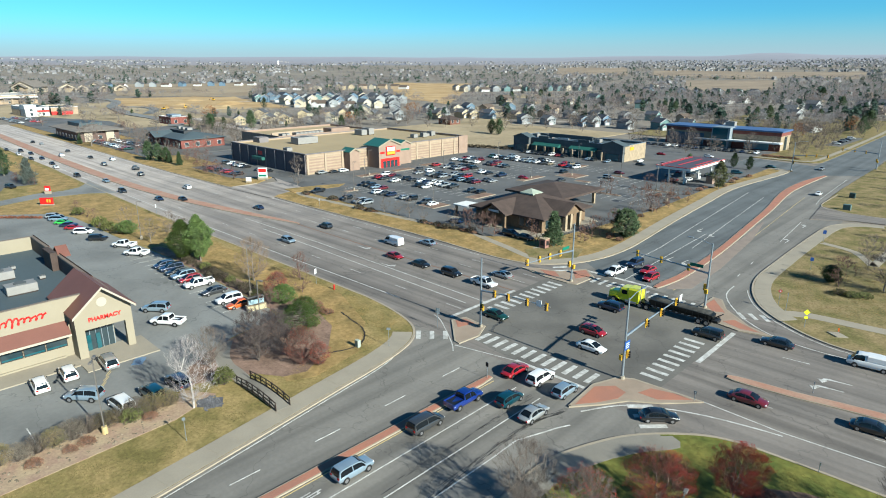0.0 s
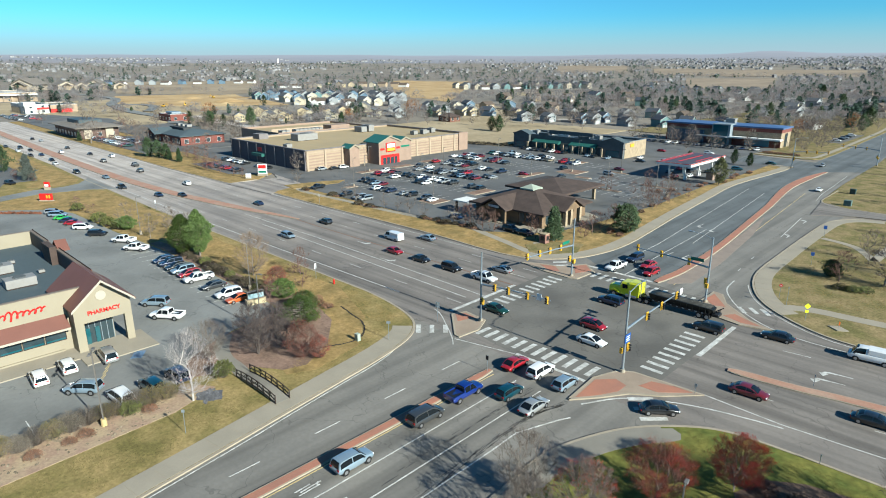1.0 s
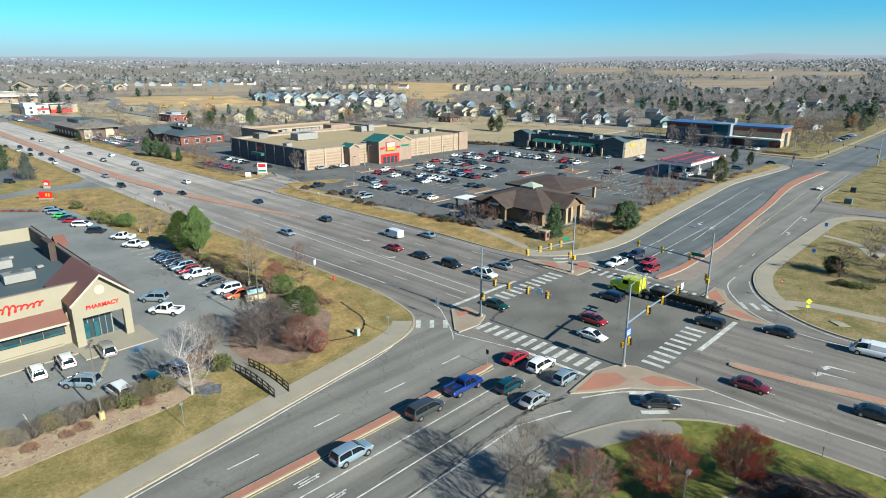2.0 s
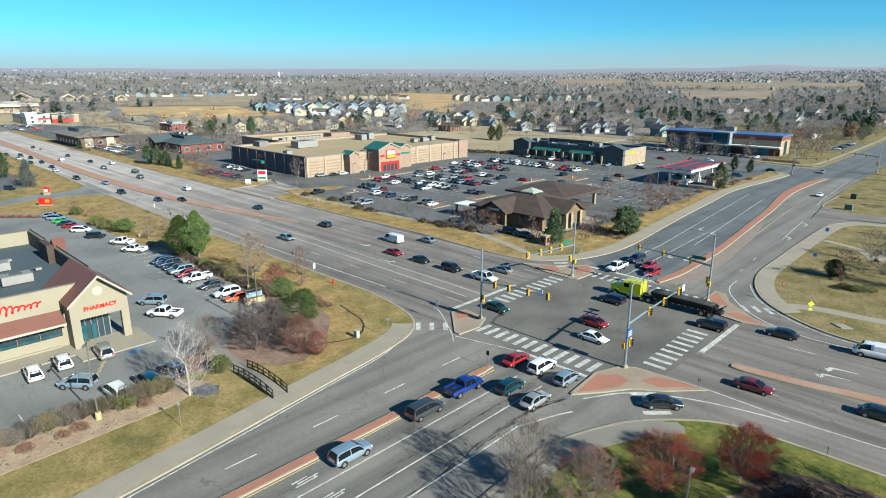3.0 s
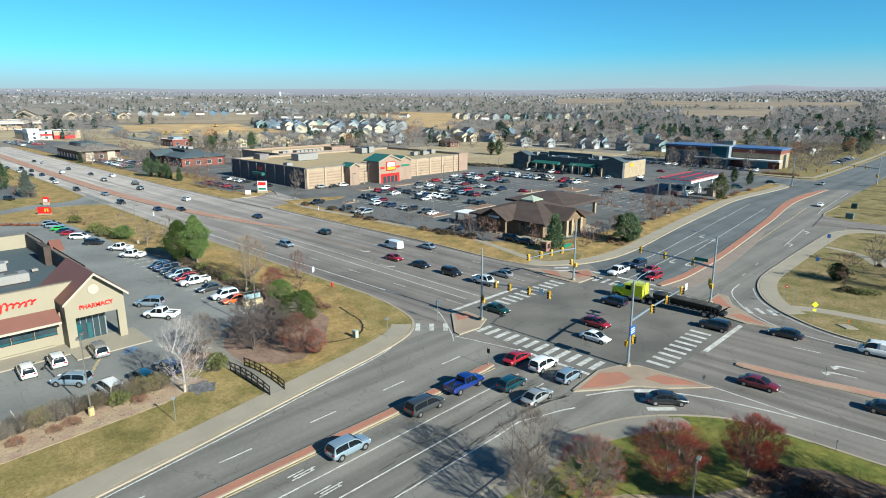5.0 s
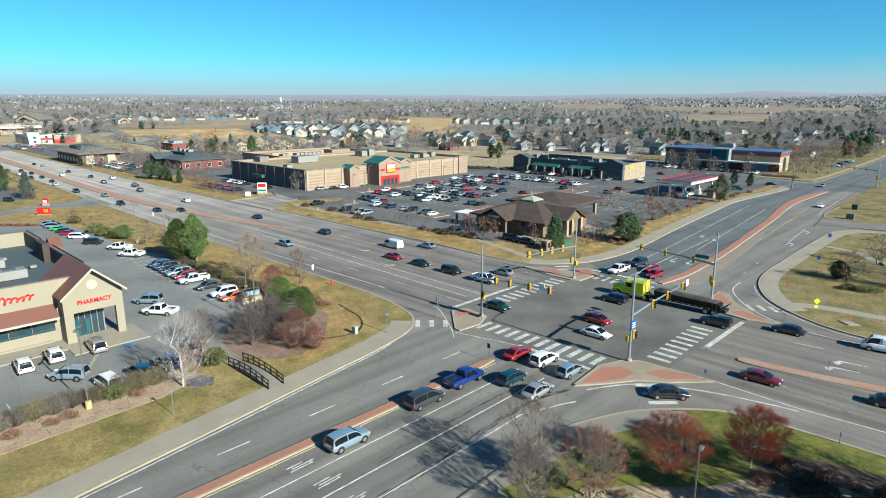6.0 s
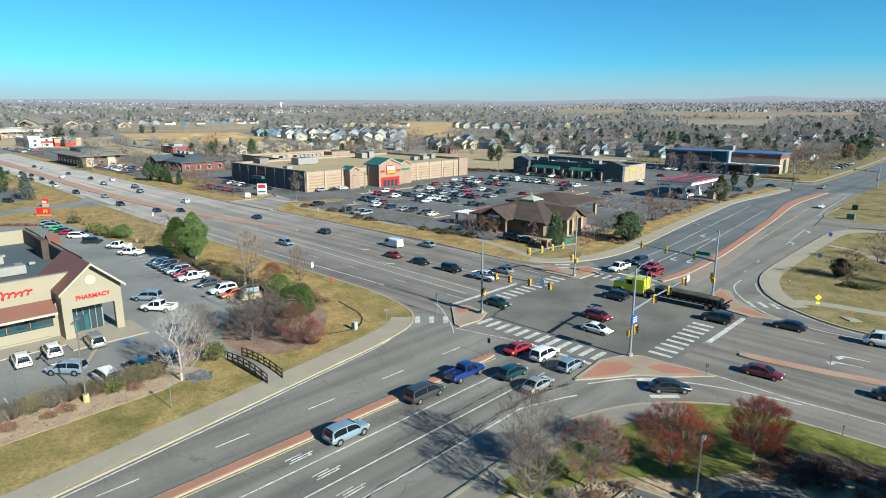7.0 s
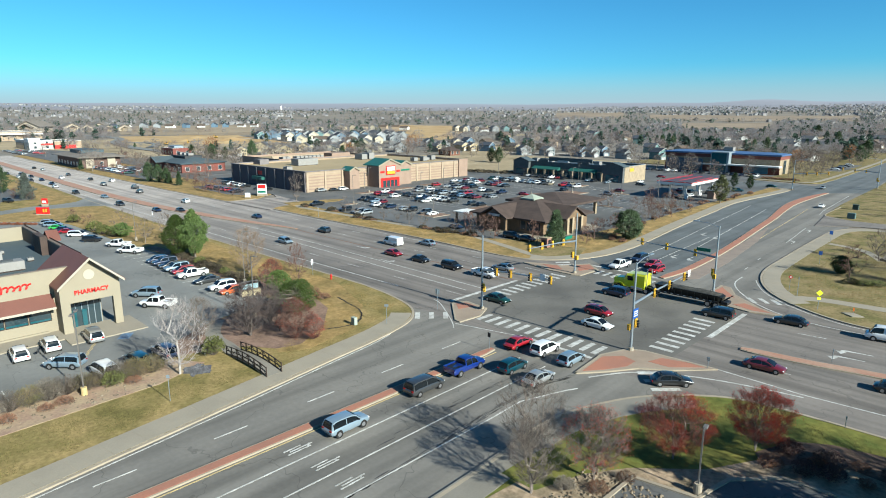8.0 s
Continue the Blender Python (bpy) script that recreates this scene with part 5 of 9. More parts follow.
def bank():
    t = empty("bank", "single-storey bank with broad brown shingle hip roof", "bank")
    x0, x1, y0, y1 = -51.2, -32.2, 36.6, 54
    part("wall", walls(B(), x0, y0, x1, y1, 0, 3.5, 0.4), BANKSTONE, t)
    part("roof", hip_roof(B(), x0, y0, x1, y1, 3.6, 7.0, 1.2, 0.35), ROOFBROWN, t)
    # gabled porches to the road and to the side
    part("porch_roof", gable_roof(B(), -47.0, 33.6, -40.2, 44, 3.7, 5.9, "y", 0.7, 0.3), ROOFBROWN, t)
    part("porch_wall", gable_end(B(), "y", 33.8, -46.6, -40.6, 3.5, 5.4, 0.35), WINDOW, t)
    for x in (-46.6, -43.6, -40.6):
        part("porch_column", box(B(), x - 0.3, 33.8, 0, x + 0.3, 34.4, 3.7), BANKSTONE, t)
    part("porch_roof", gable_roof(B(), -42, 41.6, -30.0, 48.4, 3.7, 6.1, "x", 0.7, 0.3), ROOFBROWN, t)
    part("porch_wall", gable_end(B(), "x", -30.2, 42.0, 48.0, 3.5, 5.7, 0.35), BANKSTONE, t)
    for y in (42.2, 44.2, 47.8):
        part("porch_column", box(B(), -30.4, y - 0.4, 0, -29.6, y + 0.4, 3.7), STONE, t, "buff stone porch column")
    part("cupola", hip_roof(B(), -43.3, 43.7, -40.1, 46.9, 6.8, 7.7, 0.3, 0.3), mat("pale_green_cupola", (0.33, 0.37, 0.30), 0.6, 0, 0.1, 1, 8, 0), t, "pale green glazed cupola")
    # drive-through canopy
    part("canopy_roof", hip_roof(B(), -56, 55.2, -39.4, 73, 4.2, 6.0, 0.8, 0.5), ROOFBROWN, t, "brown drive-through canopy roof")
    for x in (-55, -47.6, -40.4):
        for y in (58, 71.6):
            part("canopy_column", box(B(), x - 0.35, y - 0.35, 0, x + 0.35, y + 0.35, 4.0), STONE, t)
    part("side_canopy", box(B(), -57.4, 35.2, 2.9, -52.6, 40.0, 3.2, 0.05), WHITE, t, "pale flat canopy beside the bank")
    part("canopy_column", box(B(), -57.0, 35.6, 0, -56.6, 36.0, 2.9), DARKSTEEL, t)
    for k in range(5):
        opening(t, "window", "x", x1 + 0.02, y0 + 1.2 + k * 2.1, y0 + 2.9 + k * 2.1, 0.9, 2.9, 1, WINDOW, STONE)
    for k in range(3):
        opening(t, "window", "y", y0 - 0.02, -38.6 + k * 2.0, -37.0 + k * 2.0, 0.9, 2.9, -1, WINDOW, DARKSTEEL)
    part("wall_sign", box(B(), -45.0, 33.55, 3.75, -42.0, 33.75, 4.2), SIGNWHITE, t)
    slab("pavement", [(-57, 33.4), (-31, 33.4), (-28.8, 37), (-28.8, 55), (-33, 57), (-57, 57)], 0.1, 0.176, CONCRETE, "pale concrete apron round the bank", "pavement")


bank()


def fuel_station():
    t = empty("fuel_canopy", "fuel station canopy with red and dark roof stripes", "fuel station")
    x0, x1, y0, y1 = -43.2, -32.2, 113, 140
    part("canopy", box(B(), x0, y0, 4.6, x1, y1, 5.5, 0.06), WHITE, t, "white canopy fascia with red top edge")
    part("roof", box(B(), x0 + 0.4, y0 + 0.4, 5.3, x1 - 0.4, y1 - 0.4, 5.56), mat("canopy_roof", (0.07, 0.065, 0.085), 0.7, 0, 0.1, 0.5, 6, 0), t)
    for k in range(3):
        part("roof_stripe", box(B(), x0 + 1.0 + k * 4.0, y0 + 1.2 + 3 * k, 5.5, x0 + 1.6 + k * 4.0, y1 - 3 - 2 * k, 5.6), SIGNRED, t)
    part("fascia_band", walls(B(), x0 - 0.05, y0 - 0.05, x1 + 0.05, y1 + 0.05, 5.34, 5.52, 0.2), SIGNRED, t)
    for x in (x0 + 3, x1 - 3):
        for y in (y0 + 3, (y0 + y1) / 2, y1 - 3):
            part("column", box(B(), x - 0.2, y - 0.2, 0, x + 0.2, y + 0.2, 4.6), WHITE, t)
            pump = empty("fuel_pump", "white and red fuel pump under the canopy", "fuel pump", group="fuel pumps")
            part("cabinet", box(B(), x - 0.35, y + 0.6, 0.15, x + 0.35, y + 1.5, 1.9, 0.05), SIGNWHITE, pump)
            part("display", box(B(), x + 0.35, y + 0.75, 1.1, x + 0.38, y + 1.35, 1.7), BLACK, pump)
    k = empty("fuel_kiosk", "small tan kiosk beside the fuel pumps", "kiosk")
    part("wall", box(B(), -30.5, 121, 0, -28.4, 125, 2.6, 0.05), PINKBLOCK, k)
    part("roof", box(B(), -30.8, 120.7, 2.6, -28.1, 125.3, 2.8), ROOFGREY, k)


fuel_station()


def store_hall():
    t = empty("furniture_store", "large low store with blue metal roof and red-tan walls", "shop")
    x0, x1, y0, y1, h = -88, -37.6, 217, 230, 8.6
    part("wall", walls(B(), x0, y0, x1, y1, 0, h, 0.5), STONE, t)
    part("lower_wall", box(B(), x0 - 0.1, y0 - 0.15, 0, x1 + 0.15, y0 - 0.01, 3.2), REDBRICK, t)
    part("band", box(B(), x0 - 0.1, y0 - 0.15, 6.4, x1 + 0.15, y0 - 0.01, 7.8), REDBRICK, t, "red brick band under the roof")
    part("band", box(B(), x1 + 0.01, y0, 6.4, x1 + 0.15, y1, 7.8), REDBRICK, t)
    part("roof", hip_roof(B(), x0, y0, x1, y1, h, h + 0.7, 0.6, 0.6), BLUEMETAL, t)
    part("tower", box(B(), -65.5, y0 - 3.5, 0, -57.5, y0 + 5, h + 0.5, 0.1), mat("blue_grey_panel", (0.22, 0.26, 0.29), 0.6, 0, 0.1, 0.5, 8, 0), t, "blue-grey entrance tower")
    part("tower_glass", box(B(), -65.0, y0 - 3.56, 0.5, -58.5, y0 - 3.4, h), TEALGLASS, t, "teal glass entrance front")
    part("canopy", box(B(), -58, y0 - 4.5, 3.4, x1 + 1, y0 - 0.2, 4.0), WHITE, t)
    part("canopy", box(B(), -72, y0 - 6, 3.4, -58.2, y0 - 3.6, 3.9), STEEL, t)
    part("shop_front", box(B(), -52, y0 - 0.25, 0.3, -42, y0 - 0.16, 3.3), mat("blue_shopfront", (0.10, 0.24, 0.33), 0.3, 0, 0.1, 1, 8, 0), t)
    part("dark_front", box(B(), -87.4, y0 - 0.25, 0.3, -70, y0 - 0.16, 5.6), mat("blue_dark_cladding", (0.07, 0.11, 0.15), 0.5, 0, 0.1, 1, 8, 0), t)
    part("end_door", box(B(), x1 + 0.15, 222, 0.2, x1 + 0.25, 225, 6.0), WINDOW, t)
    rooftop_unit(-63, 222, h + 0.4, 4, 3, 2)
    for k in range(9):
        part("mullion", box(B(), -87.2 + 2.1 * k, y0 - 0.3, 0.3, -87.1 + 2.1 * k, y0 - 0.26, 5.6), STEEL, t)


store_hall()


def office(name, x0, y0, x1, y1, h, wall_mat, roof_mat, label, hip=True, over=0.8):
    t = empty(name, label, "office building")
    part("wall", walls(B(), x0, y0, x1, y1, 0, h, 0.4), wall_mat, t)
    if hip:
        part("roof", hip_roof(B(), x0, y0, x1, y1, h, h + 2.2, over, 0.3), roof_mat, t)
    else:
        part("roof", box(B(), x0 + 0.4, y0 + 0.4, h - 0.8, x1 - 0.4, y1 - 0.4, h - 0.5), roof_mat, t)
        part("cap", walls(B(), x0 - 0.1, y0 - 0.1, x1 + 0.1, y1 + 0.1, h, h + 0.15, 0.6), WHITE, t)
    n = max(2, int((y1 - y0) / (4.5 if x1 > -400 else 9)))
    for k in range(n):
        y = y0 + (k + 0.5) * (y1 - y0) / n
        for z in (1.0, 4.2) if h > 6 else (1.0,):
            opening(t, "window", "x", x1 + 0.02, y - 0.9, y + 0.9, z, z + 1.9, 1)
    n = max(2, int((x1 - x0) / (4.5 if x1 > -400 else 9)))
    for k in range(n):
        x = x0 + (k + 0.5) * (x1 - x0) / n
        for z in (1.0, 4.2) if h > 6 else (1.0,):
            opening(t, "window", "y", y0 - 0.02, x - 0.9, x + 0.9, z, z + 1.9, -1)
    return t


BROWNSTONE = mat("brown_stone", (0.14, 0.09, 0.075), 0.9, 0, 0.25, 0.5, 6, 0.2)
PALESTUCCO = mat("pale_hall_stucco", (0.42, 0.36, 0.28), 0.85, 0, 0.1, 0.4, 5, 0.1)
ROOFTAUPE = mat("taupe_shingles", (0.20, 0.175, 0.15), 0.9, 0, 0.2, 0.3, 5, 0.2)
t = office("office_building", -262, 42, -227, 62, 4.4, REDBRICK, ROOFGREY, "low red brick office with grey hip roof")
part("roof_well", box(B(), -252, 48, 4.2, -237, 56, 6.95), mat("roof_well_dark", (0.05, 0.055, 0.06), 0.9, 0, 0.2, 0.4, 5, 0.1), t, "dark sunken roof deck")
part("wing_roof", gable_roof(B(), -256, 38.6, -246, 48, 4.4, 6.6, "y", 0.5, 0.25), ROOFGREY, t)
part("wing_wall", gable_end(B(), "y", 38.8, -255.6, -246.4, 4.3, 6.4, 0.4), REDBRICK, t)
for k in range(3):
    rooftop_unit(-250 + 4.6 * k, 50.4, 6.95, 2.4, 2.4, 1.2)
t = office("office_building", -327, 19.6, -287, 37, 5.4, BROWNSTONE, ROOFTAUPE, "dark brown office with broad shallow taupe roof", over=2.4)
part("penthouse", hip_roof(B(), -316, 23, -298, 33, 8.2, 8.8, 0.2, 2.2), mat("teal_slate_box", (0.055, 0.085, 0.10), 0.6, 0, 0.1, 0.4, 6, 0.1), t, "dark teal louvred roof box")
for y in (23, 32.6):
    part("entrance_bay", box(B(), -287, y - 1.8, 0, -286.2, y + 1.8, 5.2), PALESTUCCO, t, "pale stucco entrance bay")
t = office("shop_building", -520, 40, -480, 55, 6.8, mat("off_white_stucco", (0.5, 0.49, 0.46), 0.7, 0, 0.08, 0.4, 6, 0.05), ROOFGREY, "white flat-roofed shop with red trim", False)
part("raised_front", box(B(), -492, 39.6, 5.6, -479.6, 47, 8.4, 0.05), WHITE, t)
part("glass_front", box(B(), -518, 39.7, 0.3, -494, 39.95, 4.8), WINDOW, t)
part("red_fascia", box(B(), -480, 47.4, 3.4, -479.4, 55, 4.6), SIGNRED, t)
t = office("shop_building", -522, 58, -488, 76, 5.6, TANBRICK, ROOFGREY, "tan flat-roofed shop with red lower wall", False)
part("red_front", box(B(), -488, 58, 0.2, -487.4, 72, 2.8), SIGNRED, t, "red lower shop front")
t = office("shop_building", -366, 88, -348, 100, 4.6, REDBRICK, ROOFGREY, "small red brick flat-roofed restaurant building", False)
part("roof_screen", box(B(), -362, 91, 4.6, -353, 97, 5.8, 0.05), STEEL, t)
t = office("church_building", -742, 36, -668, 92, 8.4, TANBRICK, mat("pale_membrane_roof", (0.5, 0.48, 0.44), 0.8, 0, 0.1, 0.05, 2, 0), "long tan store with pale roof and columned front", False)
for k in range(9):
    part("column", box(B(), -667.6, 39 + 6.2 * k, 0, -666.2, 40.6 + 6.2 * k, 6), TANBRICK, t)
part("arcade_roof", box(B(), -668, 36, 6, -664, 92, 7.2, 0.1), WHITE, t)
# gabled hall complex far along the road
for k, (r_, a_, s_) in enumerate(((-556, 850, 2.3), (-520, 868, 1.8), (-498, 872, 1.5), (-492, 900, 1.8), (-478, 880, 1.3), (-512, 930, 1.9), (-462, 905, 1.4))):
    t = empty("hall", "tan gabled hall with brown shingle roof", "hall", group="gabled halls")
    part("wall", gable_end(gable_end(box(B(), -8, -6, -2, 8, 6, 3.4), "x", -8, -6, 6, 3.4, 6.4), "x", 7.7, -6, 6, 3.4, 6.4), PALESTUCCO, t)
    part("roof", gable_roof(B(), -8, -6, 8, 6, 3.4, 6.8, "x", .9, .4), ROOFTAUPE, t)
    part("porch", box(B(), 7, -2.4, -1, 10.5, 2.4, 3.0), STONE, t)
    part("porch_roof", gable_roof(B(), 4, -2.8, 11, 2.8, 3.0, 5.0, "x", .5, .3), ROOFTAUPE, t)
    x, y = away(r_, a_)
    t.matrix_basis = pose(x, y, land(x, y), 0, 0, -15 + (k * 37) % 50 - 25)
    t.scale = (s_, s_, s_)
office("shed", -233, 208, -223, 217, 3.4, mat("russet_siding", (0.17, 0.075, 0.05), 0.9, 0, 0.2, 0.5, 6, 0.1), ROOFBROWN, "russet house with brown roof behind the shops")


# ---- vehicles ----
PAINTS = {n: paint("car_" + n, c, m_) for n, c, m_ in (
    ("white", (0.72, 0.72, 0.71), 0.0), ("silver", (0.40, 0.41, 0.41), 0.5), ("grey", (0.05, 0.053, 0.056), 0.3), ("black", (0.014, 0.015, 0.017), 0.1),
    ("navy", (0.016, 0.026, 0.06), 0.2), ("blue", (0.008, 0.026, 0.17), 0.1), ("red", (0.26, 0.010, 0.016), 0.0), ("maroon", (0.13, 0.012, 0.018), 0.1),
    ("teal", (0.006, 0.045, 0.062), 0.2), ("green", (0.012, 0.05, 0.038), 0.2), ("tan", (0.30, 0.25, 0.17), 0.3), ("ice", (0.27, 0.35, 0.42), 0.4), ("orange", (0.5, 0.1, 0.02), 0.0),
    ("lime", (0.06, 0.38, 0.06), 0.0), ("yellow", (0.62, 0.62, 0.02), 0.0))}


def loft(bm_, stations, closed_ends=True):
    """stations: rows of cross-section points, all of one length, drawn round from the right sill over the top to the left sill."""
    rows_ = [[bm_.verts.new(p) for p in st] for st in stations]
    for a_, b_ in zip(rows_, rows_[1:]):
        for i in range(len(a_) - 1):
            bm_.faces.new((a_[i], a_[i + 1], b_[i + 1], b_[i]))
        bm_.faces.new((a_[-1], a_[0], b_[0], b_[-1]))
    if closed_ends:
        bm_.faces.new(rows_[0])
        bm_.faces.new(rows_[-1][::-1])
    bmesh.ops.recalc_face_normals(bm_, faces=bm_.faces[:])
    return bm_


# name: length, width, body profile (x share, low z, shoulder z, half width share), cabin (x0 base, x0 top, x1 top, x1 base; shares), roof height, wheel radius
CARS = {
    "sedan": (4.75, 1.82, [(0, .45, .62, .80), (.03, .30, .76, .92), (.16, .24, .90, 1), (.5, .22, .95, 1), (.75, .24, .92, 1), (.96, .28, .72, .90), (1, .42, .58, .76)], (.10, .26, .56, .76), 1.45, .32),
    "hatchback": (4.35, 1.80, [(0, .45, .72, .84), (.03, .32, .90, .94), (.16, .25, .98, 1), (.5, .24, 1.0, 1), (.75, .25, .98, 1), (.96, .30, .76, .90), (1, .44, .60, .78)], (.015, .10, .60, .82), 1.55, .33),
    "suv": (4.75, 1.90, [(0, .55, .80, .86), (.025, .40, 1.02, .95), (.16, .34, 1.08, 1), (.5, .32, 1.10, 1), (.75, .34, 1.08, 1), (.965, .38, .92, .92), (1, .52, .72, .80)], (.012, .07, .60, .76), 1.75, .37),
    "minivan": (5.1, 1.98, [(0, .5, .76, .86), (.025, .34, 1.0, .95), (.16, .28, 1.06, 1), (.5, .27, 1.06, 1), (.78, .28, 1.02, 1), (.97, .32, .80, .9), (1, .46, .64, .8)], (.012, .06, .64, .86), 1.76, .34),
    "van": (5.6, 2.0, [(0, .5, 1.2, .94), (.01, .4, 1.28, .99), (.16, .34, 1.3, 1), (.5, .34, 1.3, 1), (.8, .34, 1.25, 1), (.97, .38, 1.05, .92), (1, .5, .8, .82)], (.004, .012, .78, .92), 2.15, .36),
    "pickup": (5.7, 1.98, [(0, .62, .98, .92), (.015, .46, 1.06, .97), (.16, .42, 1.08, 1), (.5, .42, 1.1, 1), (.75, .42, 1.10, 1), (.97, .46, 1.0, .94), (1, .58, .8, .84)], (.36, .385, .655, .765), 1.90, .40),
}


def wheel_at(thing, x, y, r, side):
    bm_ = B()
    prof = [(0.10, r * 0.62), (0.11, r * 0.95), (0.08, r), (-0.08, r), (-0.11, r * 0.95), (-0.10, r * 0.62)]
    n = 14
    ring = [[bm_.verts.new((rr * math.cos(2 * math.pi * k / n), d, rr * math.sin(2 * math.pi * k / n))) for d, rr in prof] for k in range(n)]
    for k in range(n):
        for i in range(len(prof)):
            j = (i + 1) % len(prof)
            bm_.faces.new((ring[k][i], ring[k][j], ring[(k + 1) % n][j], ring[(k + 1) % n][i]))
    w = part("wheel", bm_, RUBBER, thing)
    w.location = (x, y, r)
    part("rim", tube(B(), (0, -0.07 * side, 0), (0, 0.115 * side, 0), r * 0.66, r * 0.6, 12), RIM, w)
    return w


def car_prototype(kind, detail=True):
    L_, W, prof, cab, H_, R_ = CARS[kind]
    t = new("car_" + kind if kind in ("sedan", "suv", "hatchback") else kind)
    hw = W / 2
    # lower body: finely lofted, with round shoulders and tapering ends
    share = [p[0] for p in prof]
    fine = [0, .008, .025, .06, .11, .17, .25, .35, .45, .55, .65, .74, .82, .89, .94, .975, .992, 1] if detail else [0, .02, .08, .17, .35, .55, .74, .86, .95, .985, 1]
    def ease(k, s_):
        """A smooth reading of the profile's column k at share s_."""
        ys = [p[k] for p in prof]
        i = max(0, min(len(share) - 2, int(np.searchsorted(share, s_)) - 1))
        u = (s_ - share[i]) / (share[i + 1] - share[i])
        u = u * u * (3 - 2 * u) * .6 + u * .4
        return ys[i] + (ys[i + 1] - ys[i]) * u
    st = []
    for s_ in fine:
        x_, lo, sh, w = (s_ - 0.5) * L_, ease(1, s_), ease(2, s_), hw * ease(3, s_)
        half = [(w * .9, lo), (w * .985, lo + .12), (w, lo + (sh - lo) * .45), (w * .99, sh - .17), (w * .95, sh - .07), (w * .86, sh - .015), (w * .5, sh + .03)]
        st.append([(x_, y_, z_) for y_, z_ in half] + [(x_, 0, sh + .045)] + [(x_, -y_, z_) for y_, z_ in half[::-1]])
    body = part("body", loft(B(), st), PAINTS["white"], t)
    for p in body.data.polygons:
        p.use_smooth = len(p.vertices) == 4
    body.data.set_sharp_from_angle(angle=radians(42))
    zs = lambda s_: ease(2, s_)
    x = [(c - 0.5) * L_ for c in cab]
    zb = [zs(cab[0]) - 0.02, zs(cab[3]) - 0.02]
    wb, wt = hw * 0.92, hw * 0.70
    # greenhouse: one side profile, bowed across; the panes lie just proud of it
    rake = [(x[0], zb[0]), (x[0] * .6 + x[1] * .4, zb[0] + (H_ - zb[0]) * .52), (x[1] + .02, H_ - .09), (x[1] * .8 + x[2] * .2, H_ - .01), (x[1] * .45 + x[2] * .55, H_), (x[2], H_ - .07),
            (x[2] * .5 + x[3] * .5, zb[1] + (H_ - zb[1]) * .54), (x[3], zb[1])]
    line_ = smooth_line(rake, 3 if detail else 1)
    def wide(z_):
        u = max(0, min(1, (z_ - min(zb)) / (H_ - min(zb))))
        return wb + (wt - wb) * (u ** 1.35)
    def across(v, x_, z_):
        return (x_, v * wide(z_), z_ - .05 * v * v * ((z_ - min(zb)) / (H_ - min(zb))))
    VS = (-1, -.75, 0, .75, 1)
    bm_ = B()
    g = [[bm_.verts.new(across(v, *p)) for v in VS] for p in line_]
    for r0, r1 in zip(g, g[1:]):
        for i in range(4):
            bm_.faces.new((r0[i], r0[i + 1], r1[i + 1], r1[i]))
    for e_ in (0, -1):
        bm_.faces.new([r[e_] for r in g])
    bm_.faces.new([g[0][i] for i in range(5)] + [g[-1][i] for i in (4, 3, 2, 1, 0)])
    bmesh.ops.recalc_face_normals(bm_, faces=bm_.faces[:])
    cabin = part("cabin", bm_, PAINTS["white"], t)
    for p in cabin.data.polygons:
        p.use_smooth = True
    cabin.data.set_sharp_from_angle(angle=radians(40))
    def shell(name, rows_, push):
        """A pane with thickness over a grid of points."""
        bm2 = B()
        out_ = [[bm2.verts.new(Vector(p) + Vector(push)) for p in r] for r in rows_]
        in_ = [[bm2.verts.new(Vector(p) - Vector(push)) for p in r] for r in rows_]
        for a_, b_, c_, d_ in zip(out_, out_[1:], in_, in_[1:]):
            for i in range(len(a_) - 1):
                bm2.faces.new((a_[i], a_[i + 1], b_[i + 1], b_[i]))
                bm2.faces.new((c_[i], d_[i], d_[i + 1], c_[i + 1]))
            for i in (0, -1):
                bm2.faces.new((a_[i], b_[i], d_[i], c_[i]))
        for r, q in ((out_[0], in_[0]), (out_[-1], in_[-1])):
            for i in range(len(r) - 1):
                bm2.faces.new((r[i], r[i + 1], q[i + 1], q[i]))
        bmesh.ops.recalc_face_normals(bm2, faces=bm2.faces[:])
        part(name, bm2, GLASS, t)
    def along(p, q, n=3):
        return [(p[0] + (q[0] - p[0]) * k / n, p[1] + (q[1] - p[1]) * k / n) for k in range(n + 1)]
    front = [q for q in line_ if q[0] >= x[2] - .02]
    back = [q for q in line_ if q[0] <= x[1] + .06]
    inner = (-.86, -.6, 0, .6, .86)
    shell("windscreen", [[across(v, *p) for v in inner] for p in front[:-1] + [((front[-1][0] + front[-2][0]) / 2 + .06, (front[-1][1] + front[-2][1]) / 2 - .02)]], (.02, 0, .02))
    if kind != "van":
        shell("rear_window", [[across(v * .94, *p) for v in inner] for p in (back[1:] if len(back) > 2 else back)], (-.02, 0, .02))
    xs_, zs_ = [p[0] for p in line_], [p[1] for p in line_]
    def side(xa, xb, sgn):
        rows_ = []
        for k in range(5):
            x_ = xa + (xb - xa) * k / 4
            top = float(np.interp(x_, xs_, zs_)) - .11
            low = zb[0] + (zb[1] - zb[0]) * (x_ - x[0]) / (x[3] - x[0]) + .05
            top = max(top, low + .03)
            rows_.append([(x_, sgn * wide(z_), z_ - .03) for z_ in (low, (low + top) / 2, top)])
        shell("side_window", rows_, (0, sgn * .02, 0))
    xa, xb = x[0] + (x[1] - x[0]) * .55 + .1, x[3] - (x[3] - x[2]) * .16 - .05
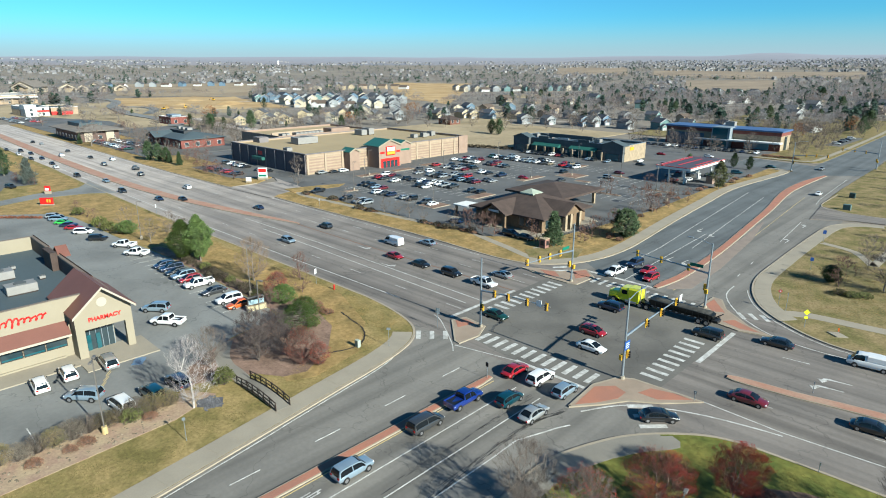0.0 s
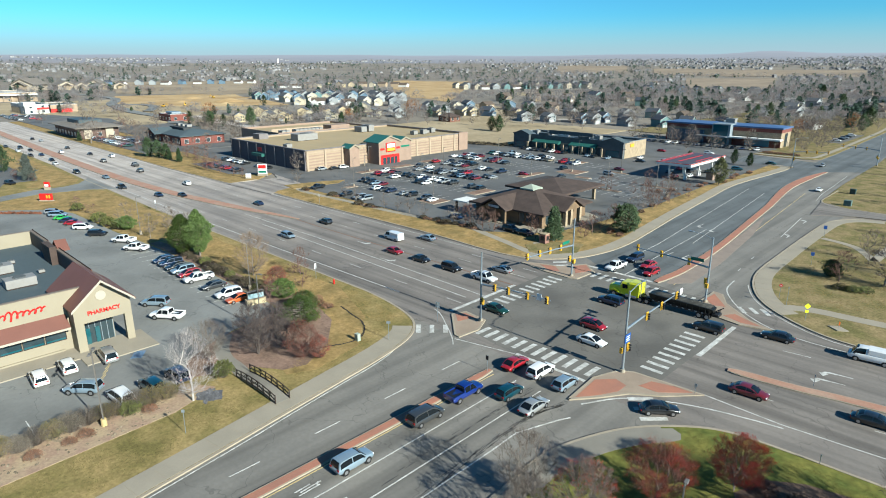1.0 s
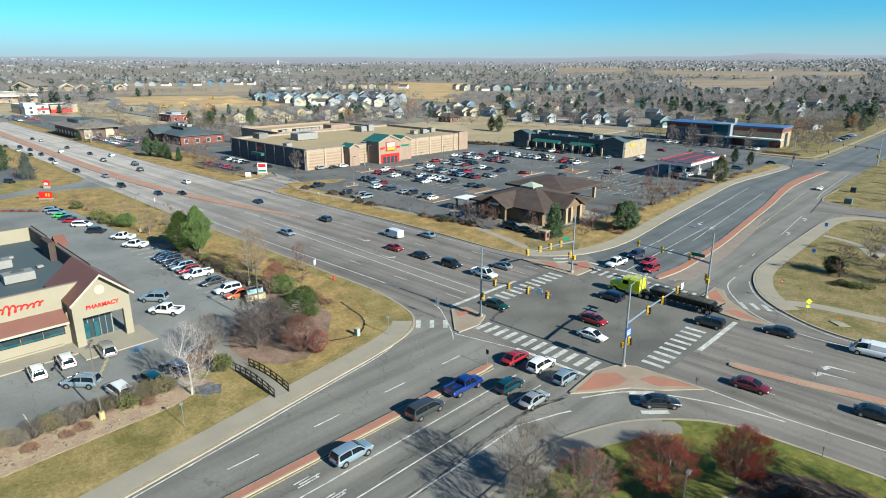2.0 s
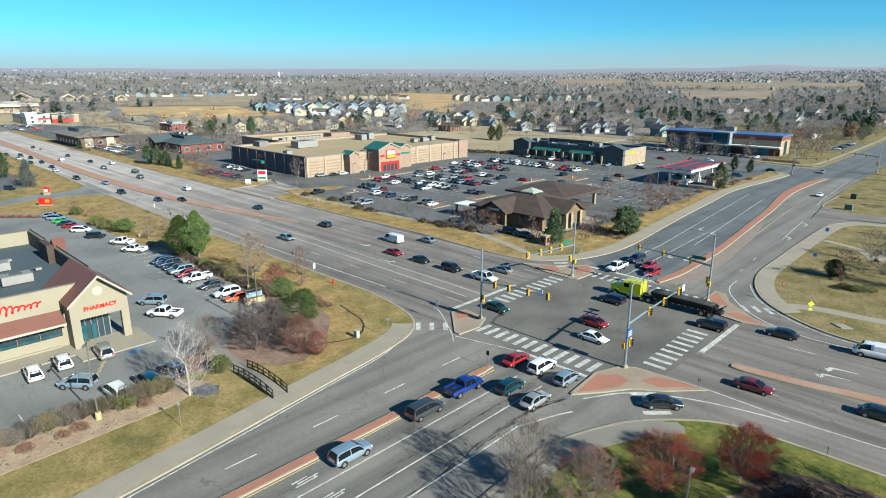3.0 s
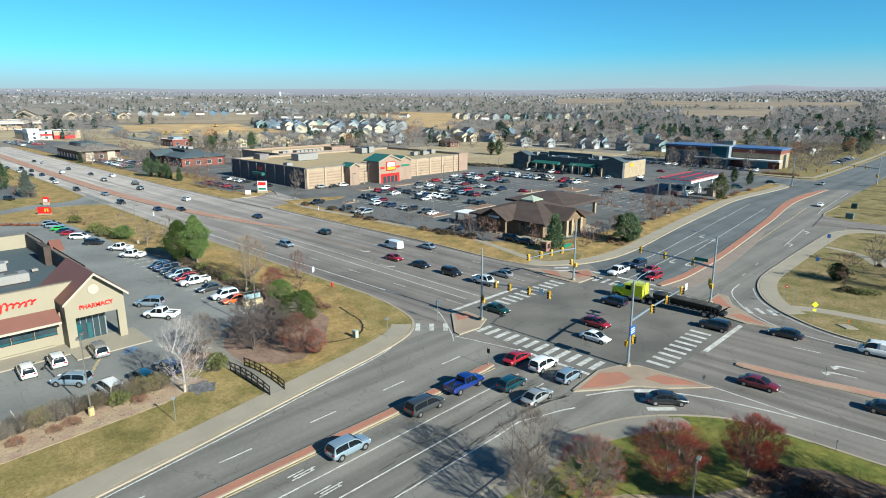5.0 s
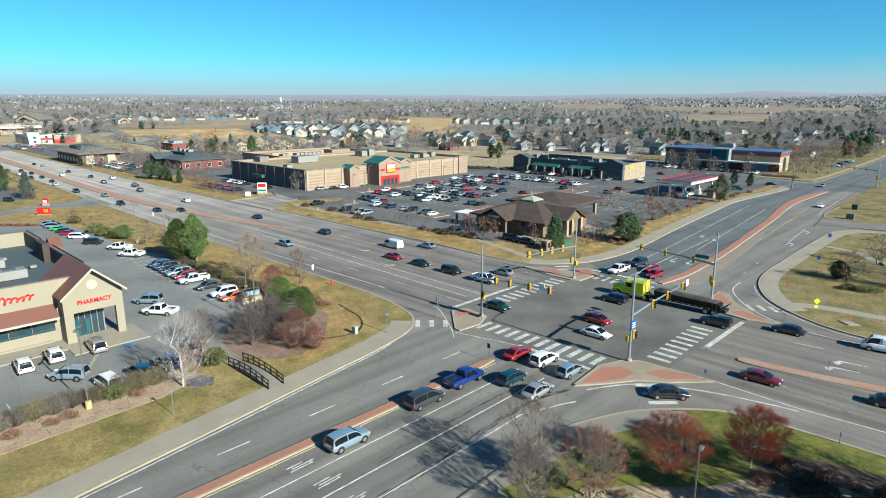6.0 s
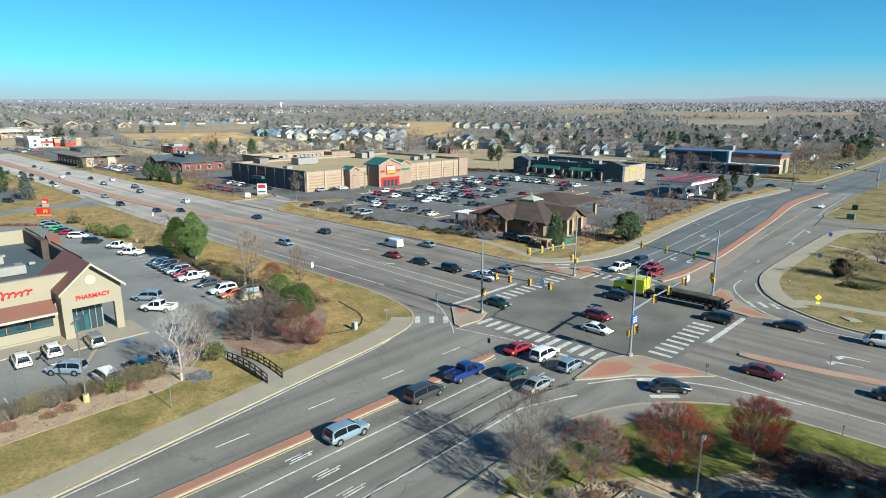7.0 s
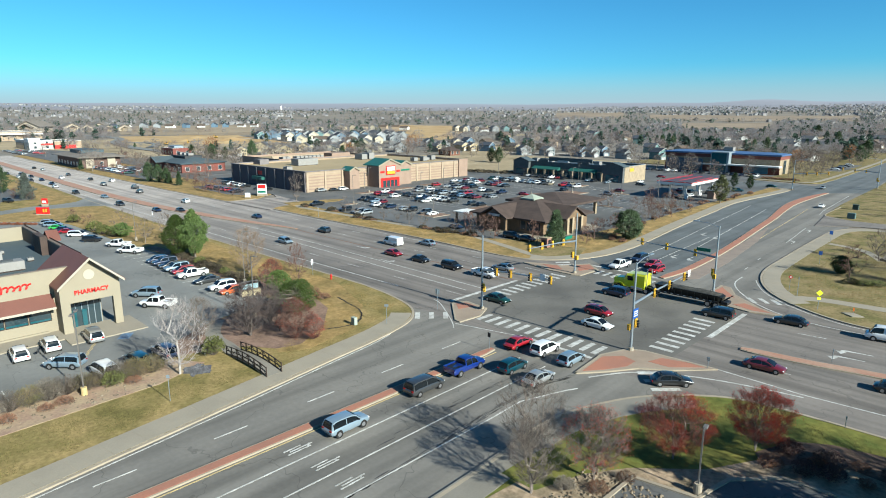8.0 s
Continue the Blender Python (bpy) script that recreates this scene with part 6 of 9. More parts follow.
    for sgn in (1, -1):
        if kind == "van":
            side(x[2] - .9, xb, sgn)
        elif not detail:
            side(xa, xb, sgn)
        else:
            xm = xa + (xb - xa) * .5
            side(xa, xm - .05, sgn)
            side(xm + .05, xb, sgn)
    if kind == "van":
        part("cargo_body", box(B(), x[0] + .02, -wb - .03, 1.2, x[2] - 1.1, wb + .03, H_ - .02, .12), PAINTS["white"], t)
    if kind == "pickup":
        bed = B()
        box(bed, -L_ / 2 + 0.12, -hw * 0.8, 0.7, x[0] - 0.05, hw * 0.8, 1.10)
        bed_ob = part("bed_floor", bed, BLACK, t, "dark open cargo bed")
        bed_ob.location.z = 0.02
        for y in (-hw * 0.93, hw * 0.93):
            part("bed_rail", box(B(), -L_ / 2 + 0.05, y - 0.09, 1.05, x[0], y + 0.09, 1.26, 0.03), PAINTS["white"], t)
        part("tailgate", box(B(), -L_ / 2 + 0.02, -hw * 0.85, 0.8, -L_ / 2 + 0.12, hw * 0.85, 1.26, 0.03), PAINTS["white"], t)
    f0, f1 = prof[-2], prof[1]
    if not detail:
        for xx in (-0.31 * L_, 0.31 * L_):
            for sgn in (1, -1):
                part("wheel", tube(B(), (xx, sgn * (hw - 0.2), R_), (xx, sgn * (hw + 0.01), R_), R_, R_ * 0.92, 12), RUBBER, t)
        return t
    for y in (-hw * 0.66, hw * 0.66):
        part("headlight", box(B(), L_ / 2 - 0.22, y - 0.2, f0[2] - 0.20, L_ / 2 - 0.06, y + 0.2, f0[2] - 0.05, 0.03), LAMP_WHITE, t)
        part("taillight", box(B(), -L_ / 2 + 0.0, y - 0.17, f1[2] - 0.26, -L_ / 2 + 0.16, y + 0.17, f1[2] - 0.06, 0.03), LAMP_RED, t)
    part("grille", box(B(), L_ / 2 - 0.14, -hw * 0.42, f0[1] + 0.1, L_ / 2 - 0.005, hw * 0.42, f0[2] - 0.14, 0.02), BLACK, t)
    for y in (-hw - 0.06, hw + 0.06):
        part("mirror", box(B(), x[3] - 0.45, y - 0.08, zb[1] + 0.02, x[3] - 0.28, y + 0.08, zb[1] + 0.17, 0.02), BLACK, t)
    for xx in (-0.31 * L_, 0.31 * L_):
        for sgn in (1, -1):
            part("wheel_arch", tube(B(), (xx, sgn * (hw - 0.12), R_ + 0.02), (xx, sgn * (hw + 0.006), R_ + 0.02), R_ * 1.14, seg=14), BLACK, t)
            wheel_at(t, xx, sgn * (hw - 0.1), R_, sgn)
    return t


PROTO = {}
for k in CARS:
    PROTO[k, True] = car_prototype(k)
    PROTO[k, False] = car_prototype(k, False)
used_proto = set()
NAMES = {"sedan": "sedan", "hatchback": "hatchback", "suv": "off-road car", "minivan": "minivan", "van": "delivery van", "pickup": "pickup truck"}
PLAIN = {"ice": "pale blue", "navy": "dark blue", "grey": "dark grey"}


def car(kind, colour, x, y, turn, where, group="", z=0.031):
    near = math.hypot(x - 42, y + 70) < 135
    key = (kind, near)
    m = pose(x, y, z, 0, 0, turn)
    if key in used_proto:
        ob = copy_thing(PROTO[key], m)
    else:
        used_proto.add(key)
        ob = PROTO[key]
        ob.matrix_basis = m
        for c in ob.children:
            if c.type == "MESH" and c.data.materials[0] == PAINTS["white"]:
                c.material_slots[0].link = "OBJECT"
    size = .84 if near else .78
    ob.scale = (size, size, size)
    for c in ob.children:
        if c.type == "MESH" and c.material_slots[0].link == "OBJECT":
            c.material_slots[0].material = PAINTS[colour]
    tagged(ob, f"{PLAIN.get(colour, colour)} {NAMES[kind]} {where}", "van" if kind == "van" else ("pickup truck" if kind == "pickup" else "car"), group)
    return ob


# traffic waiting and passing at the junction
Q = "waiting at the traffic lights on grey asphalt"
for row in (("sedan", "red", 2.4, -17.4, 90), ("suv", "white", 5.7, -16.9, 90), ("hatchback", "ice", 9.3, -17.3, 90), ("hatchback", "teal", 6.0, -23.1, 90), ("sedan", "silver", 9.6, -23.6, 90),
            ("pickup", "blue", 2.6, -26.7, 90), ("minivan", "grey", 2.9, -32.8, 90), ("suv", "ice", 3.5, -42.5, 90),
            ("sedan", "red", -42.2, 2.8, 0), ("sedan", "black", -35.0, 2.9, 0), ("suv", "black", -27.4, 3.0, 0), ("pickup", "white", -20.0, 3.1, 0),
            ("pickup", "white", -7.2, 23.6, -94), ("suv", "navy", -7.0, 30.4, -94), ("sedan", "red", -3.6, 28.6, -94), ("hatchback", "red", -1.4, 25.2, -94)):
    car(*row, Q, "cars waiting at the lights")
for row in (("sedan", "green", -10.0, -6.0, 0), ("hatchback", "red", 3.2, -1.2, 0), ("sedan", "white", 5.6, -5.6, 0), ("suv", "navy", 0.4, 8.4, 180), ("suv", "black", 14.8, 8.8, 182), ("sedan", "black", 22.4, 12.4, 184),
            ("sedan", "maroon", 24.6, -4.9, 4), ("sedan", "black", 19.2, -15.0, 40), ("sedan", "silver", -20.6, 8.6, 180), ("van", "white", -49.2, 8.8, 178), ("sedan", "ice", -44.2, 13.6, 180),
            ("hatchback", "ice", -66.2, -5.4, 0), ("suv", "black", -70.3, 6.9, 178), ("sedan", "navy", -98.6, 6.2, 178), ("suv", "white", -138, 5.0, 178), ("sedan", "black", -122.6, -6.4 + 3.4, 0),
            ("sedan", "navy", -127.4, -7.4, 0), ("suv", "black", -146, -10.4, 0), ("sedan", "ice", -167, -8.0, 0), ("suv", "black", -184, -11.4, 0), ("suv", "black", -171.8, 4.2, 178), ("pickup", "grey", -185.7, 7.6, 178),
            ("sedan", "white", -209, -11.2, 0), ("sedan", "black", -220, -9.6, 0), ("suv", "black", -203.7, 3.0, 178), ("suv", "white", -214.6, 9.4, 178), ("sedan", "black", -227.4, 5.6, 178),
            ("hatchback", "grey", -239, -12.0, 0), ("sedan", "navy", -238, -8.6, 0), ("suv", "white", -241, -1.0, 178), ("sedan", "grey", -254.7, 5.0, 178), ("sedan", "black", -257, -8.0, 0),
            ("hatchback", "white", -257.3, -12.2, 0), ("suv", "black", -268.7, -9.0, 0), ("sedan", "grey", -277.7, -12.4, 0), ("sedan", "silver", -290.7, 4.0, 178), ("sedan", "black", -302.7, 3.2, 178),
            ("sedan", "white", -0.4, 126, 92), ("sedan", "silver", -11.6, 176, -88), ("sedan", "green", -26, 168, 0), ("sedan", "black", 35.6, -2.2, 5)):
    car(*row, "driving along the wide asphalt road", "moving traffic")
car("van", "white", 32.4, 13.6, 186, "driving along the wide asphalt road", "moving traffic")

P = "parked in a stall of the pharmacy lot"
for row in (("suv", "white", -33.6, -58.0, 176), ("suv", "white", -34.4, -54.9, 176), ("suv", "ice", -27.6, -55.2, 222), ("minivan", "white", -22.8, -53.0, 184), ("suv", "teal", -22.8, -49.8, 184),
            ("suv", "navy", -23.2, -46.8, 184), ("minivan", "silver", -34.2, -50.6, 176), ("suv", "ice", -47.6, -39.6, 222), ("pickup", "white", -41.4, -40.4, 216),
            ("pickup", "white", -86.4, -30.6, 214), ("pickup", "white", -78.8, -31.0, 214), ("suv", "silver", -124, -33.4, 52), ("minivan", "ice", -120.6, -33.4, 52), ("sedan", "lime", -116.4, -33.6, 52), ("sedan", "navy", -112.8, -33.4, 52), ("sedan", "red", -109.4, -33.4, 52),
            ("minivan", "white", -103.6, -33, 48), ("suv", "black", -95.6, -32.6, 48)):
    car(*row, P, "cars in the pharmacy lot", 0.166)
for k, (kind, colour) in enumerate((("hatchback", "navy"), ("suv", "navy"), ("sedan", "black"), ("suv", "ice"), ("hatchback", "red"), ("pickup", "white"), ("sedan", "grey"), ("suv", "white"), ("sedan", "orange"))):
    car(kind, colour, (-67.6, -64.8, -62.2, -59.4, -56.8, -53.4, -48.4, -43.2, -40.4)[k], -30.2 + rnd.uniform(-.2, .2), -92 + rnd.uniform(-3, 3), P, "cars in the pharmacy lot", 0.166)

for row in (("suv", "black", -176, -31.6, 20), ("sedan", "grey", -186, -36, 90), ("suv", "silver", -190, -36, 90)):
    car(*row, "parked in the small side lot", "cars in the side lot", 0.166)
P = "parked in the supermarket lot"
KINDS = ["sedan"] * 4 + ["suv"] * 4 + ["hatchback"] * 2 + ["minivan", "pickup"]
COLOURS = ["white"] * 5 + ["silver"] * 4 + ["black"] * 5 + ["grey"] * 4 + ["navy"] * 3 + ["red", "maroon", "maroon", "tan", "ice", "ice", "green"]
for y, x0, x1, fill in ((40.2, -93, -70, .6), (44.8, -105, -96, .8), (55.6, -114, -86, .7), (60.8, -114, -70, .72), (71.2, -114, -80, .8), (76.4, -114, -79, .75), (86.8, -116, -84, .8), (92.0, -116, -100, .8),
                        (102.4, -121, -88, .8), (107.6, -121, -104, .8), (118, -116, -76, .75), (123.2, -110, -78, .6), (138.6, -118, -74, .7), (28.6, -112, -84, .45), (50.6, -131, -128, 0), (36.6, -176, -140, .8)):
    x = x0
    while x < x1:
        if rnd.random() < fill:
            car(rnd.choice(KINDS), rnd.choice(COLOURS), x + rnd.uniform(-.2, .2) + 1.4, y + rnd.uniform(-.4, .4), rnd.choice((88, 90, 92, 268, 270, 272)), P, "cars in the supermarket lot", 0.166)
        x += 2.8
for row in (("suv", "silver", -56.3, 107.4, 0), ("sedan", "maroon", -58.4, 118, 0), ("sedan", "grey", -64.8, 93, 90), ("suv", "black", -73, 106.8, 90), ("sedan", "red", -76, 88, 0), ("suv", "silver", -130.4, 48, 90),
            ("sedan", "black", -129.4, 52.2, 90), ("suv", "white", -128.6, 55.6, 90), ("sedan", "navy", -52, 30.4, 0), ("suv", "black", -36, 30.6, 0), ("sedan", "black", -32, 30.4, 0), ("sedan", "navy", -44, 125, 90), ("sedan", "white", -36, 122, 90), ("suv", "maroon", -38.6, 117, 90), ("suv", "black", -39.6, 131, 90), ("sedan", "grey", -35, 134, 90), ("sedan", "red", -44.6, 134, 90), ("suv", "teal", -30, 146, 20), ("sedan", "black", -62, 140, 0), ("suv", "silver", -55, 146, 0), ("sedan", "white", -66, 148, 90), ("sedan", "red", -69, 172, 0), ("suv", "white", -52, 178, 0)):
    car(*row, P, "cars in the supermarket lot", 0.166)
for k, c_ in enumerate(("maroon", "red", "black", "maroon", "red", "navy", "black")):
    car(("suv", "sedan")[k % 2], c_, -167 + 3.1 * k, 26.4 + .12 * k, (90, 270)[k % 2], P, "cars in the supermarket lot", 0.166)
P = "parked outside the roadside shops"
for k in range(38):
    car(rnd.choice(KINDS), rnd.choice(COLOURS), -283 + 3.0 * (k % 15) + 4 * (k // 15 == 2) + rnd.uniform(-.3, .3), (25, 33, 49, 57)[k // 15] * (1 if k < 45 else 1) + rnd.uniform(-.4, .4), rnd.choice((90, 270)), P, "cars outside the roadside shops", 0.31)
for k in range(12):
    car(rnd.choice(KINDS), rnd.choice(COLOURS), -336 - 3.4 * (k % 12) + rnd.uniform(-.3, .3), (46, 56)[k // 12] + rnd.uniform(-.4, .4), rnd.choice((90, 270)), P, "cars outside the roadside shops", 0.31)
for k in range(16):
    car(rnd.choice(KINDS), rnd.choice(("black", "red", "navy", "maroon", "grey", "white", "silver")), -474 + 7.4 * (k % 8) + rnd.uniform(-.6, .6), (24, 33)[k // 8] + rnd.uniform(-2, 2), rnd.choice((90, 270)), P, "cars outside the roadside shops", 0.31)
for k in range(18):
    car(rnd.choice(KINDS), rnd.choice(COLOURS), -96 + 3.2 * k + rnd.uniform(-.3, .3), 202 + rnd.uniform(-.4, .4), rnd.choice((90, 270)), "parked before the blue-roofed store", "cars by the blue-roofed store", 0.15)


def trailer_truck(x, y, turn):
    t = new("trailer_truck")
    LIME = PAINTS["yellow"]
    DARK = mat("black_trailer_steel", (0.02, 0.022, 0.02), 0.45, 0.3, 0.3, 0.8, 8, 0.05, obj=True)
    # conventional cab, nose towards +x
    bm_ = B()
    st = [[(x_, w, .75), (x_, w, zt - .25), (x_, w * .8, zt), (x_, -w * .8, zt), (x_, -w, zt - .25), (x_, -w, .75)] for x_, w, zt in ((8.2, .62, 1.75), (8.0, .75, 1.95), (6.2, .9, 2.1))]
    part("bonnet", loft(bm_, st), LIME, t)
    bm_ = B()
    st = [[(x_, w, .75), (x_, w, zt - .3), (x_, w * .85, zt), (x_, -w * .85, zt), (x_, -w, zt - .3), (x_, -w, .75)] for x_, w, zt in ((6.2, 1.1, 2.1), (5.75, 1.12, 2.95), (4.5, 1.15, 3.05), (4.4, 1.2, 3.15), (2.6, 1.2, 3.2))]
    part("cab", loft(bm_, st), LIME, t)
    bm_ = B()
    box(bm_, 4.65, -1.16, 1.9, 5.6, 1.16, 2.6)
    part("side_window", bm_, GLASS, t)
    bm_ = B()
    v = [bm_.verts.new(p) for p in ((6.26, -.95, 2.12), (6.26, .95, 2.12), (5.82, .9, 2.86), (5.82, -.9, 2.86), (6.1, -.95, 2.1), (6.1, .95, 2.1), (5.66, .9, 2.84), (5.66, -.9, 2.84))]
    for f in ((0, 1, 2, 3), (7, 6, 5, 4), (0, 4, 5, 1), (1, 5, 6, 2), (2, 6, 7, 3), (3, 7, 4, 0)):
        bm_.faces.new([v[i] for i in f])
    part("windscreen", bm_, GLASS, t)
    part("grille", box(B(), 8.18, -.5, .9, 8.26, .5, 1.65, .02), RIM, t)
    part("bumper", box(B(), 8.0, -1.1, .45, 8.35, 1.1, .8, .05), RIM, t)
    for s_ in (1, -1):
        part("fender", loft(B(), [[(x_, s_ * .75, z_ - .1), (x_, s_ * .75, z_), (x_, s_ * 1.2, z_), (x_, s_ * 1.2, z_ - .1)] for x_, z_ in ((8.0, .9), (7.7, 1.25), (7.1, 1.38), (6.5, 1.25), (6.1, .9))]), LIME, t)
        part("exhaust_pipe", tube(B(), (2.35, s_ * .9, 1.0), (2.35, s_ * .9, 3.9), .09, seg=8), RIM, t)
        part("fuel_tank", tube(B(), (3.0, s_ * .95, .75), (4.9, s_ * .95, .75), .33, seg=12), RIM, t)
    part("chassis", box(B(), -9.5, -.45, .75, 6.5, .45, 1.0), BLACK, t)
    st = []
    for x_, w, lo, hi in ((-9.4, .85, 1.35, 1.75), (-8.8, 1.1, 1.0, 1.95), (-6, 1.15, .9, 2.0), (-1, 1.15, .95, 2.05), (0.6, 1.1, 1.1, 2.1), (1.0, .9, 1.5, 2.0)):
        st.append([(x_, w * .7, lo), (x_, w, hi), (x_, w * .88, hi + .02), (x_, -w * .88, hi + .02), (x_, -w, hi), (x_, -w * .7, lo)])
    part("tub", loft(B(), st), DARK, t, "long black open tub of the trailer")
    bm_ = B()
    rows_ = [[bm_.verts.new((x_, y_, 1.98 + (.34 + .22 * noise.noise((x_ * 1.3, y_ * 1.7, 2))) * max(0, 1 - (y_ / .95) ** 2) * min(1, (x_ + 9) * .8, (.7 - x_) * .8))) for y_ in (-.95, -.5, 0, .5, .95)] for x_ in [-9 + .65 * k for k in range(15)]]
    for r0, r1 in zip(rows_, rows_[1:]):
        for i in range(4):
            bm_.faces.new((r0[i], r0[i + 1], r1[i + 1], r1[i]))
    part("load", bm_, mat("dark_rubble", (0.07, 0.068, 0.06), 0.95, 0, 0.5, 1.5, 6, 0.5, obj=True), t, "dark rubble heaped in the tub")
    for k in range(9):
        for s_ in (1, -1):
            part("rib", box(B(), -8.4 + 1.0 * k, s_ * 1.1 - .06, 1.0, -8.3 + 1.0 * k, s_ * 1.1 + .06, 1.95), DARK, t)
            part("marker", box(B(), -8.1 + 1.0 * k, s_ * 1.17 - .02, 1.02, -7.75 + 1.0 * k, s_ * 1.17 + .02, 1.14), STEEL, t)
    for s_ in (1, -1):
        part("side_rack", box(B(), -9.0, s_ * 1.12 - .05, .9, 0.2, s_ * 1.12 + .05, 1.15), BLACK, t)
    part("rear_gear", box(B(), -10.3, -.8, .7, -9.2, .8, 1.2, .1), BLACK, t)
    for s_ in (1, -1):
        part("rear_strut", tube(B(), (-9.3, s_ * .6, 1.1), (-10.5, s_ * .7, 2.0), .08, seg=6), BLACK, t)
    for x_ in (7.1, 2.4, 1.2, -7.4, -8.6):
        for s_ in (1, -1):
            wheel_at(t, x_, s_ * (1.0 if x_ > 6 else .95), .5, s_)
    t.matrix_basis = pose(x, y, .03, 0, 0, turn)
    t.scale = (.9, .9, .9)
    tagged(t, "lime yellow truck tractor pulling a long black loaded trailer", "truck", "moving traffic")


trailer_truck(5.4, 12.9, 182)


# ---- street furniture ----
def signal_pole(x, y, turn, length, heads, lum=True, blade=True):
    """Galvanised signal pole; the mast arm runs along local +x."""
    t = empty("signal_pole", "tall galvanised signal pole with mast arm and yellow signals", "traffic light", "signal poles at the junction")
    part("pole", tube(B(), (0, 0, 0.1), (0, 0, 10.15), 0.165, 0.10, 12), STEEL, t)
    part("base", tube(B(), (0, 0, 0.1), (0, 0, 0.45), 0.34, 0.30, 12), CONCRETE, t)
    bm_ = B()
    pts = [(0, 0, 5.5), (length * 0.4, 0, 5.95), (length, 0, 6.25)]
    for p, q, r0, r1 in ((pts[0], pts[1], .15, .11), (pts[1], pts[2], .11, .06)):
        tube(bm_, p, q, r0, r1, 10)
    part("mast_arm", bm_, STEEL, t)
    if lum:
        bm_ = B()
        tube(bm_, (0, 0, 9.95), (1.6, 0, 10.4), .05, .045, 8)
        tube(bm_, (1.6, 0, 10.4), (3.2, 0, 10.5), .045, .04, 8)
        part("lamp_arm", bm_, STEEL, t)
        part("lamp_head", box(B(), 2.9, -.17, 10.43, 3.8, .17, 10.59, .05), STEEL, t)
    def head(hx, hz, face, name="signal_head"):
        bm2 = B()
        box(bm2, hx - .15, -.15 + face * .2, hz - .46, hx + .15, .15 + face * .2, hz + .46, .03)
        h = part(name, bm2, SIGNAL_YELLOW, t)
        bm3 = B()
        box(bm3, hx - .23, face * .2 - .03, hz - .55, hx + .23, face * .2 + .03, hz + .55, .02)
        part("backplate", bm3, SIGNAL_YELLOW, h)
        for k, z_ in enumerate((.3, 0, -.3)):
            tube_ = tube(B(), (hx, face * .36, hz + z_), (hx, face * .56, hz + z_), .12, seg=10)
            part("visor", tube_, BLACK, h)
    for hx in heads:
        head(hx, 5.55 + 0.7 * min(1, hx / length) , -1)
    head(0.42, 3.2, -1)
    bm_ = B()
    box(bm_, -.25, .15, 2.4, .25, .5, 3.1, .03)
    part("walk_signal", bm_, SIGNAL_YELLOW, t)
    if blade:
        part("street_sign", box(B(), 1.0, -.16, 6.1, 3.0, -.12, 6.6), SIGNGREEN, t, "green street name sign with plain bars")
        part("sign_text", box(B(), 1.2, -.175, 6.28, 2.8, -.165, 6.42), SIGNWHITE, t)
    t.matrix_basis = pose(x, y, 0.06, 0, 0, turn)
    return t


pb = signal_pole(-9.3, -10.2, 0, 11.4, (2.6, 4.9, 8.0, 11.0), lum=False, blade=False)
signal_pole(-10.6, 14.8, -90, 12.8, (3.4, 6.4, 9.2, 12.4), lum=False)
pd = signal_pole(12.3, -9.9, 90, 14.4, (4.6, 8.4, 12.6), blade=False)
signal_pole(10.4, 18.8, 180, 12.4, (3.2, 7.6, 11.6))
signal_pole(-18.6, 165.5, 0, 11.0, (4.0, 7.0, 10.4), blade=False)
signal_pole(2.0, 190.0, 180, 12.0, (4.0, 7.4, 11.2), blade=False)
for p, x in ((pb, 9.4), (pd, 13.6)):
    part("lane_sign", box(B(), x, -.18, 5.9, x + .75, -.13, 6.75), SIGNWHITE, p)
part("route_sign", box(B(), -.6, -.3, 3.9, .6, -.24, 5.0, .02), SIGNBLUE, pd, "blue guide sign with plain bars")
for z in (4.15, 4.4, 4.65):
    part("sign_text", box(B(), -.4, -.315, z, .4, -.305, z + .1), SIGNWHITE, pd)


def post_sign(x, y, turn, w, h, z, material, label, shape="box", postw=0.05):
    t = empty("road_sign", label, "road sign")
    part("post", box(B(), -postw / 2, -postw / 2, 0.1, postw / 2, postw / 2, z + h), STEEL, t)
    bm_ = B()
    if shape == "diamond":
        r = w / 2
        v0 = [bm_.verts.new((dx, -.05, z + h / 2 + dz)) for dx, dz in ((0, -r), (r, 0), (0, r), (-r, 0))]
        v1 = [bm_.verts.new((dx, -.03, z + h / 2 + dz)) for dx, dz in ((0, -r), (r, 0), (0, r), (-r, 0))]
        bm_.faces.new(v0)
        bm_.faces.new(v1[::-1])
        for i in range(4):
            bm_.faces.new((v0[i], v1[i], v1[(i + 1) % 4], v0[(i + 1) % 4]))
    else:
        box(bm_, -w / 2, -.05, z, w / 2, -.03, z + h)
    part("plate", bm_, material, t)
    t.matrix_basis = pose(x, y, 0.04, 0, 0, turn)
    return t


post_sign(-40.4, -16.2, -60, .75, .9, 1.9, SIGNWHITE, "white road sign on a steel post")
post_sign(-13.8, -23.2, 40, .5, .3, 2.4, STEEL, "thin steel sign post on the lawn")
post_sign(-13.4, -14.6, 200, .6, .8, 2.2, STEEL, "bare steel sign plate on a thin post")
post_sign(0.9, -20.8, 0, .4, .55, 1.6, BLACK, "dark traffic sign on the median nose")
ws = post_sign(23.3, 21.3, 30, .85, .7, 2.0, SIGNLIME, "lime yellow pedestrian warning sign", "diamond")
part("lower_plate", box(B(), -.22, -.05, 1.4, .22, -.03, 1.75), SIGNLIME, ws)
ys = post_sign(18.0, 27.9, 15, .6, .6, 2.0, SIGNRED, "red and white yield sign", "diamond")
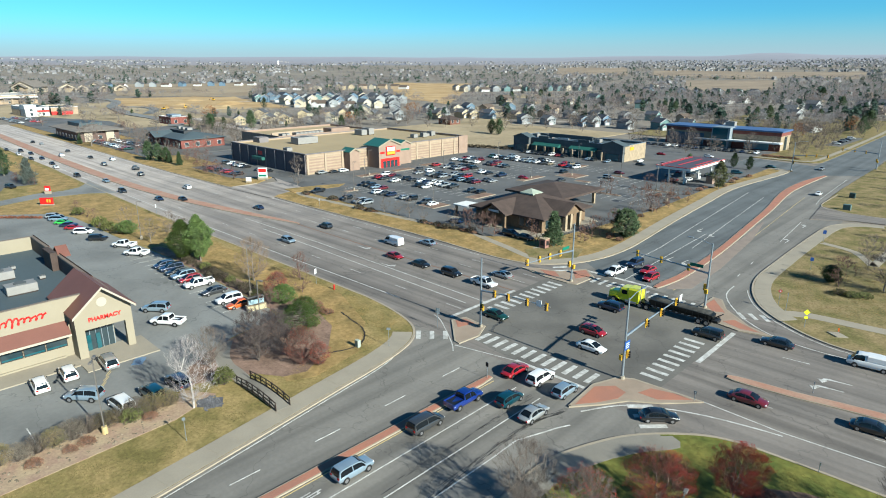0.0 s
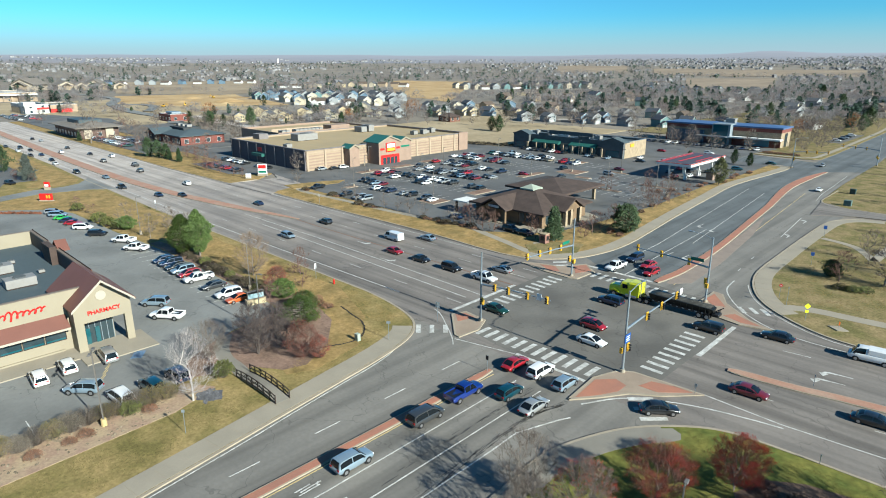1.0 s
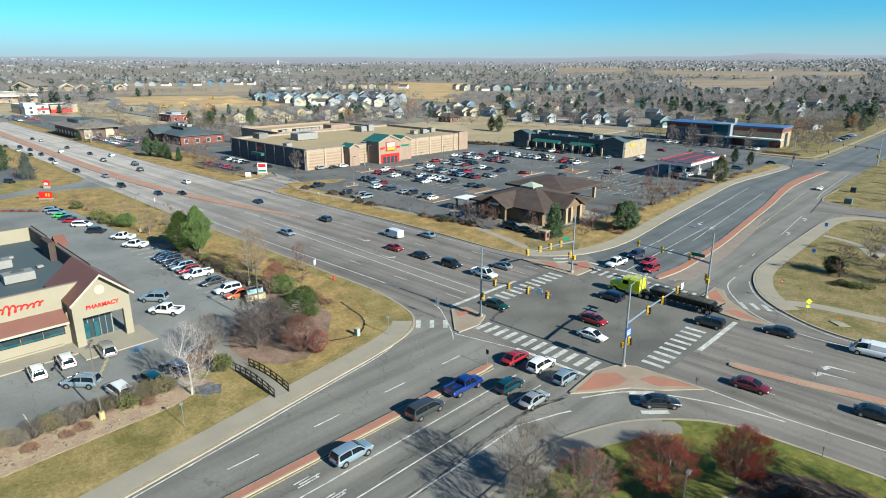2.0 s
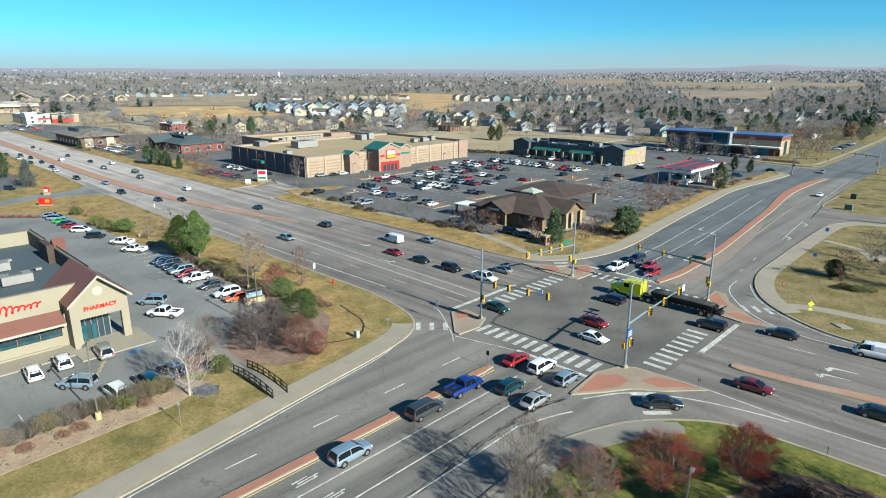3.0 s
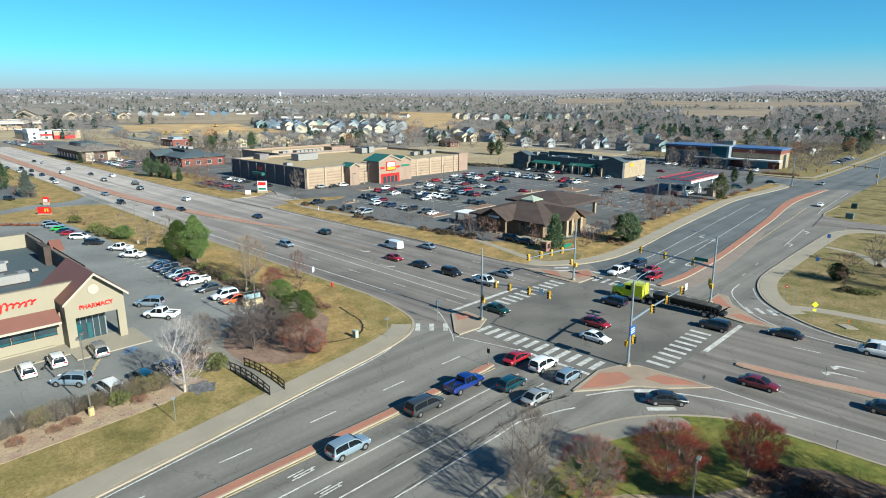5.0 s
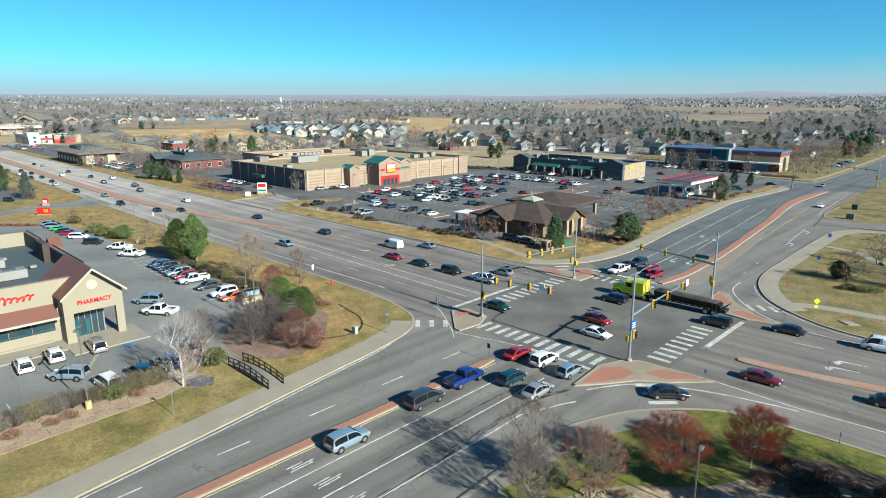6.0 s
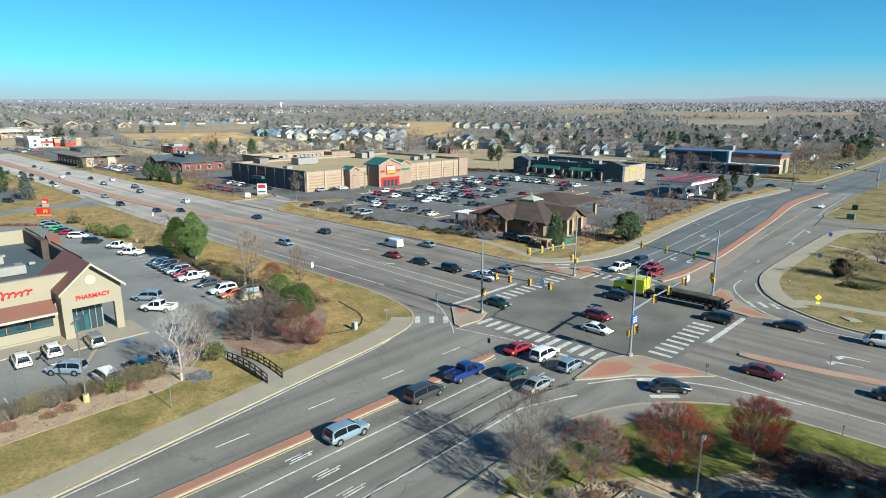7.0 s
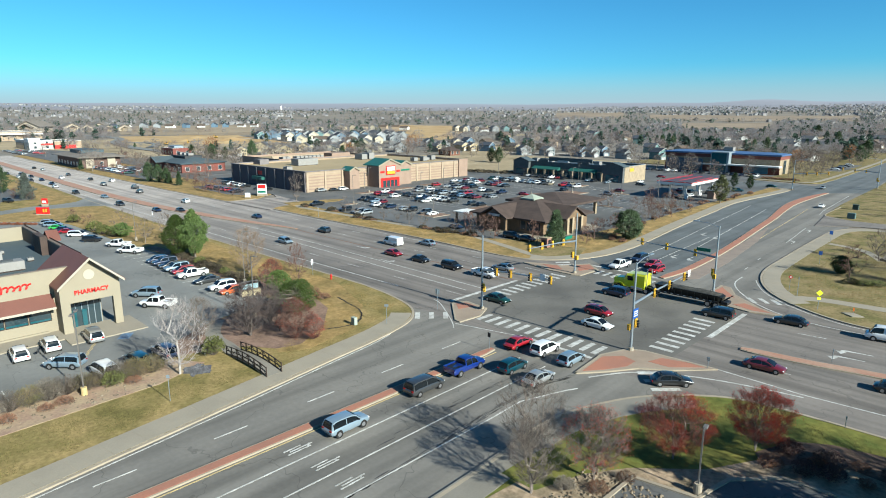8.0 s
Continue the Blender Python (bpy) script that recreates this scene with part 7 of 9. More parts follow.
part("sign_field", box(B(), -.11, -.06, 2.2, .11, -.052, 2.4), SIGNWHITE, ys)
post_sign(19.6, 25.9, -60, .3, .4, 2.6, STEEL, "thin steel sign post on the lawn")
post_sign(16.8, 49.9, 15, .55, .65, 1.8, SIGNBLUE, "small blue road sign")
post_sign(13.6, 71.8, 15, .6, .75, 1.9, SIGNBLUE, "small blue road sign")
post_sign(27.3, 21.7, 20, .16, .5, .6, mat("orange_marker", (0.75, 0.16, 0.02), 0.5, 0, 0.1, 2, 10, 0), "orange marker post on the utility slab")
post_sign(29.2, 2.0, 180, .12, .3, 1.2, STEEL, "thin steel post on the median")
post_sign(20.4, -8.9, 180, .3, .4, .9, STEEL, "short post on the traffic island")
post_sign(-12.0, -50.8, 60, .3, .3, 2.4, STEEL, "thin steel sign post on the lawn")
post_sign(-85.0, -15.2, -45, .6, .8, 1.9, SIGNWHITE, "white road sign on a steel post")
post_sign(-88.0, 17.6, -45, .6, .8, 1.9, SIGNWHITE, "white road sign on a steel post")
post_sign(-110.0, -14.9, -45, .6, .9, 1.9, SIGNWHITE, "white road sign on a steel post")
post_sign(33.5, -13.2, 180, .12, .3, .8, STEEL, "short marker post at the kerb")


def lamp_post(x, y, h, turn=0, two=False, base=True):
    t = empty("lamp_post", "slim parking lot lamp post on a pale concrete base", "street lamp", "parking lot lamps")
    part("pole", box(B(), -.05, -.05, .1, .05, .05, h), BRONZE, t)
    if base:
        part("base", tube(B(), (0, 0, .05), (0, 0, .9), .29, .27, 12), YELLOW_LINE if two else KERB, t)
    for s_ in ((1, -1) if two else (1,)):
        part("arm", box(B(), min(0, s_ * .6), -.04, h - .1, max(0, s_ * .6), .04, h), BRONZE, t)
        part("lamp_head", box(B(), min(s_ * .35, s_ * .95), -.15, h - .1, max(s_ * .35, s_ * .95), .15, h + .06, .03), BRONZE, t)
    t.matrix_basis = pose(x, y, .05, 0, 0, turn)


lamp_post(-19.0, -55.9, 8.2, 150, True)
lamp_post(-43.3, -26.6, 8.4, 60)
lamp_post(-28.3, -33.3, 8.2, 20)
lamp_post(28.3, -31.0, 4.9, 100)
lamp_post(-90, -26.0, 8.2, 60)
for q in ((-69, 40, 8.5), (-100, 38, 8.5), (-117, 57.6, 8.5), (-74.4, 90, 8.5), (-68, 104, 8.5), (-76.4, 121, 8.5), (-128, 64.4, 7), (-36, 99, 8), (-44, 85, 8), (-55, 113, 8), (-27.6, 88, 7.5), (-102, 44, 8.5), (-92, 57.6, 8.5), (-98, 73.6, 8.5), (-100, 104.6, 8.5)):
    lamp_post(*q, rnd.uniform(0, 90))


def footbridge():
    t = empty("footbridge", "small footbridge with dark brown steel railings", "footbridge")
    x0, x1, y0, y1 = -18.8, -10.4, -41.9, -40.2
    n = 7
    xs_ = [x0 + k * (x1 - x0) / n for k in range(n + 1)]
    bow = [.14 + .34 * (1 - ((x - (x0 + x1) / 2) / (x1 - x0) * 2) ** 2) for x in xs_]
    for k in range(n):
        bm_ = B()
        v = [bm_.verts.new((xs_[i], y, bow[i] + dz)) for i in (k, k + 1) for y in (y0, y1) for dz in (-.12, .04)]
        bmesh.ops.convex_hull(bm_, input=v)
        part("deck_panel", bm_, GREYCONCRETE, t)
    for y in (y0, y1):
        for z in (.12, .52, .98):
            bm_ = B()
            rings = [[bm_.verts.new((x, y + dy, b_ + z + dz)) for dy, dz in ((-.04, -.04), (.04, -.04), (.04, .04), (-.04, .04))] for x, b_ in zip(xs_, bow)]
            for a_, b_ in zip(rings, rings[1:]):
                for k in range(4):
                    bm_.faces.new((a_[k], a_[(k + 1) % 4], b_[(k + 1) % 4], b_[k]))
            bm_.faces.new(rings[0][::-1])
            bm_.faces.new(rings[-1])
            bmesh.ops.recalc_face_normals(bm_, faces=bm_.faces[:])
            part("rail", bm_, DARKSTEEL, t)
        for k in range(n + 1):
            part("post", box(B(), xs_[k] - .045, y - .045, bow[k] - .1, xs_[k] + .045, y + .045, bow[k] + 1.06), DARKSTEEL, t)
            if k < n:
                lo, hi = (k, k + 1) if k % 2 else (k + 1, k)
                part("brace", tube(B(), (xs_[lo], y, bow[lo] + .12), (xs_[hi], y, bow[hi] + .98), .03, seg=5), DARKSTEEL, t)


footbridge()


def utility_box(x, y, w, d, h, material, label):
    ob = mesh_ob("utility_box", box(B(), -w / 2, -d / 2, 0.1, w / 2, d / 2, h, .04), material)
    ob.matrix_basis = pose(x, y, .05)
    tagged(ob, label, "utility box")


utility_box(-16.5, -26.2, .7, .5, 1.1, mat("pale_green_box", (.35, .4, .34), .6, 0, .1, 1, 8, 0), "pale green utility box on the lawn")
utility_box(9.9, 109.6, 1.7, 1.2, 1.5, mat("green_box", (.10, .16, .15), .6, 0, .1, 1, 8, 0), "dark green utility cabinet")
utility_box(7.4, 127.6, 1.4, 1.1, 1.5, mat("green_box_b", (.04, .07, .06), .6, 0, .1, 1, 8, 0), "dark green utility cabinet")
slab("utility_slab", [(26.0, 21.6), (27.4, 20.6), (28.6, 21.4), (27.2, 22.4)], 0, .26, CONCRETE, "pale concrete utility slab in the lawn", "slab")


def hydrant(x, y):
    t = empty("fire_hydrant", "red fire hydrant on the dry grass verge", "fire hydrant")
    bm_ = B()
    tube(bm_, (0, 0, .1), (0, 0, .75), .14, .12, 12)
    part("barrel", bm_, SIGNRED, t)
    part("bonnet", tube(B(), (0, 0, .75), (0, 0, .95), .15, .06, 12), SIGNRED, t)
    for s_ in (1, -1):
        part("nozzle", tube(B(), (0, 0, .6), (s_ * .24, 0, .6), .07, seg=10), SIGNRED, t)
    t.matrix_basis = pose(x, y, .06)


hydrant(-36.2, -15.6)


def reader_board(x, y, turn):
    t = empty("reader_board", "low lot sign with pale blue panel on a cream masonry base", "sign")
    part("base", box(B(), -1.45, -.4, .05, 1.45, .4, .85, .04), mat("cream_masonry", (0.55, 0.47, 0.29), 0.9, 0, 0.15, 0.8, 9, 0.2), t)
    part("base_cap", box(B(), -1.52, -.47, .85, 1.52, .47, .95, .03), STONE, t)
    part("panel_frame", box(B(), -1.25, -.2, .95, 1.25, .2, 2.15, .04), BRONZE, t)
    for s_ in (-1, 1):
        part("panel", box(B(), -1.15, s_ * .215 - .015, 1.05, 1.15, s_ * .215 + .015, 1.75), mat("pale_blue_panel", (0.36, 0.50, 0.55), 0.35, 0, 0.1, 1, 8, 0), t)
        part("dark_panel", box(B(), -1.15, s_ * .215 - .015, 1.8, 1.15, s_ * .215 + .015, 2.08), BLACK, t)
    t.matrix_basis = pose(x, y, .12, 0, 0, turn)


reader_board(-37.5, -28.9, 82)


def monument(x, y):
    t = empty("entry_monument", "red brick entry monument with dark plaque", "monument")
    part("pier", box(B(), -.75, -.75, .1, .75, .75, 1.9, .05), mat("rose_brick", (0.31, 0.165, 0.13), 0.9, 0, 0.2, 0.5, 9, 0.3), t)
    part("cap", box(B(), -.85, -.85, 1.9, .85, .85, 2.1, .06), STONE, t)
    part("plaque", box(B(), .75, -.4, .7, .79, .4, 1.6), BLACK, t)
    part("plaque", box(B(), -.4, -.79, .7, .4, -.75, 1.6), BLACK, t)
    t.matrix_basis = pose(x, y, .08)


monument(-25.6, 28.2)


def sign_pylon(x, y, turn, w, h, z, face, label, panels=()):
    t = empty("shop_sign", label, "shop sign")
    part("base", box(B(), -w * .55, -.35, .1, w * .55, .35, z, .03), KERB, t)
    part("panel", box(B(), -w / 2, -.25, z, w / 2, .25, z + h, .04), face, t)
    for (a_, b_, c_, d_, m_) in panels:
        part("logo", box(B(), a_ * w, -.28, z + b_ * h, c_ * w, -.25, z + d_ * h), m_, t)
    t.matrix_basis = pose(x, y, .08, 0, 0, turn)


sign_pylon(-141.6, -30.6, 44, 3.3, 1.7, .4, SIGNRED, "low red roadside sign with yellow emblem", ((.05, .3, .18, .8, SIGNAL_YELLOW), (.25, .3, .38, .8, SIGNAL_YELLOW)))
sign_pylon(-158.4, -26.2, 44, 1.5, 1.5, .9, SIGNRED, "small red and white roadside sign", ((-.36, .15, .36, .6, SIGNWHITE),))
sign_pylon(-135.2, 28.6, 45, 2.9, 3.1, .8, SIGNWHITE, "white and red shop pylon sign", ((-.42, .55, .42, .9, SIGNRED), (-.42, .1, .42, .3, SIGNGREEN)))
sign_pylon(-133.8, 22.8, 45, 1.6, 1.2, .5, SIGNWHITE, "low white sign board")


# ---- plants ----
for key in PROTO:
    if key not in used_proto:
        for o in (*PROTO[key].children_recursive, PROTO[key]):
            bpy.data.objects.remove(o)


def sticks(segs, sides=3):
    """Tapered twigs (p0, p1, r0, r1) as one list of vertices and faces."""
    p0 = np.array([s[0] for s in segs], float)
    p1 = np.array([s[1] for s in segs], float)
    r0 = np.array([s[2] for s in segs], float)[:, None]
    r1 = np.array([s[3] for s in segs], float)[:, None]
    d = p1 - p0
    d /= np.linalg.norm(d, axis=1, keepdims=True) + 1e-9
    ref = np.where(np.abs(d[:, 2:3]) < 0.9, np.array([[0, 0, 1.0]]), np.array([[1.0, 0, 0]]))
    u = np.cross(d, ref)
    u /= np.linalg.norm(u, axis=1, keepdims=True) + 1e-9
    w = np.cross(d, u)
    V = []
    for p, r in ((p0, r0), (p1, r1)):
        for k in range(sides):
            q = 2 * math.pi * k / sides
            V.append(p + r * (math.cos(q) * u + math.sin(q) * w))
    n = len(segs)
    verts = np.stack(V, 1).reshape(-1, 3)
    faces = []
    for i in range(n):
        o = i * 2 * sides
        for k in range(sides):
            j = (k + 1) % sides
            faces.append((o + k, o + j, o + sides + j, o + sides + k))
    return verts.tolist(), faces


def slivers(segs, rg):
    """Finest twigs: one slim tapering blade each."""
    p0 = np.array([s[0] for s in segs], float)
    p1 = np.array([s[1] for s in segs], float)
    r = np.array([s[2] for s in segs], float)[:, None]
    d = p1 - p0
    d /= np.linalg.norm(d, axis=1, keepdims=True) + 1e-9
    u = np.cross(d, np.random.default_rng(rg.randrange(9999)).normal(size=d.shape))
    u /= np.linalg.norm(u, axis=1, keepdims=True) + 1e-9
    V = np.stack([p0 - u * r, p0 + u * r, p1], 1).reshape(-1, 3)
    return V.tolist(), [(3 * i, 3 * i + 1, 3 * i + 2) for i in range(len(segs))]


def crown_points(rg, n, height, width, low, top=1.0):
    """Random places inside an uneven egg-shaped crown."""
    lobes = [(rg.uniform(0, 6.28), rg.uniform(.1, .9), rg.uniform(.6, 1.2)) for _ in range(6)]
    pts = []
    while len(pts) < n:
        h, q = rg.random(), rg.uniform(0, 6.28)
        env = math.sqrt(max(0.0, 1 - (2 * h ** 1.15 - 1) ** 2)) * 1.04
        for a_, hh, k in lobes:
            env *= 1 + .22 * k * max(0, math.cos(q - a_)) * math.exp(-((h - hh) / .22) ** 2) - .05
        r = width / 2 * env * rg.random() ** .42
        pts.append((r * math.cos(q), r * math.sin(q), height * (low + (top - low) * h)))
    return pts


def branching(rg, height, width, low, n, stems, trunk, twigs, twig_len, sub, lean=.12):
    """Limbs that reach every crown point from its nearest neighbour below, then fine twigs. Returns limbs, thin limbs, twigs and twig tips."""
    nodes, parent = [], []
    for s_ in range(stems):
        q = 6.28 * s_ / stems + rg.uniform(-.4, .4)
        k = lean * (1 if stems > 1 else .25)
        steps = 5
        for i in range(steps + 1):
            z = height * (low + .22) * i / steps
            nodes.append((math.cos(q) * k * z + rg.gauss(0, .03), math.sin(q) * k * z + rg.gauss(0, .03), z))
            parent.append(len(nodes) - 2 if i else -1)
    pts = sorted(crown_points(rg, n, height * .97, width, low), key=lambda p: p[2] * 1.1 + math.hypot(p[0], p[1]) * .9)
    arr = np.zeros((len(nodes) + 3 * n + 8, 3))
    arr[:len(nodes)] = nodes
    m = len(nodes)
    for p in pts:
        d = arr[:m] - np.array(p)
        dist = np.linalg.norm(d, axis=1)
        dist += np.maximum(0, d[:, 2]) * 2.5 + np.maximum(0, np.hypot(arr[:m, 0], arr[:m, 1]) - math.hypot(p[0], p[1])) * 1.2
        dist[:stems * 2] += height
        dirs_ = arr[:m] - arr[np.maximum(np.array(parent[:m]), 0)]
        dn = np.linalg.norm(dirs_, axis=1) + 1e-6
        cosv = -(d * dirs_).sum(1) / (np.linalg.norm(d, axis=1) + 1e-6) / dn
        dist *= 1.75 - .75 * cosv
        j = int(np.argmin(dist))
        a_ = arr[j].copy()
        mid = a_ * .5 + np.array(p) * .5 + np.array([rg.gauss(0, .04), rg.gauss(0, .04), -.04 * np.linalg.norm(np.array(p) - a_)]) * 1.0
        arr[m] = mid
        parent.append(j)
        arr[m + 1] = p
        parent.append(m)
        m += 2
    load_ = np.ones(m)
    for i in range(m - 1, -1, -1):
        if parent[i] >= 0:
            load_[parent[i]] += load_[i]
    rad = trunk * (load_ / load_.max()) ** .5
    thick, thin, tips, fine = [], [], [], []
    for i in range(m):
        if parent[i] < 0:
            continue
        r0 = min(rad[parent[i]], rad[i] * 1.5)
        (thick if rad[i] > trunk * .3 else thin).append((tuple(arr[parent[i]]), tuple(arr[i]), r0, rad[i]))
    first = stems * 6
    for i in range(first + 1, m, 2):
        p = Vector(arr[i])
        out = Vector((p[0], p[1], max(.2, p[2] - height * low) * .9)).normalized()
        for _ in range(twigs):
            d = (out + Vector((rg.gauss(0, .42), rg.gauss(0, .42), rg.gauss(.12, .35)))).normalized()
            q = p + d * twig_len * rg.uniform(.5, 1.3)
            fine.append((tuple(p), tuple(q), 1.0))
            tips.append(tuple(q))
            for _ in range(sub):
                s_ = p.lerp(q, rg.uniform(.25, .95))
                e_ = s_ + (d + Vector((rg.gauss(0, .55), rg.gauss(0, .55), rg.gauss(.1, .5)))).normalized() * twig_len * rg.uniform(.25, .7)
                fine.append((tuple(s_), tuple(e_), .75))
                tips.append(tuple(e_))
    return thick, thin, fine, tips


def leaf_cards(rg, spots, size, per, spread, slim=.5):
    verts, faces = [], []
    for p in spots:
        for _ in range(per):
            c = Vector(p) + Vector((rg.gauss(0, spread), rg.gauss(0, spread), rg.gauss(0, spread)))
            a_ = Vector((rg.gauss(0, 1), rg.gauss(0, 1), rg.gauss(0, 1))).normalized()
            b_ = a_.orthogonal().normalized()
            s_ = size * rg.uniform(.6, 1.4)
            o = len(verts)
            verts += [tuple(c - a_ * s_), tuple(c + b_ * s_ * slim), tuple(c + a_ * s_), tuple(c - b_ * s_ * slim)]
            faces.append((o, o + 1, o + 2, o + 3))
    return verts, faces


def bare_tree(seed, height, width, bark, twig, n=330, twigs=6, leaf=None, leaf_size=.06, per=1, share=1.0, twig_r=.009, low=.2, stems=1, trunk=.15, twig_len=.55, sub=4):
    rg = random.Random(seed)
    thick, thin, fine, tips = branching(rg, height, width, low, n, stems, trunk, twigs, twig_len, sub)
    thin = [(a_, b_, max(r0, twig_r * .9), max(r1, twig_r * .7)) for a_, b_, r0, r1 in thin]
    t = new("tree")
    v, fc = sticks(thick, 6)
    data_ob("trunk", v, fc, bark, t)
    v, fc = sticks(thin, 3)
    v2, f2 = slivers([(a_, b_, k * twig_r) for a_, b_, k in fine], rg)
    data_ob("crown", v + v2, fc + [tuple(i + len(v) for i in f) for f in f2], twig, t)
    if leaf:
        c_ = Vector((0, 0, height * .6))
        keep = []
        for p in tips:
            d = Vector(p) - c_
            out_ = math.hypot(d.x, d.y) / (width / 2) + abs(d.z) / (height * .45) * .5
            if rg.random() < share * max(0, min(1, (out_ - .45) * 1.6)) * (1.0 if noise.noise(Vector(p) * .5) > -.12 else .1):
                keep.append(p)
        v, fc = leaf_cards(rg, keep, leaf_size, per, .11)
        data_ob("foliage", v, fc, leaf, t)
    return t


def conifer(seed, height, width, needle, trunk_r=.2, shape="pine", clumps=700, card=.28, per=8):
    rg = random.Random(seed)
    t = new("tree")
    bm_ = B()
    tube(bm_, (0, 0, 0), (0, 0, height * .9), trunk_r, .03, 8)
    spots, segs = [], []
    lobes = [(rg.uniform(0, 6.28), rg.uniform(.1, .98), rg.uniform(.6, 1.2)) for _ in range(26)]
    for _ in range(clumps):
        h = rg.random() ** .9
        ang = rg.uniform(0, 6.28)
        if shape == "spruce":
            env = (1 - h) ** .85 * (.82 + .18 * math.sin(h * 42))
        elif shape == "round":
            env = math.sqrt(max(0, 1 - (2 * h - 1) ** 2)) ** .8
        else:
            env = min(1, (h + .14) * 2.2) * max(0.03, 1 - h ** 1.7) ** .8
        for a_, hh, k in lobes:
            dd = math.cos(ang - a_)
            env *= 1 + .42 * k * max(0, dd) ** 6 * math.exp(-((h - hh) / .075) ** 2) - .012
        r = width / 2 * env * math.sqrt(rg.uniform(.35, 1))
        z = height * ((.07 if shape != "pine" else .1) + .9 * h) + (.22 * r if shape == "pine" else 0)
        spots.append((r * math.cos(ang), r * math.sin(ang), z))
        if rg.random() < .15:
            segs.append(((0, 0, max(.3, z - r * .3)), spots[-1], .05, .015))
    v, fc = sticks(segs, 3)
    me_trunk = mesh_ob("trunk", bm_, BARK, t)
    data_ob("branch", v, fc, BARK, t)
    v, fc = leaf_cards(rg, spots, card, per, card * .8, .2)
    data_ob("crown", v, fc, needle, t)
    return t


def shrub(seed, w, h, material, n=240, card=.1, slim=.5):
    rg = random.Random(seed)
    t = new("shrub")
    spots, segs = [], []
    for _ in range(n):
        q, u = rg.uniform(0, 6.28), math.sqrt(rg.random())
        k = rg.uniform(.5, 1)
        p = (w / 2 * u * math.cos(q), w / 2 * u * math.sin(q), h * k * math.sqrt(max(.1, 1 - u * u * .8)))
        spots.append(p)
        if rg.random() < .25:
            segs.append(((p[0] * .15, p[1] * .15, .0), p, .015, .007))
    v, fc = sticks(segs, 3)
    data_ob("stem", v, fc, TWIG, t)
    v, fc = leaf_cards(rg, spots, card * 1.1, 4, card * .9, slim)
    data_ob("foliage", v, fc, material, t)
    return t


class Kind:
    """A plant prototype: the first call uses it, later calls copy it."""
    def __init__(self, ob, label, category, group):
        self.ob, self.free, self.tags = ob, True, (label, category, group)

    def at(self, x, y, size=1.0, z=.1, label="", wide=None):
        if self.free:
            self.base = self.ob.scale.copy()
            ob, self.free = self.ob, False
            ob.matrix_basis = pose(x, y, z, 0, 0, rnd.uniform(0, 360))
        else:
            ob = copy_thing(self.ob, pose(x, y, z, 0, 0, rnd.uniform(0, 360)))
        ob.scale = (wide or size, wide or size, size)
        tagged(ob, label or self.tags[0], self.tags[1], self.tags[2])
        return ob


grey_a = Kind(bare_tree(1, 8, 7.2, BARK, TWIG, 400, 9, twig_len=.75, sub=3), "bare grey deciduous tree in winter", "tree", "bare trees")
grey_b = Kind(bare_tree(2, 8, 6.6, BARK, TWIG, 420, 7, stems=3, trunk=.15, low=.16, twig_len=.85, sub=3, twig_r=.0095), "bare multi-stemmed tree in winter", "tree", "bare trees")
red_a = Kind(bare_tree(3, 6, 7.0, BARK, TWIG_RED, 400, 9, REDLEAF, .034, 6, .85, stems=4, trunk=.085, low=.2, twig_len=.62, twig_r=.01), "small tree with red berries and sparse leaves", "tree", "red-berried trees")
red_b = Kind(bare_tree(4, 6, 6.4, BARK, TWIG, 400, 9, REDLEAF, .03, 4, .2, stems=4, trunk=.085, low=.24, twig_len=.62, twig_r=.012), "small tree with reddish twigs and few berries", "tree", "red-berried trees")
maroon_a = Kind(bare_tree(9, 6, 5.4, BARK_RED, TWIG_RED, 380, 9, mat("russet_leaves", (0.33, 0.075, 0.045), 0.8, 0, 0.4, 0.6, 9, 0.0, obj=True, island=True), .05, 2, .5, stems=4, trunk=.07, low=.06, twig_len=.6, twig_r=.009), "small russet tree in the mulched bed", "tree", "red-berried trees")
pale_a = Kind(bare_tree(5, 8, 5.4, BARK_WHITE, TWIG_PALE, 240, 5, trunk=.115, low=.14, twig_r=.0105, twig_len=.85, sub=2), "pale-barked bare tree beside the hedge", "tree", "bare trees")
grey_d = Kind(bare_tree(42, 8, 6.8, mat("dark_bark", (0.13, 0.105, 0.09), 0.9, 0, 0.3, 2, 14, 0.3, obj=True), mat("dark_twigs", (0.125, 0.098, 0.09), .9, 0, .35, 2, 14, 0, obj=True, island=True), 420, 8, stems=3, trunk=.15, low=.14, twig_len=.8, sub=3, twig_r=.0105), "dark-twigged bare tree in the mulched bed", "tree", "bare trees")
tan_a = Kind(bare_tree(41, 8, 6.4, BARK, mat("tan_twigs", (0.28, 0.205, 0.15), .9, 0, .3, 2, 14, 0, obj=True, island=True), 230, 8, stems=3, trunk=.13, low=.08, twig_r=.014, twig_len=.85, sub=3), "broad bare tree with tan twigs by the verge", "tree", "bare trees")
shade_a = Kind(bare_tree(31, 12, 9.5, BARK, TWIG, 260, 6, trunk=.36, twig_len=1.0, sub=2, twig_r=.016), "large bare shade tree by the small lot", "tree", "bare trees")
grey_m = Kind(bare_tree(8, 8, 7.0, BARK, TWIG, 84, 6, twig_r=.029, twig_len=1.0, sub=2), "bare grey deciduous tree in winter", "tree", "bare trees")
small_a = Kind(bare_tree(6, 5, 3.8, BARK, TWIG, 55, 6, trunk=.07, twig_r=.016, low=.22, twig_len=.6, sub=3), "small bare winter tree with thin twigs", "tree", "small bare trees")
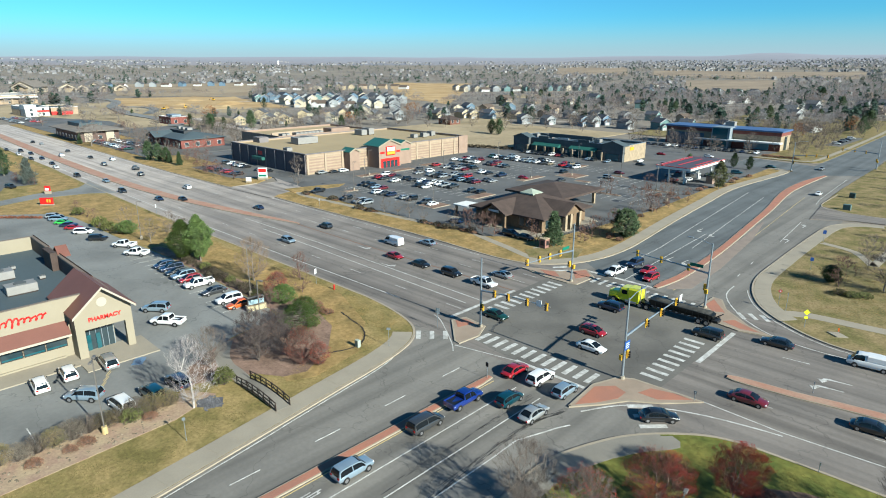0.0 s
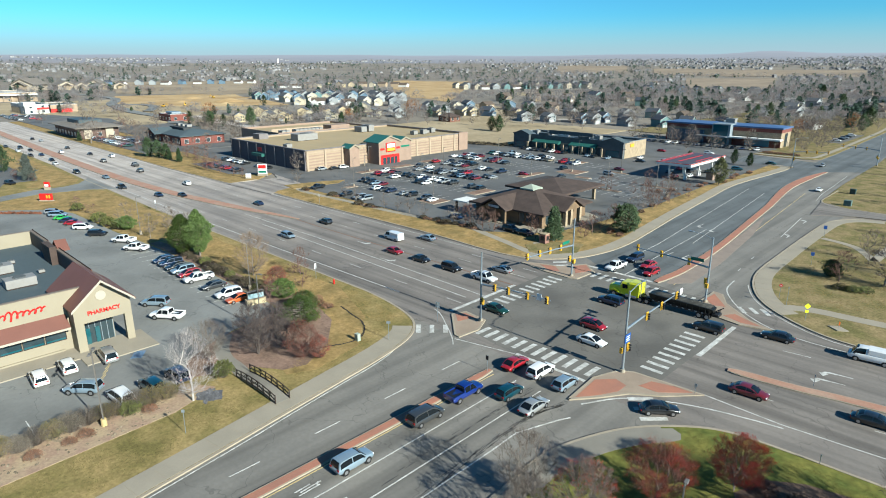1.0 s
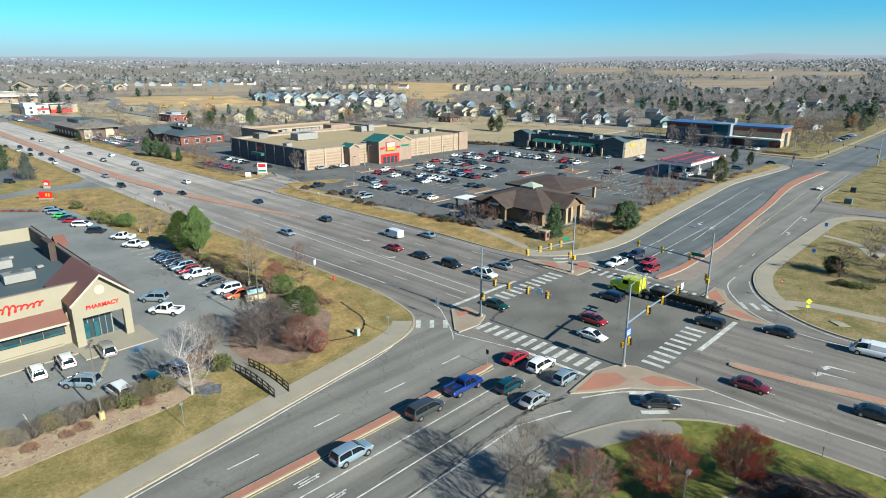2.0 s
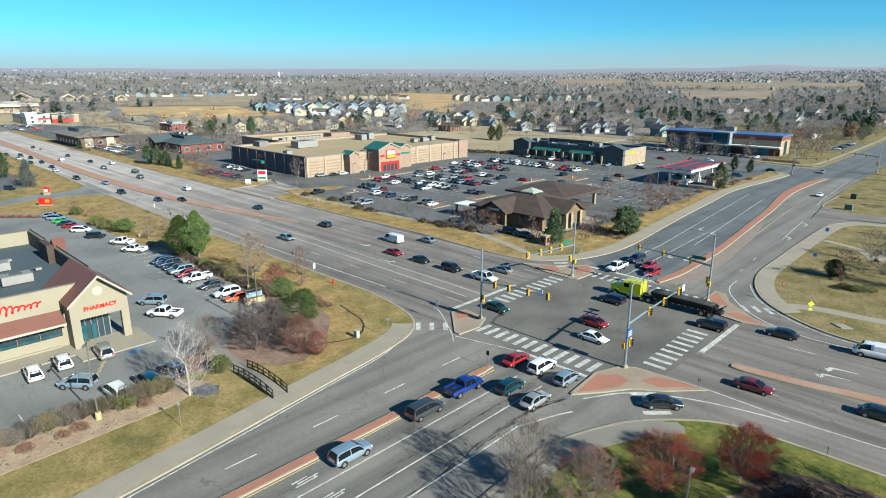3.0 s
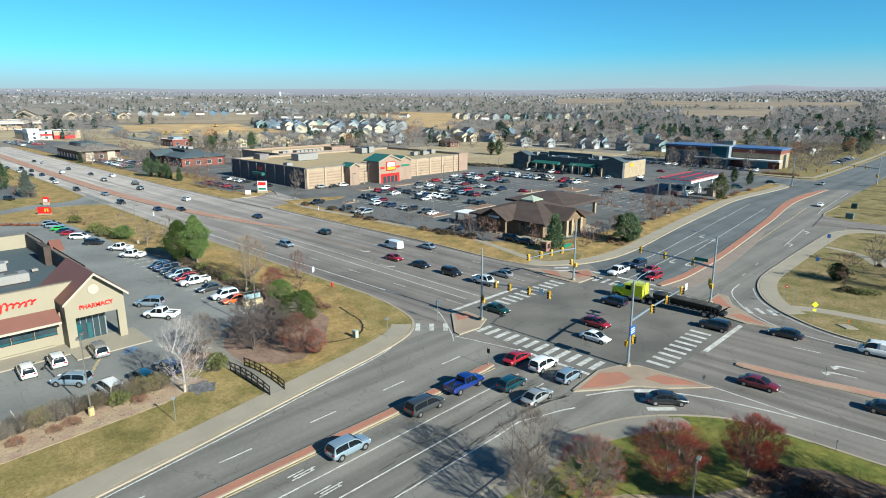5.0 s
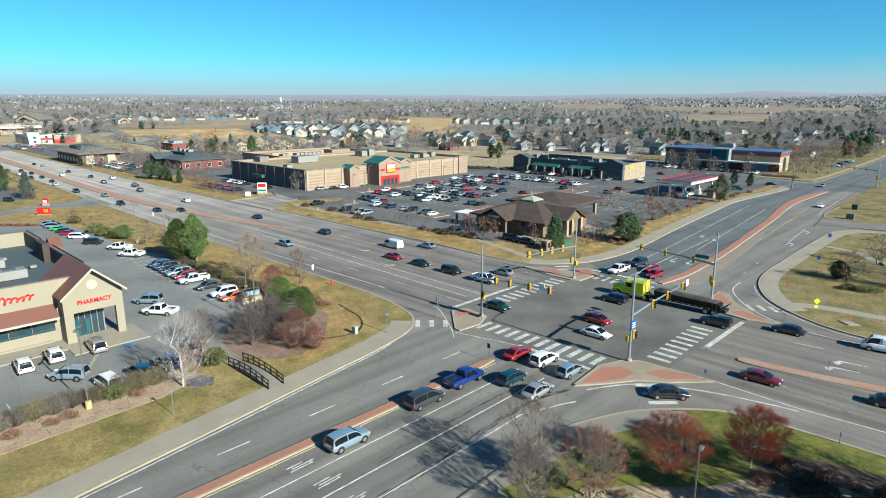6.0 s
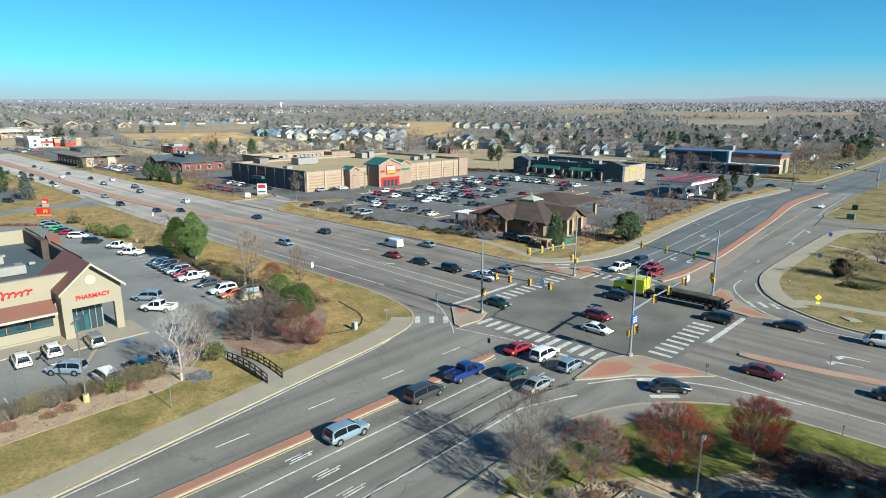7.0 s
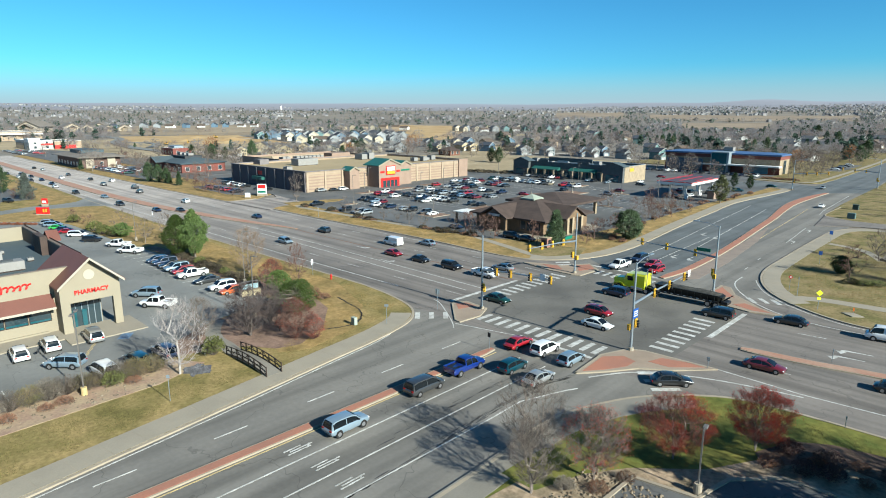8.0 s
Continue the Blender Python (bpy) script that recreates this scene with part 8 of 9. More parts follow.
small_b = Kind(bare_tree(7, 5, 4.4, BARK_RED, TWIG_RED, 60, 6, trunk=.07, twig_r=.017, stems=3, low=.12, twig_len=.6, sub=3), "small bare reddish tree with fine twigs", "tree", "small bare trees")
orange_m = Kind(bare_tree(10, 8, 8.4, BARK_RED, mat("orange_twigs", (.34, .16, .07), .9, 0, .35, 2, 14, 0, obj=True, island=True), 100, 7, twig_r=.028, twig_len=1.0), "broad russet-leaved tree beyond the store", "tree", "bare trees")
pine_far = Kind(conifer(15, 9, 6.4, NEEDLE_DARK, .2, "pine", 270, .5, 6), "dark green pine among the houses", "tree", "evergreens")
scots = Kind(conifer(16, 6.6, 5.6, NEEDLE_OLIVE, .16, "pine", 380, .26, 9), "airy olive green pine by the fuel station", "tree", "evergreens")
blue_spruce = Kind(conifer(17, 7.4, 5.4, NEEDLE_BLUE, .16, "spruce", 700, .3, 9), "broad blue-grey spruce by the road", "tree", "evergreens")
pine = Kind(conifer(11, 9.6, 8.2, NEEDLE, .22, "pine", 1500, .2, 14), "broad green pine tree at the lot edge", "tree", "evergreens")
spruce = Kind(conifer(12, 7, 4.2, NEEDLE_DARK, .14, "spruce", 760, .24, 10), "dark conical spruce tree by the road", "tree", "evergreens")
roundpine = Kind(conifer(13, 5.6, 5.4, NEEDLE_DARK, .14, "round", 900, .18, 14), "rounded dark green pine on the bank", "tree", "evergreens")
juniper = Kind(conifer(14, 3.8, 5.0, NEEDLE, .1, "round", 620, .15, 12), "spreading green juniper in the mulched bed", "shrub", "evergreens")
hedge_tan = Kind(shrub(21, 2.3, 1.5, DRYLEAF, 820, .05, .22), "dry tan leafy shrub in the hedge", "shrub", "hedge shrubs")
hedge_grey = Kind(shrub(22, 2.2, 1.55, GREYLEAF, 820, .05, .2), "grey twiggy shrub in the hedge", "shrub", "hedge shrubs")
hedge_rust = Kind(shrub(23, 1.5, .75, RUSTLEAF, 300, .045, .3), "low rust-brown shrub in mulch", "shrub", "hedge shrubs")
hedge_dark = Kind(shrub(25, 1.8, 1.1, mat("plum_shrub_leaves", (0.11, 0.06, 0.05), 0.85, 0, 0.35, 0.6, 9, 0.0, obj=True, island=True), 420, .045), "dark plum-coloured shrub in the mulch bed", "shrub", "hedge shrubs")
hedge_red = Kind(shrub(26, 1.6, .9, mat("orange_red_shrub_leaves", (0.26, 0.095, 0.05), 0.85, 0, 0.35, 0.6, 9, 0.0, obj=True, island=True), 200, .07), "low orange-red hedge shrub", "shrub", "hedge shrubs")
hedge_brown = Kind(shrub(27, 2.6, 1.2, mat("brown_hedge_leaves", (0.075, 0.06, 0.034), 0.85, 0, 0.4, 0.6, 9, 0.0, obj=True, island=True), 360, .066), "dark brown-green hedge shrub by the stalls", "shrub", "hedge shrubs")
hedge_green = Kind(shrub(24, 2.3, 1.7, mat("olive_shrub_leaves", (0.125, 0.135, 0.034), 0.8, 0, 0.45, 0.6, 9, 0.0, obj=True, island=True), 340, .08), "olive green evergreen shrub in the hedge", "shrub", "hedge shrubs")

# the corner below the camera
red_b.at(22.3, -34.6, .9, wide=.78)
red_a.at(25.2, -28.0, .84, wide=.82)
red_a.at(29.3, -22.3, .82, wide=.68, label="red-berried tree with dense grey twigs")
grey_b.at(17.6, -35.8, .8, wide=.74)
grey_b.at(20.0, -39.0, .66, wide=.62)
grey_a.at(41.9, -18.4, .95, label="bare grey tree by the roadside")
for q in ((43.6, -23.4, 1.0), (48, -20.6, 1.0), (46.6, -27.6, .95)):
    shade_a.at(*q)
hedge_rust.at(24.0, -33.0)
hedge_rust.at(23.2, -35.6, 1.1)
hedge_grey.at(21.4, -37.0, .7)
hedge_rust.at(33.4, -21.4)
for k in range(0, 26, 2):
    (hedge_dark if k % 3 else hedge_rust).at(30.6 + 1.05 * (k % 13) + rnd.uniform(-.4, .4), (-23.4, -21.6)[k // 13] + .3 * (k % 13) + rnd.uniform(-.5, .5), rnd.uniform(.8, 1.3))
# two pines added out of view to throw shade across the corner
pine_far.at(44.8, -28.4, 1.2, wide=1.0, label="unseen tall pine that shades the corner")
pine_far.at(48.4, -22.8, 1.0, wide=1.1, label="unseen tall pine that shades the corner")
# hedge and trees round the pharmacy lot
y = -90
while y < -48.4:
    (rnd.choice((hedge_tan, hedge_tan, hedge_grey))).at(-20.2 + (y + 56) * .02 + rnd.uniform(-.3, .3), y, rnd.uniform(1.15, 1.5), wide=rnd.uniform(1.1, 1.35))
    if rnd.random() < .5:
        hedge_rust.at(-18.3 + rnd.uniform(-.4, .4), y + .8, rnd.uniform(.8, 1.15))
    y += 1.5
hedge_green.at(-19.4, -53.2, .9)
pale_a.at(-17.3, -47.6, .98)
hedge_green.at(-19.8, -42.9, 1.35, wide=1.0)
grey_b.at(-24.6, -42.2, .64)
grey_d.at(-25.4, -36.0, .68, wide=.76)
grey_d.at(-24.8, -33.0, .6)
grey_d.at(-22.2, -37.2, .56, wide=.68)
grey_d.at(-21.0, -34.0, .52)
maroon_a.at(-17.8, -33.8, .78)
maroon_a.at(-15.9, -32.6, .48, label="small red-leaved shrub tree on the bed edge")
maroon_a.at(-39.4, -24.0, .68, label="small dark red tree by the lot sign")
small_b.at(-33.0, -29.0, .9)
juniper.at(-26.0, -28.6, 1.12)
juniper.at(-29.6, -25.4, .85)
juniper.at(-36.8, -24.6, .8)
for q in ((-30.0, -23.0, 1.5), (-28.4, -22.4, 1.2), (-31.8, -21.9, 1.3), (-35.4, -22.6, 1.2)):
    hedge_rust.at(*q)
hedge_green.at(-26.2, -26.4, .8)
small_b.at(-38.8, -20.0, .9)
tan_a.at(-49.4, -22.6, .92, wide=.92)
small_b.at(-44.1, -16.9, .95)
pine.at(-69.4, -25.8, .8, wide=1.0)
pine.at(-66.8, -23.9, .9, wide=.78)
for k in range(13):
    (hedge_brown if k % 4 else hedge_green).at(-42 - 2.4 * k, -25.8 + rnd.uniform(-.5, .5), rnd.uniform(.7, 1.1))
for q in ((-82, -22, 1.15), (-90, -20, 1.0), (-79, -20.6, 1.1), (-98, -26, 1.1), (-86, -25.6, 1.0)):
    small_a.at(*q)
juniper.at(-96.5, -26.4, .8)
blue_spruce.at(-180, -26, 1.08)
pine_far.at(-203, -28, .95, label="dark green pine beside the side lot")
for q in ((-184, -28.4), (-187, -28), (-176, -25.6), (-190, -27), (-131, -26.6), (-128, -27.4), (-119.5, -27.6), (-116, -27)):
    small_b.at(*q, rnd.uniform(.35, .6), label="low bare reddish shrub tree by the lot")
for k in range(11):
    hedge_red.at(-134 + .75 * k, -43 + .72 * k, rnd.uniform(.5, .8))
for q in ((-102.7, -28.2), (-98, -27.6), (-124, -28.2), (-108, -28.4)):
    hedge_green.at(*q, rnd.uniform(1, 1.5))
grey_m.at(-182, -26, .8)
# verge and lot of the shops
for q in ((-116, 29, 1.0), (-90, 27.6, .8), (-84, 26.4, .7), (-71.6, 25.4, .8), (-67.6, 26.2, .7), (-64, 26.8, .9), (-58, 25.6, .7), (-49, 26.6, .9), (-44, 27.6, .8)):
    small_a.at(*q)
for x, y, n in ((-104, 25.0, 2), (-76, 24.2, 6), (-53, 25.6, 7), (-45, 26.6, 5), (-92, 26, 3)):
    for k in range(n):
        (hedge_rust if k % 3 else hedge_brown).at(x + (k - n / 2) * 1.3 + rnd.uniform(-.4, .4), y + rnd.uniform(-.5, .5), rnd.uniform(.6, 1.1))
for q in ((-46, 28.6), (-42, 28.2), (-38, 27.4)):
    small_b.at(*q, .9)
spruce.at(-25.0, 30.4, 1.02, wide=1.25, label="dark spruce beside the entry monument")
small_b.at(-28.4, 29.0, .8)
small_b.at(-22.2, 40.6, .75, label="small reddish tree on the bank")
roundpine.at(-17.6, 46.6, 1.12)
for q in ((-21.6, 36.6), (-23.6, 38.6), (-22.6, 44.6), (-25.4, 47)):
    small_b.at(*q, rnd.uniform(.5, .8), label="small reddish tree on the bank")
for q in ((-19.6, 43.4), (-20.4, 45.0), (-17.2, 43.2), (-22, 50), (-23.2, 56), (-23.0, 60), (-24, 66), (-25, 74), (-26, 84), (-26.4, 92), (-27, 100)):
    hedge_rust.at(*q, rnd.uniform(1, 1.6))
for q in ((-22.6, 58, 1), (-23.6, 66, 1.1), (-24, 72, 1), (-25.2, 82, 1.1), (-26, 90, .9)):
    small_a.at(*q)
scots.at(-24.4, 115.4, 1.2)
for q in ((-25.7, 74), (-23.6, 73.5), (-23.4, 80), (-22.8, 90), (-33, 87), (-36, 85), (-43, 85), (-46, 85), (-34, 99), (-38, 99), (-31.6, 98.6), (-29, 79)):
    small_b.at(*q, rnd.uniform(.7, 1.0), label="small bare reddish tree by the lot")
for q in ((-24.5, 120), (-25, 128), (-26, 134), (-24.6, 142), (-27, 108), (-27.4, 113), (-30, 96), (-32, 92)):
    hedge_rust.at(*q, rnd.uniform(1, 1.7))
for q in ((-30, 158, .5), (-36, 160, .55), (-48, 150, .5)):
    pine_far.at(*q, label="young green pine by the store lot")
for q in ((-58, 196), (-66, 197), (-74, 196), (-90, 196)):
    grey_m.at(*q, rnd.uniform(.75, 1.0))
for q in ((-47.7, 29.0), (-44.0, 33), (-31.5, 31.6), (-21.8, 49.5), (-24, 53)):
    small_b.at(*q, rnd.uniform(.75, .95), label="small reddish tree beside the bank")
grey_m.at(-134.0, 41, .8)
for q in ((-142, 22, .8), (-150, 21.6, .9), (-158, 21, .8), (-166, 21.4, .7), (-138, 23, .6)):
    small_b.at(*q, label="small bare reddish roadside tree")
for q in ((-205, 19.8, .78), (-200.4, 21.6, .7), (-195.4, 22.6, .6)):
    pine_far.at(*q, wide=q[2] * 1.1, label="full green pine beside the main road")
for q in ((-192, 22.4, .62), (-184, 22.6, .72), (-281, 17.4, .7)):
    spruce.at(*q)
for q in ((-267, 18.2, 1.55), (-392, 29, 1.0), (-262, 66, 1.2), (-248, 70, 1.2), (-236, 72, 1.4), (-226, 68, 1.3), (-218, 64, 1.2), (-272, 74, 1.2), (-206, 44, .9), (-204, 38, .8), (-300, 60, 1), (-340, 76, 1), (-400, 60, .8), (-430, 62, .8), (-460, 60, .8), (-225, 84, 1.4), (-240, 96, 1.3), (-236, 108, 1.3), (-224, 100, 1.2)):
    grey_m.at(*q)
for q in ((-208, 31), (-200, 33), (-196, 30), (-188, 32), (-180, 29), (-172, 27), (-214, 30), (-222, 38), (-232, 38)):
    small_a.at(*q, rnd.uniform(.7, 1.1))
for q in ((-293, 112, 1.1), (-307, 166, .9), (-275, 176, .95), (-172, 187, .85), (-166, 186, .9), (-355, 438, 1.1), (-334, 459, 1.3), (-439, 205, 1), (-256, 150, .8), (-330, 92, .8), (-326, 100, .7),
          (-205, 424, .9), (-170, 409, .9), (-182, 416, .9), (-125, 640, 1.2), (-128, 660, 1.4), (-135, 690, 1.4), (-91, 376, 1.1), (-100, 380, .9), (-260, 530, 1.0), (-64, 388, .9), (-150, 560, 1.1), (-80, 520, 1.2)):
    pine_far.at(q[0], q[1], q[2], land(q[0], q[1]))
orange_m.at(-45, 270, 1.0)
for q in ((-24, 226, .75), (-27, 232, .8), (-33, 294, .9), (-36, 282, .8), (-24, 340, 1.1), (-29, 330, 1.0), (-31, 262, .7), (-27, 312, .9)):
    grey_m.at(*q)
for q in ((-28, 322, 1.0), (-30, 350, 1.2)):
    pine_far.at(*q)
for k in range(22):
    x, y = away(-130 + 13.5 * k + rnd.uniform(-5, 5), 366 - .1 * k + rnd.uniform(-12, 14) + (14 if k < 8 else 0))
    grey_m.at(x, y, rnd.uniform(.75, 1.15))
for q in ((-34, 252), (-45, 285), (-64, 292), (-38, 270), (-58, 318), (-76, 300), (-90, 290), (-100, 300), (-34, 330), (-120, 285), (-130, 262), (-150, 300), (-165, 262), (-176, 300), (-190, 290), (-155, 240), (-180, 235), (-140, 226), (-200, 240), (-226, 262), (-220, 230), (-260, 250), (-270, 220), (-250, 196), (-240, 180), (-300, 190), (-262, 160), (-320, 150), (-345, 112), (-338, 140), (-280, 140), (-292, 160)):
    (grey_m if rnd.random() < .75 else orange_m if rnd.random() < .15 else grey_m).at(*q, rnd.uniform(.9, 1.4))
# the park corner
small_b.at(22.6, 43.3, 1.05)
roundpine.at(21.0, 45.0, .55)
for q in ((23.6, 39.3, .26), (25.4, 39.8, .24), (26.8, 40.5, .24)):
    hedge_green.at(*q[:2], q[2] * 2.2, wide=1.1, label="low spreading juniper on the lawn")
for q in ((31, 45.4, 1.0), (35, 53, 1.0), (37, 56, 1.1), (40, 46, 1.0)):
    grey_m.at(*q)
grey_m.at(23.7, 60.2, .7)
grey_m.at(28.4, 46.0, .9)
for q in ((30, 66), (34, 74), (27, 84), (33, 92), (16, 130), (20, 150), (26, 120), (12, 170), (8, 185)):
    grey_m.at(*q, rnd.uniform(.6, 1.0))

for q in ((-40, 240), (-52, 246), (-70, 250), (-86, 244), (-44, 262), (-60, 268), (-38, 290), (-50, 300), (-96, 238), (-80, 205), (-72, 207), (-88, 208), (-100, 206), (-48, 208), (-56, 196), (-64, 184), (-46, 206)):
    grey_m.at(*q, rnd.uniform(.6, 1.1))


rl = random.Random(12)
for k in range(14):
    hedge_brown.at(-156 + 2.5 * k, 131 + .9 * k + rl.uniform(-.4, .4), rl.uniform(1.0, 1.4))
for k in range(16):
    small_a.at(rl.uniform(-40, -22), rl.uniform(198, 300), rl.uniform(.7, 1.3), label="bare young tree on the far lawn")
for k in range(8):
    grey_m.at(rl.uniform(-64, -26), rl.uniform(236, 320), rl.uniform(.7, 1.0))
for k in range(10):
    hedge_rust.at(-25 - 1.4 * k, 197.4 + rl.uniform(-.3, .3), rl.uniform(1, 1.5))
for k in range(46):
    x = rl.uniform(-460, -215)
    y = rl.choice((rl.uniform(64, 84), rl.uniform(84, 104), rl.uniform(120, 150))) - (x + 215) * .06
    (grey_m if k % 3 else small_b if k % 2 else pine_far).at(x, y, rl.uniform(.55, .9) * (.6 if not k % 3 and not k % 2 else 1))
for k in range(26):
    small_b.at(rl.uniform(-280, -138), rl.uniform(20, 31), rl.uniform(.5, .85), label="small bare reddish roadside tree")

for x, y, n, kd in ((-264, 37, 7, grey_m), (-333, 60, 7, small_b), (-196, 34, 6, small_b), (-252, 44, 4, small_b), (-300, 46, 4, grey_m)):
    for k in range(n):
        kd.at(x + rl.uniform(-16, 16), y + rl.uniform(-5, 6), rl.uniform(.6, .95))
for q in ((-310, 95, .9), (-303, 92, .7), (-316, 99, .8), (-297, 97, .75)):
    pine_far.at(*q, label="dark pine behind the brick office")

# grass tufts on the verges by the junction
def tufts(name, outline, count, size, material, label, seed):
    rg = random.Random(seed)
    xs_, ys_ = [p[0] for p in outline], [p[1] for p in outline]
    verts, faces = [], []
    while len(faces) < count:
        x, y = rg.uniform(min(xs_), max(xs_)), rg.uniform(min(ys_), max(ys_))
        inside = False
        for (x0, y0), (x1, y1) in zip(outline, outline[1:] + outline[:1]):
            if (y0 > y) != (y1 > y) and x < (x1 - x0) * (y - y0) / (y1 - y0) + x0:
                inside = not inside
        if not inside or noise.noise((x * .35, y * .35, seed)) < -.1 + rg.uniform(-.3, .3):
            continue
        q, k = rg.uniform(0, 6.28), size * rg.uniform(.5, 1.4)
        o = len(verts)
        verts += [(x - k * .4 * math.cos(q), y - k * .4 * math.sin(q), .15), (x + k * .4 * math.cos(q), y + k * .4 * math.sin(q), .15), (x + rg.uniform(-.5, .5) * k, y + rg.uniform(-.5, .5) * k, .17 + k)]
        faces.append((o, o + 1, o + 2))
    tagged(data_ob(name, verts, faces, material), label, "grass", kind="stuff")


TUFT_DRY = mat("dry_tufts", (.35, .25, .10), .95, 0, .4, .3, 3, 0, island=True, spec=.1)
TUFT_GREEN = mat("olive_tufts", (.195, .17, .064), .95, 0, .45, .3, 3, 0, island=True, spec=.1)
WEST = [(-30, -15.2), (-19, -17.2), (-15.6, -24), (-13.4, -31), (-12.6, -38), (-17, -36), (-19, -28), (-26, -23.5), (-36, -21.4), (-84, -24), (-84, -16)]
tufts("dry_grass", WEST, 22000, .06, TUFT_DRY, "golden dry grass tufts on the verge", 1)
tufts("lawn_grass", [(-12.2, -43), (-9.6, -56), (-7.2, -72), (-14.6, -72), (-15.2, -60), (-16, -48), (-14.6, -43)], 9000, .055, TUFT_GREEN, "olive lawn grass beside the pavement", 2)
tufts("lawn_grass", [(24, -15.6), (34, -14.4), (44, -14), (44, -18), (33, -20.4), (26, -24.6), (20.5, -29.5), (18, -28), (22.6, -20)], 9000, .04, TUFT_GREEN, "green lawn grass on the corner", 3)
tufts("dry_grass", [(-36, 18), (-110, 18), (-108, 23), (-52, 25), (-40, 24)], 9000, .08, TUFT_DRY, "golden dry grass tufts on the verge", 4)
tufts("dry_grass", [(20, 30), (26, 29), (34, 32), (34, 60), (18, 64), (16, 42)], 7000, .07, TUFT_DRY, "dry grass tufts in the park lawn", 5)


def loose_stones(outline, count, material, label, seed):
    rg = random.Random(seed)
    xs_, ys_ = [p[0] for p in outline], [p[1] for p in outline]
    verts, faces, n = [], [], 0
    while n < count:
        x, y = rg.uniform(min(xs_), max(xs_)), rg.uniform(min(ys_), max(ys_))
        r, q = rg.uniform(.06, .2), rg.uniform(0, 6.28)
        o = len(verts)
        verts += [(x + r * rg.uniform(.7, 1.2) * math.cos(q + k * 1.257), y + r * rg.uniform(.7, 1.2) * math.sin(q + k * 1.257), .17) for k in range(5)] + [(x + rg.uniform(-.05, .05), y + rg.uniform(-.05, .05), .19 + r * rg.uniform(.4, .9))]
        faces += [(o + k, o + (k + 1) % 5, o + 5) for k in range(5)]
        n += 1
    tagged(data_ob("stones", verts, faces, material), label, "stones", kind="stuff")


SLATE = mat("loose_slate", (0.13, 0.13, 0.14), 0.9, 0, 0.45, 1, 6, 0.2, island=True)
PEBBLE = mat("straw_pebbles", (0.22, 0.175, 0.12), 0.95, 0, 0.5, 1, 6, 0.2, island=True)
loose_stones([(-18.4, -47.0), (-15.8, -45.0)], 240, SLATE, "loose grey slate in the bed by the bridge", 1)
loose_stones([(21.0, -42), (28.4, -33)], 900, PEBBLE, "pale stones and litter in the bed", 2)
loose_stones([(-20, -90), (-16.4, -50)], 380, PEBBLE, "pale stones and litter in the hedge bed", 3)


# ---- suburbs and distance ----
HOUSE_WALLS = [mat("siding_" + n, c, .8, 0, .08, .3, 6, 0) for n, c in (("cream", (.52, .46, .34)), ("tan", (.36, .28, .19)), ("blue", (.13, .20, .27)), ("grey", (.28, .30, .31)), ("white", (.60, .60, .58)), ("teal", (.13, .22, .22)), ("buff", (.46, .38, .24)))]
HOUSE_TRIM = mat("house_trim", (.44, .44, .43), .7, 0, .08, .5, 6, 0)
HOUSE_ROOFS = [mat("shingle_" + n, c, .9, 0, .2, .3, 4, 0) for n, c in (("grey", (.095, .10, .11)), ("brown", (.12, .09, .07)), ("slate", (.055, .065, .085)))]


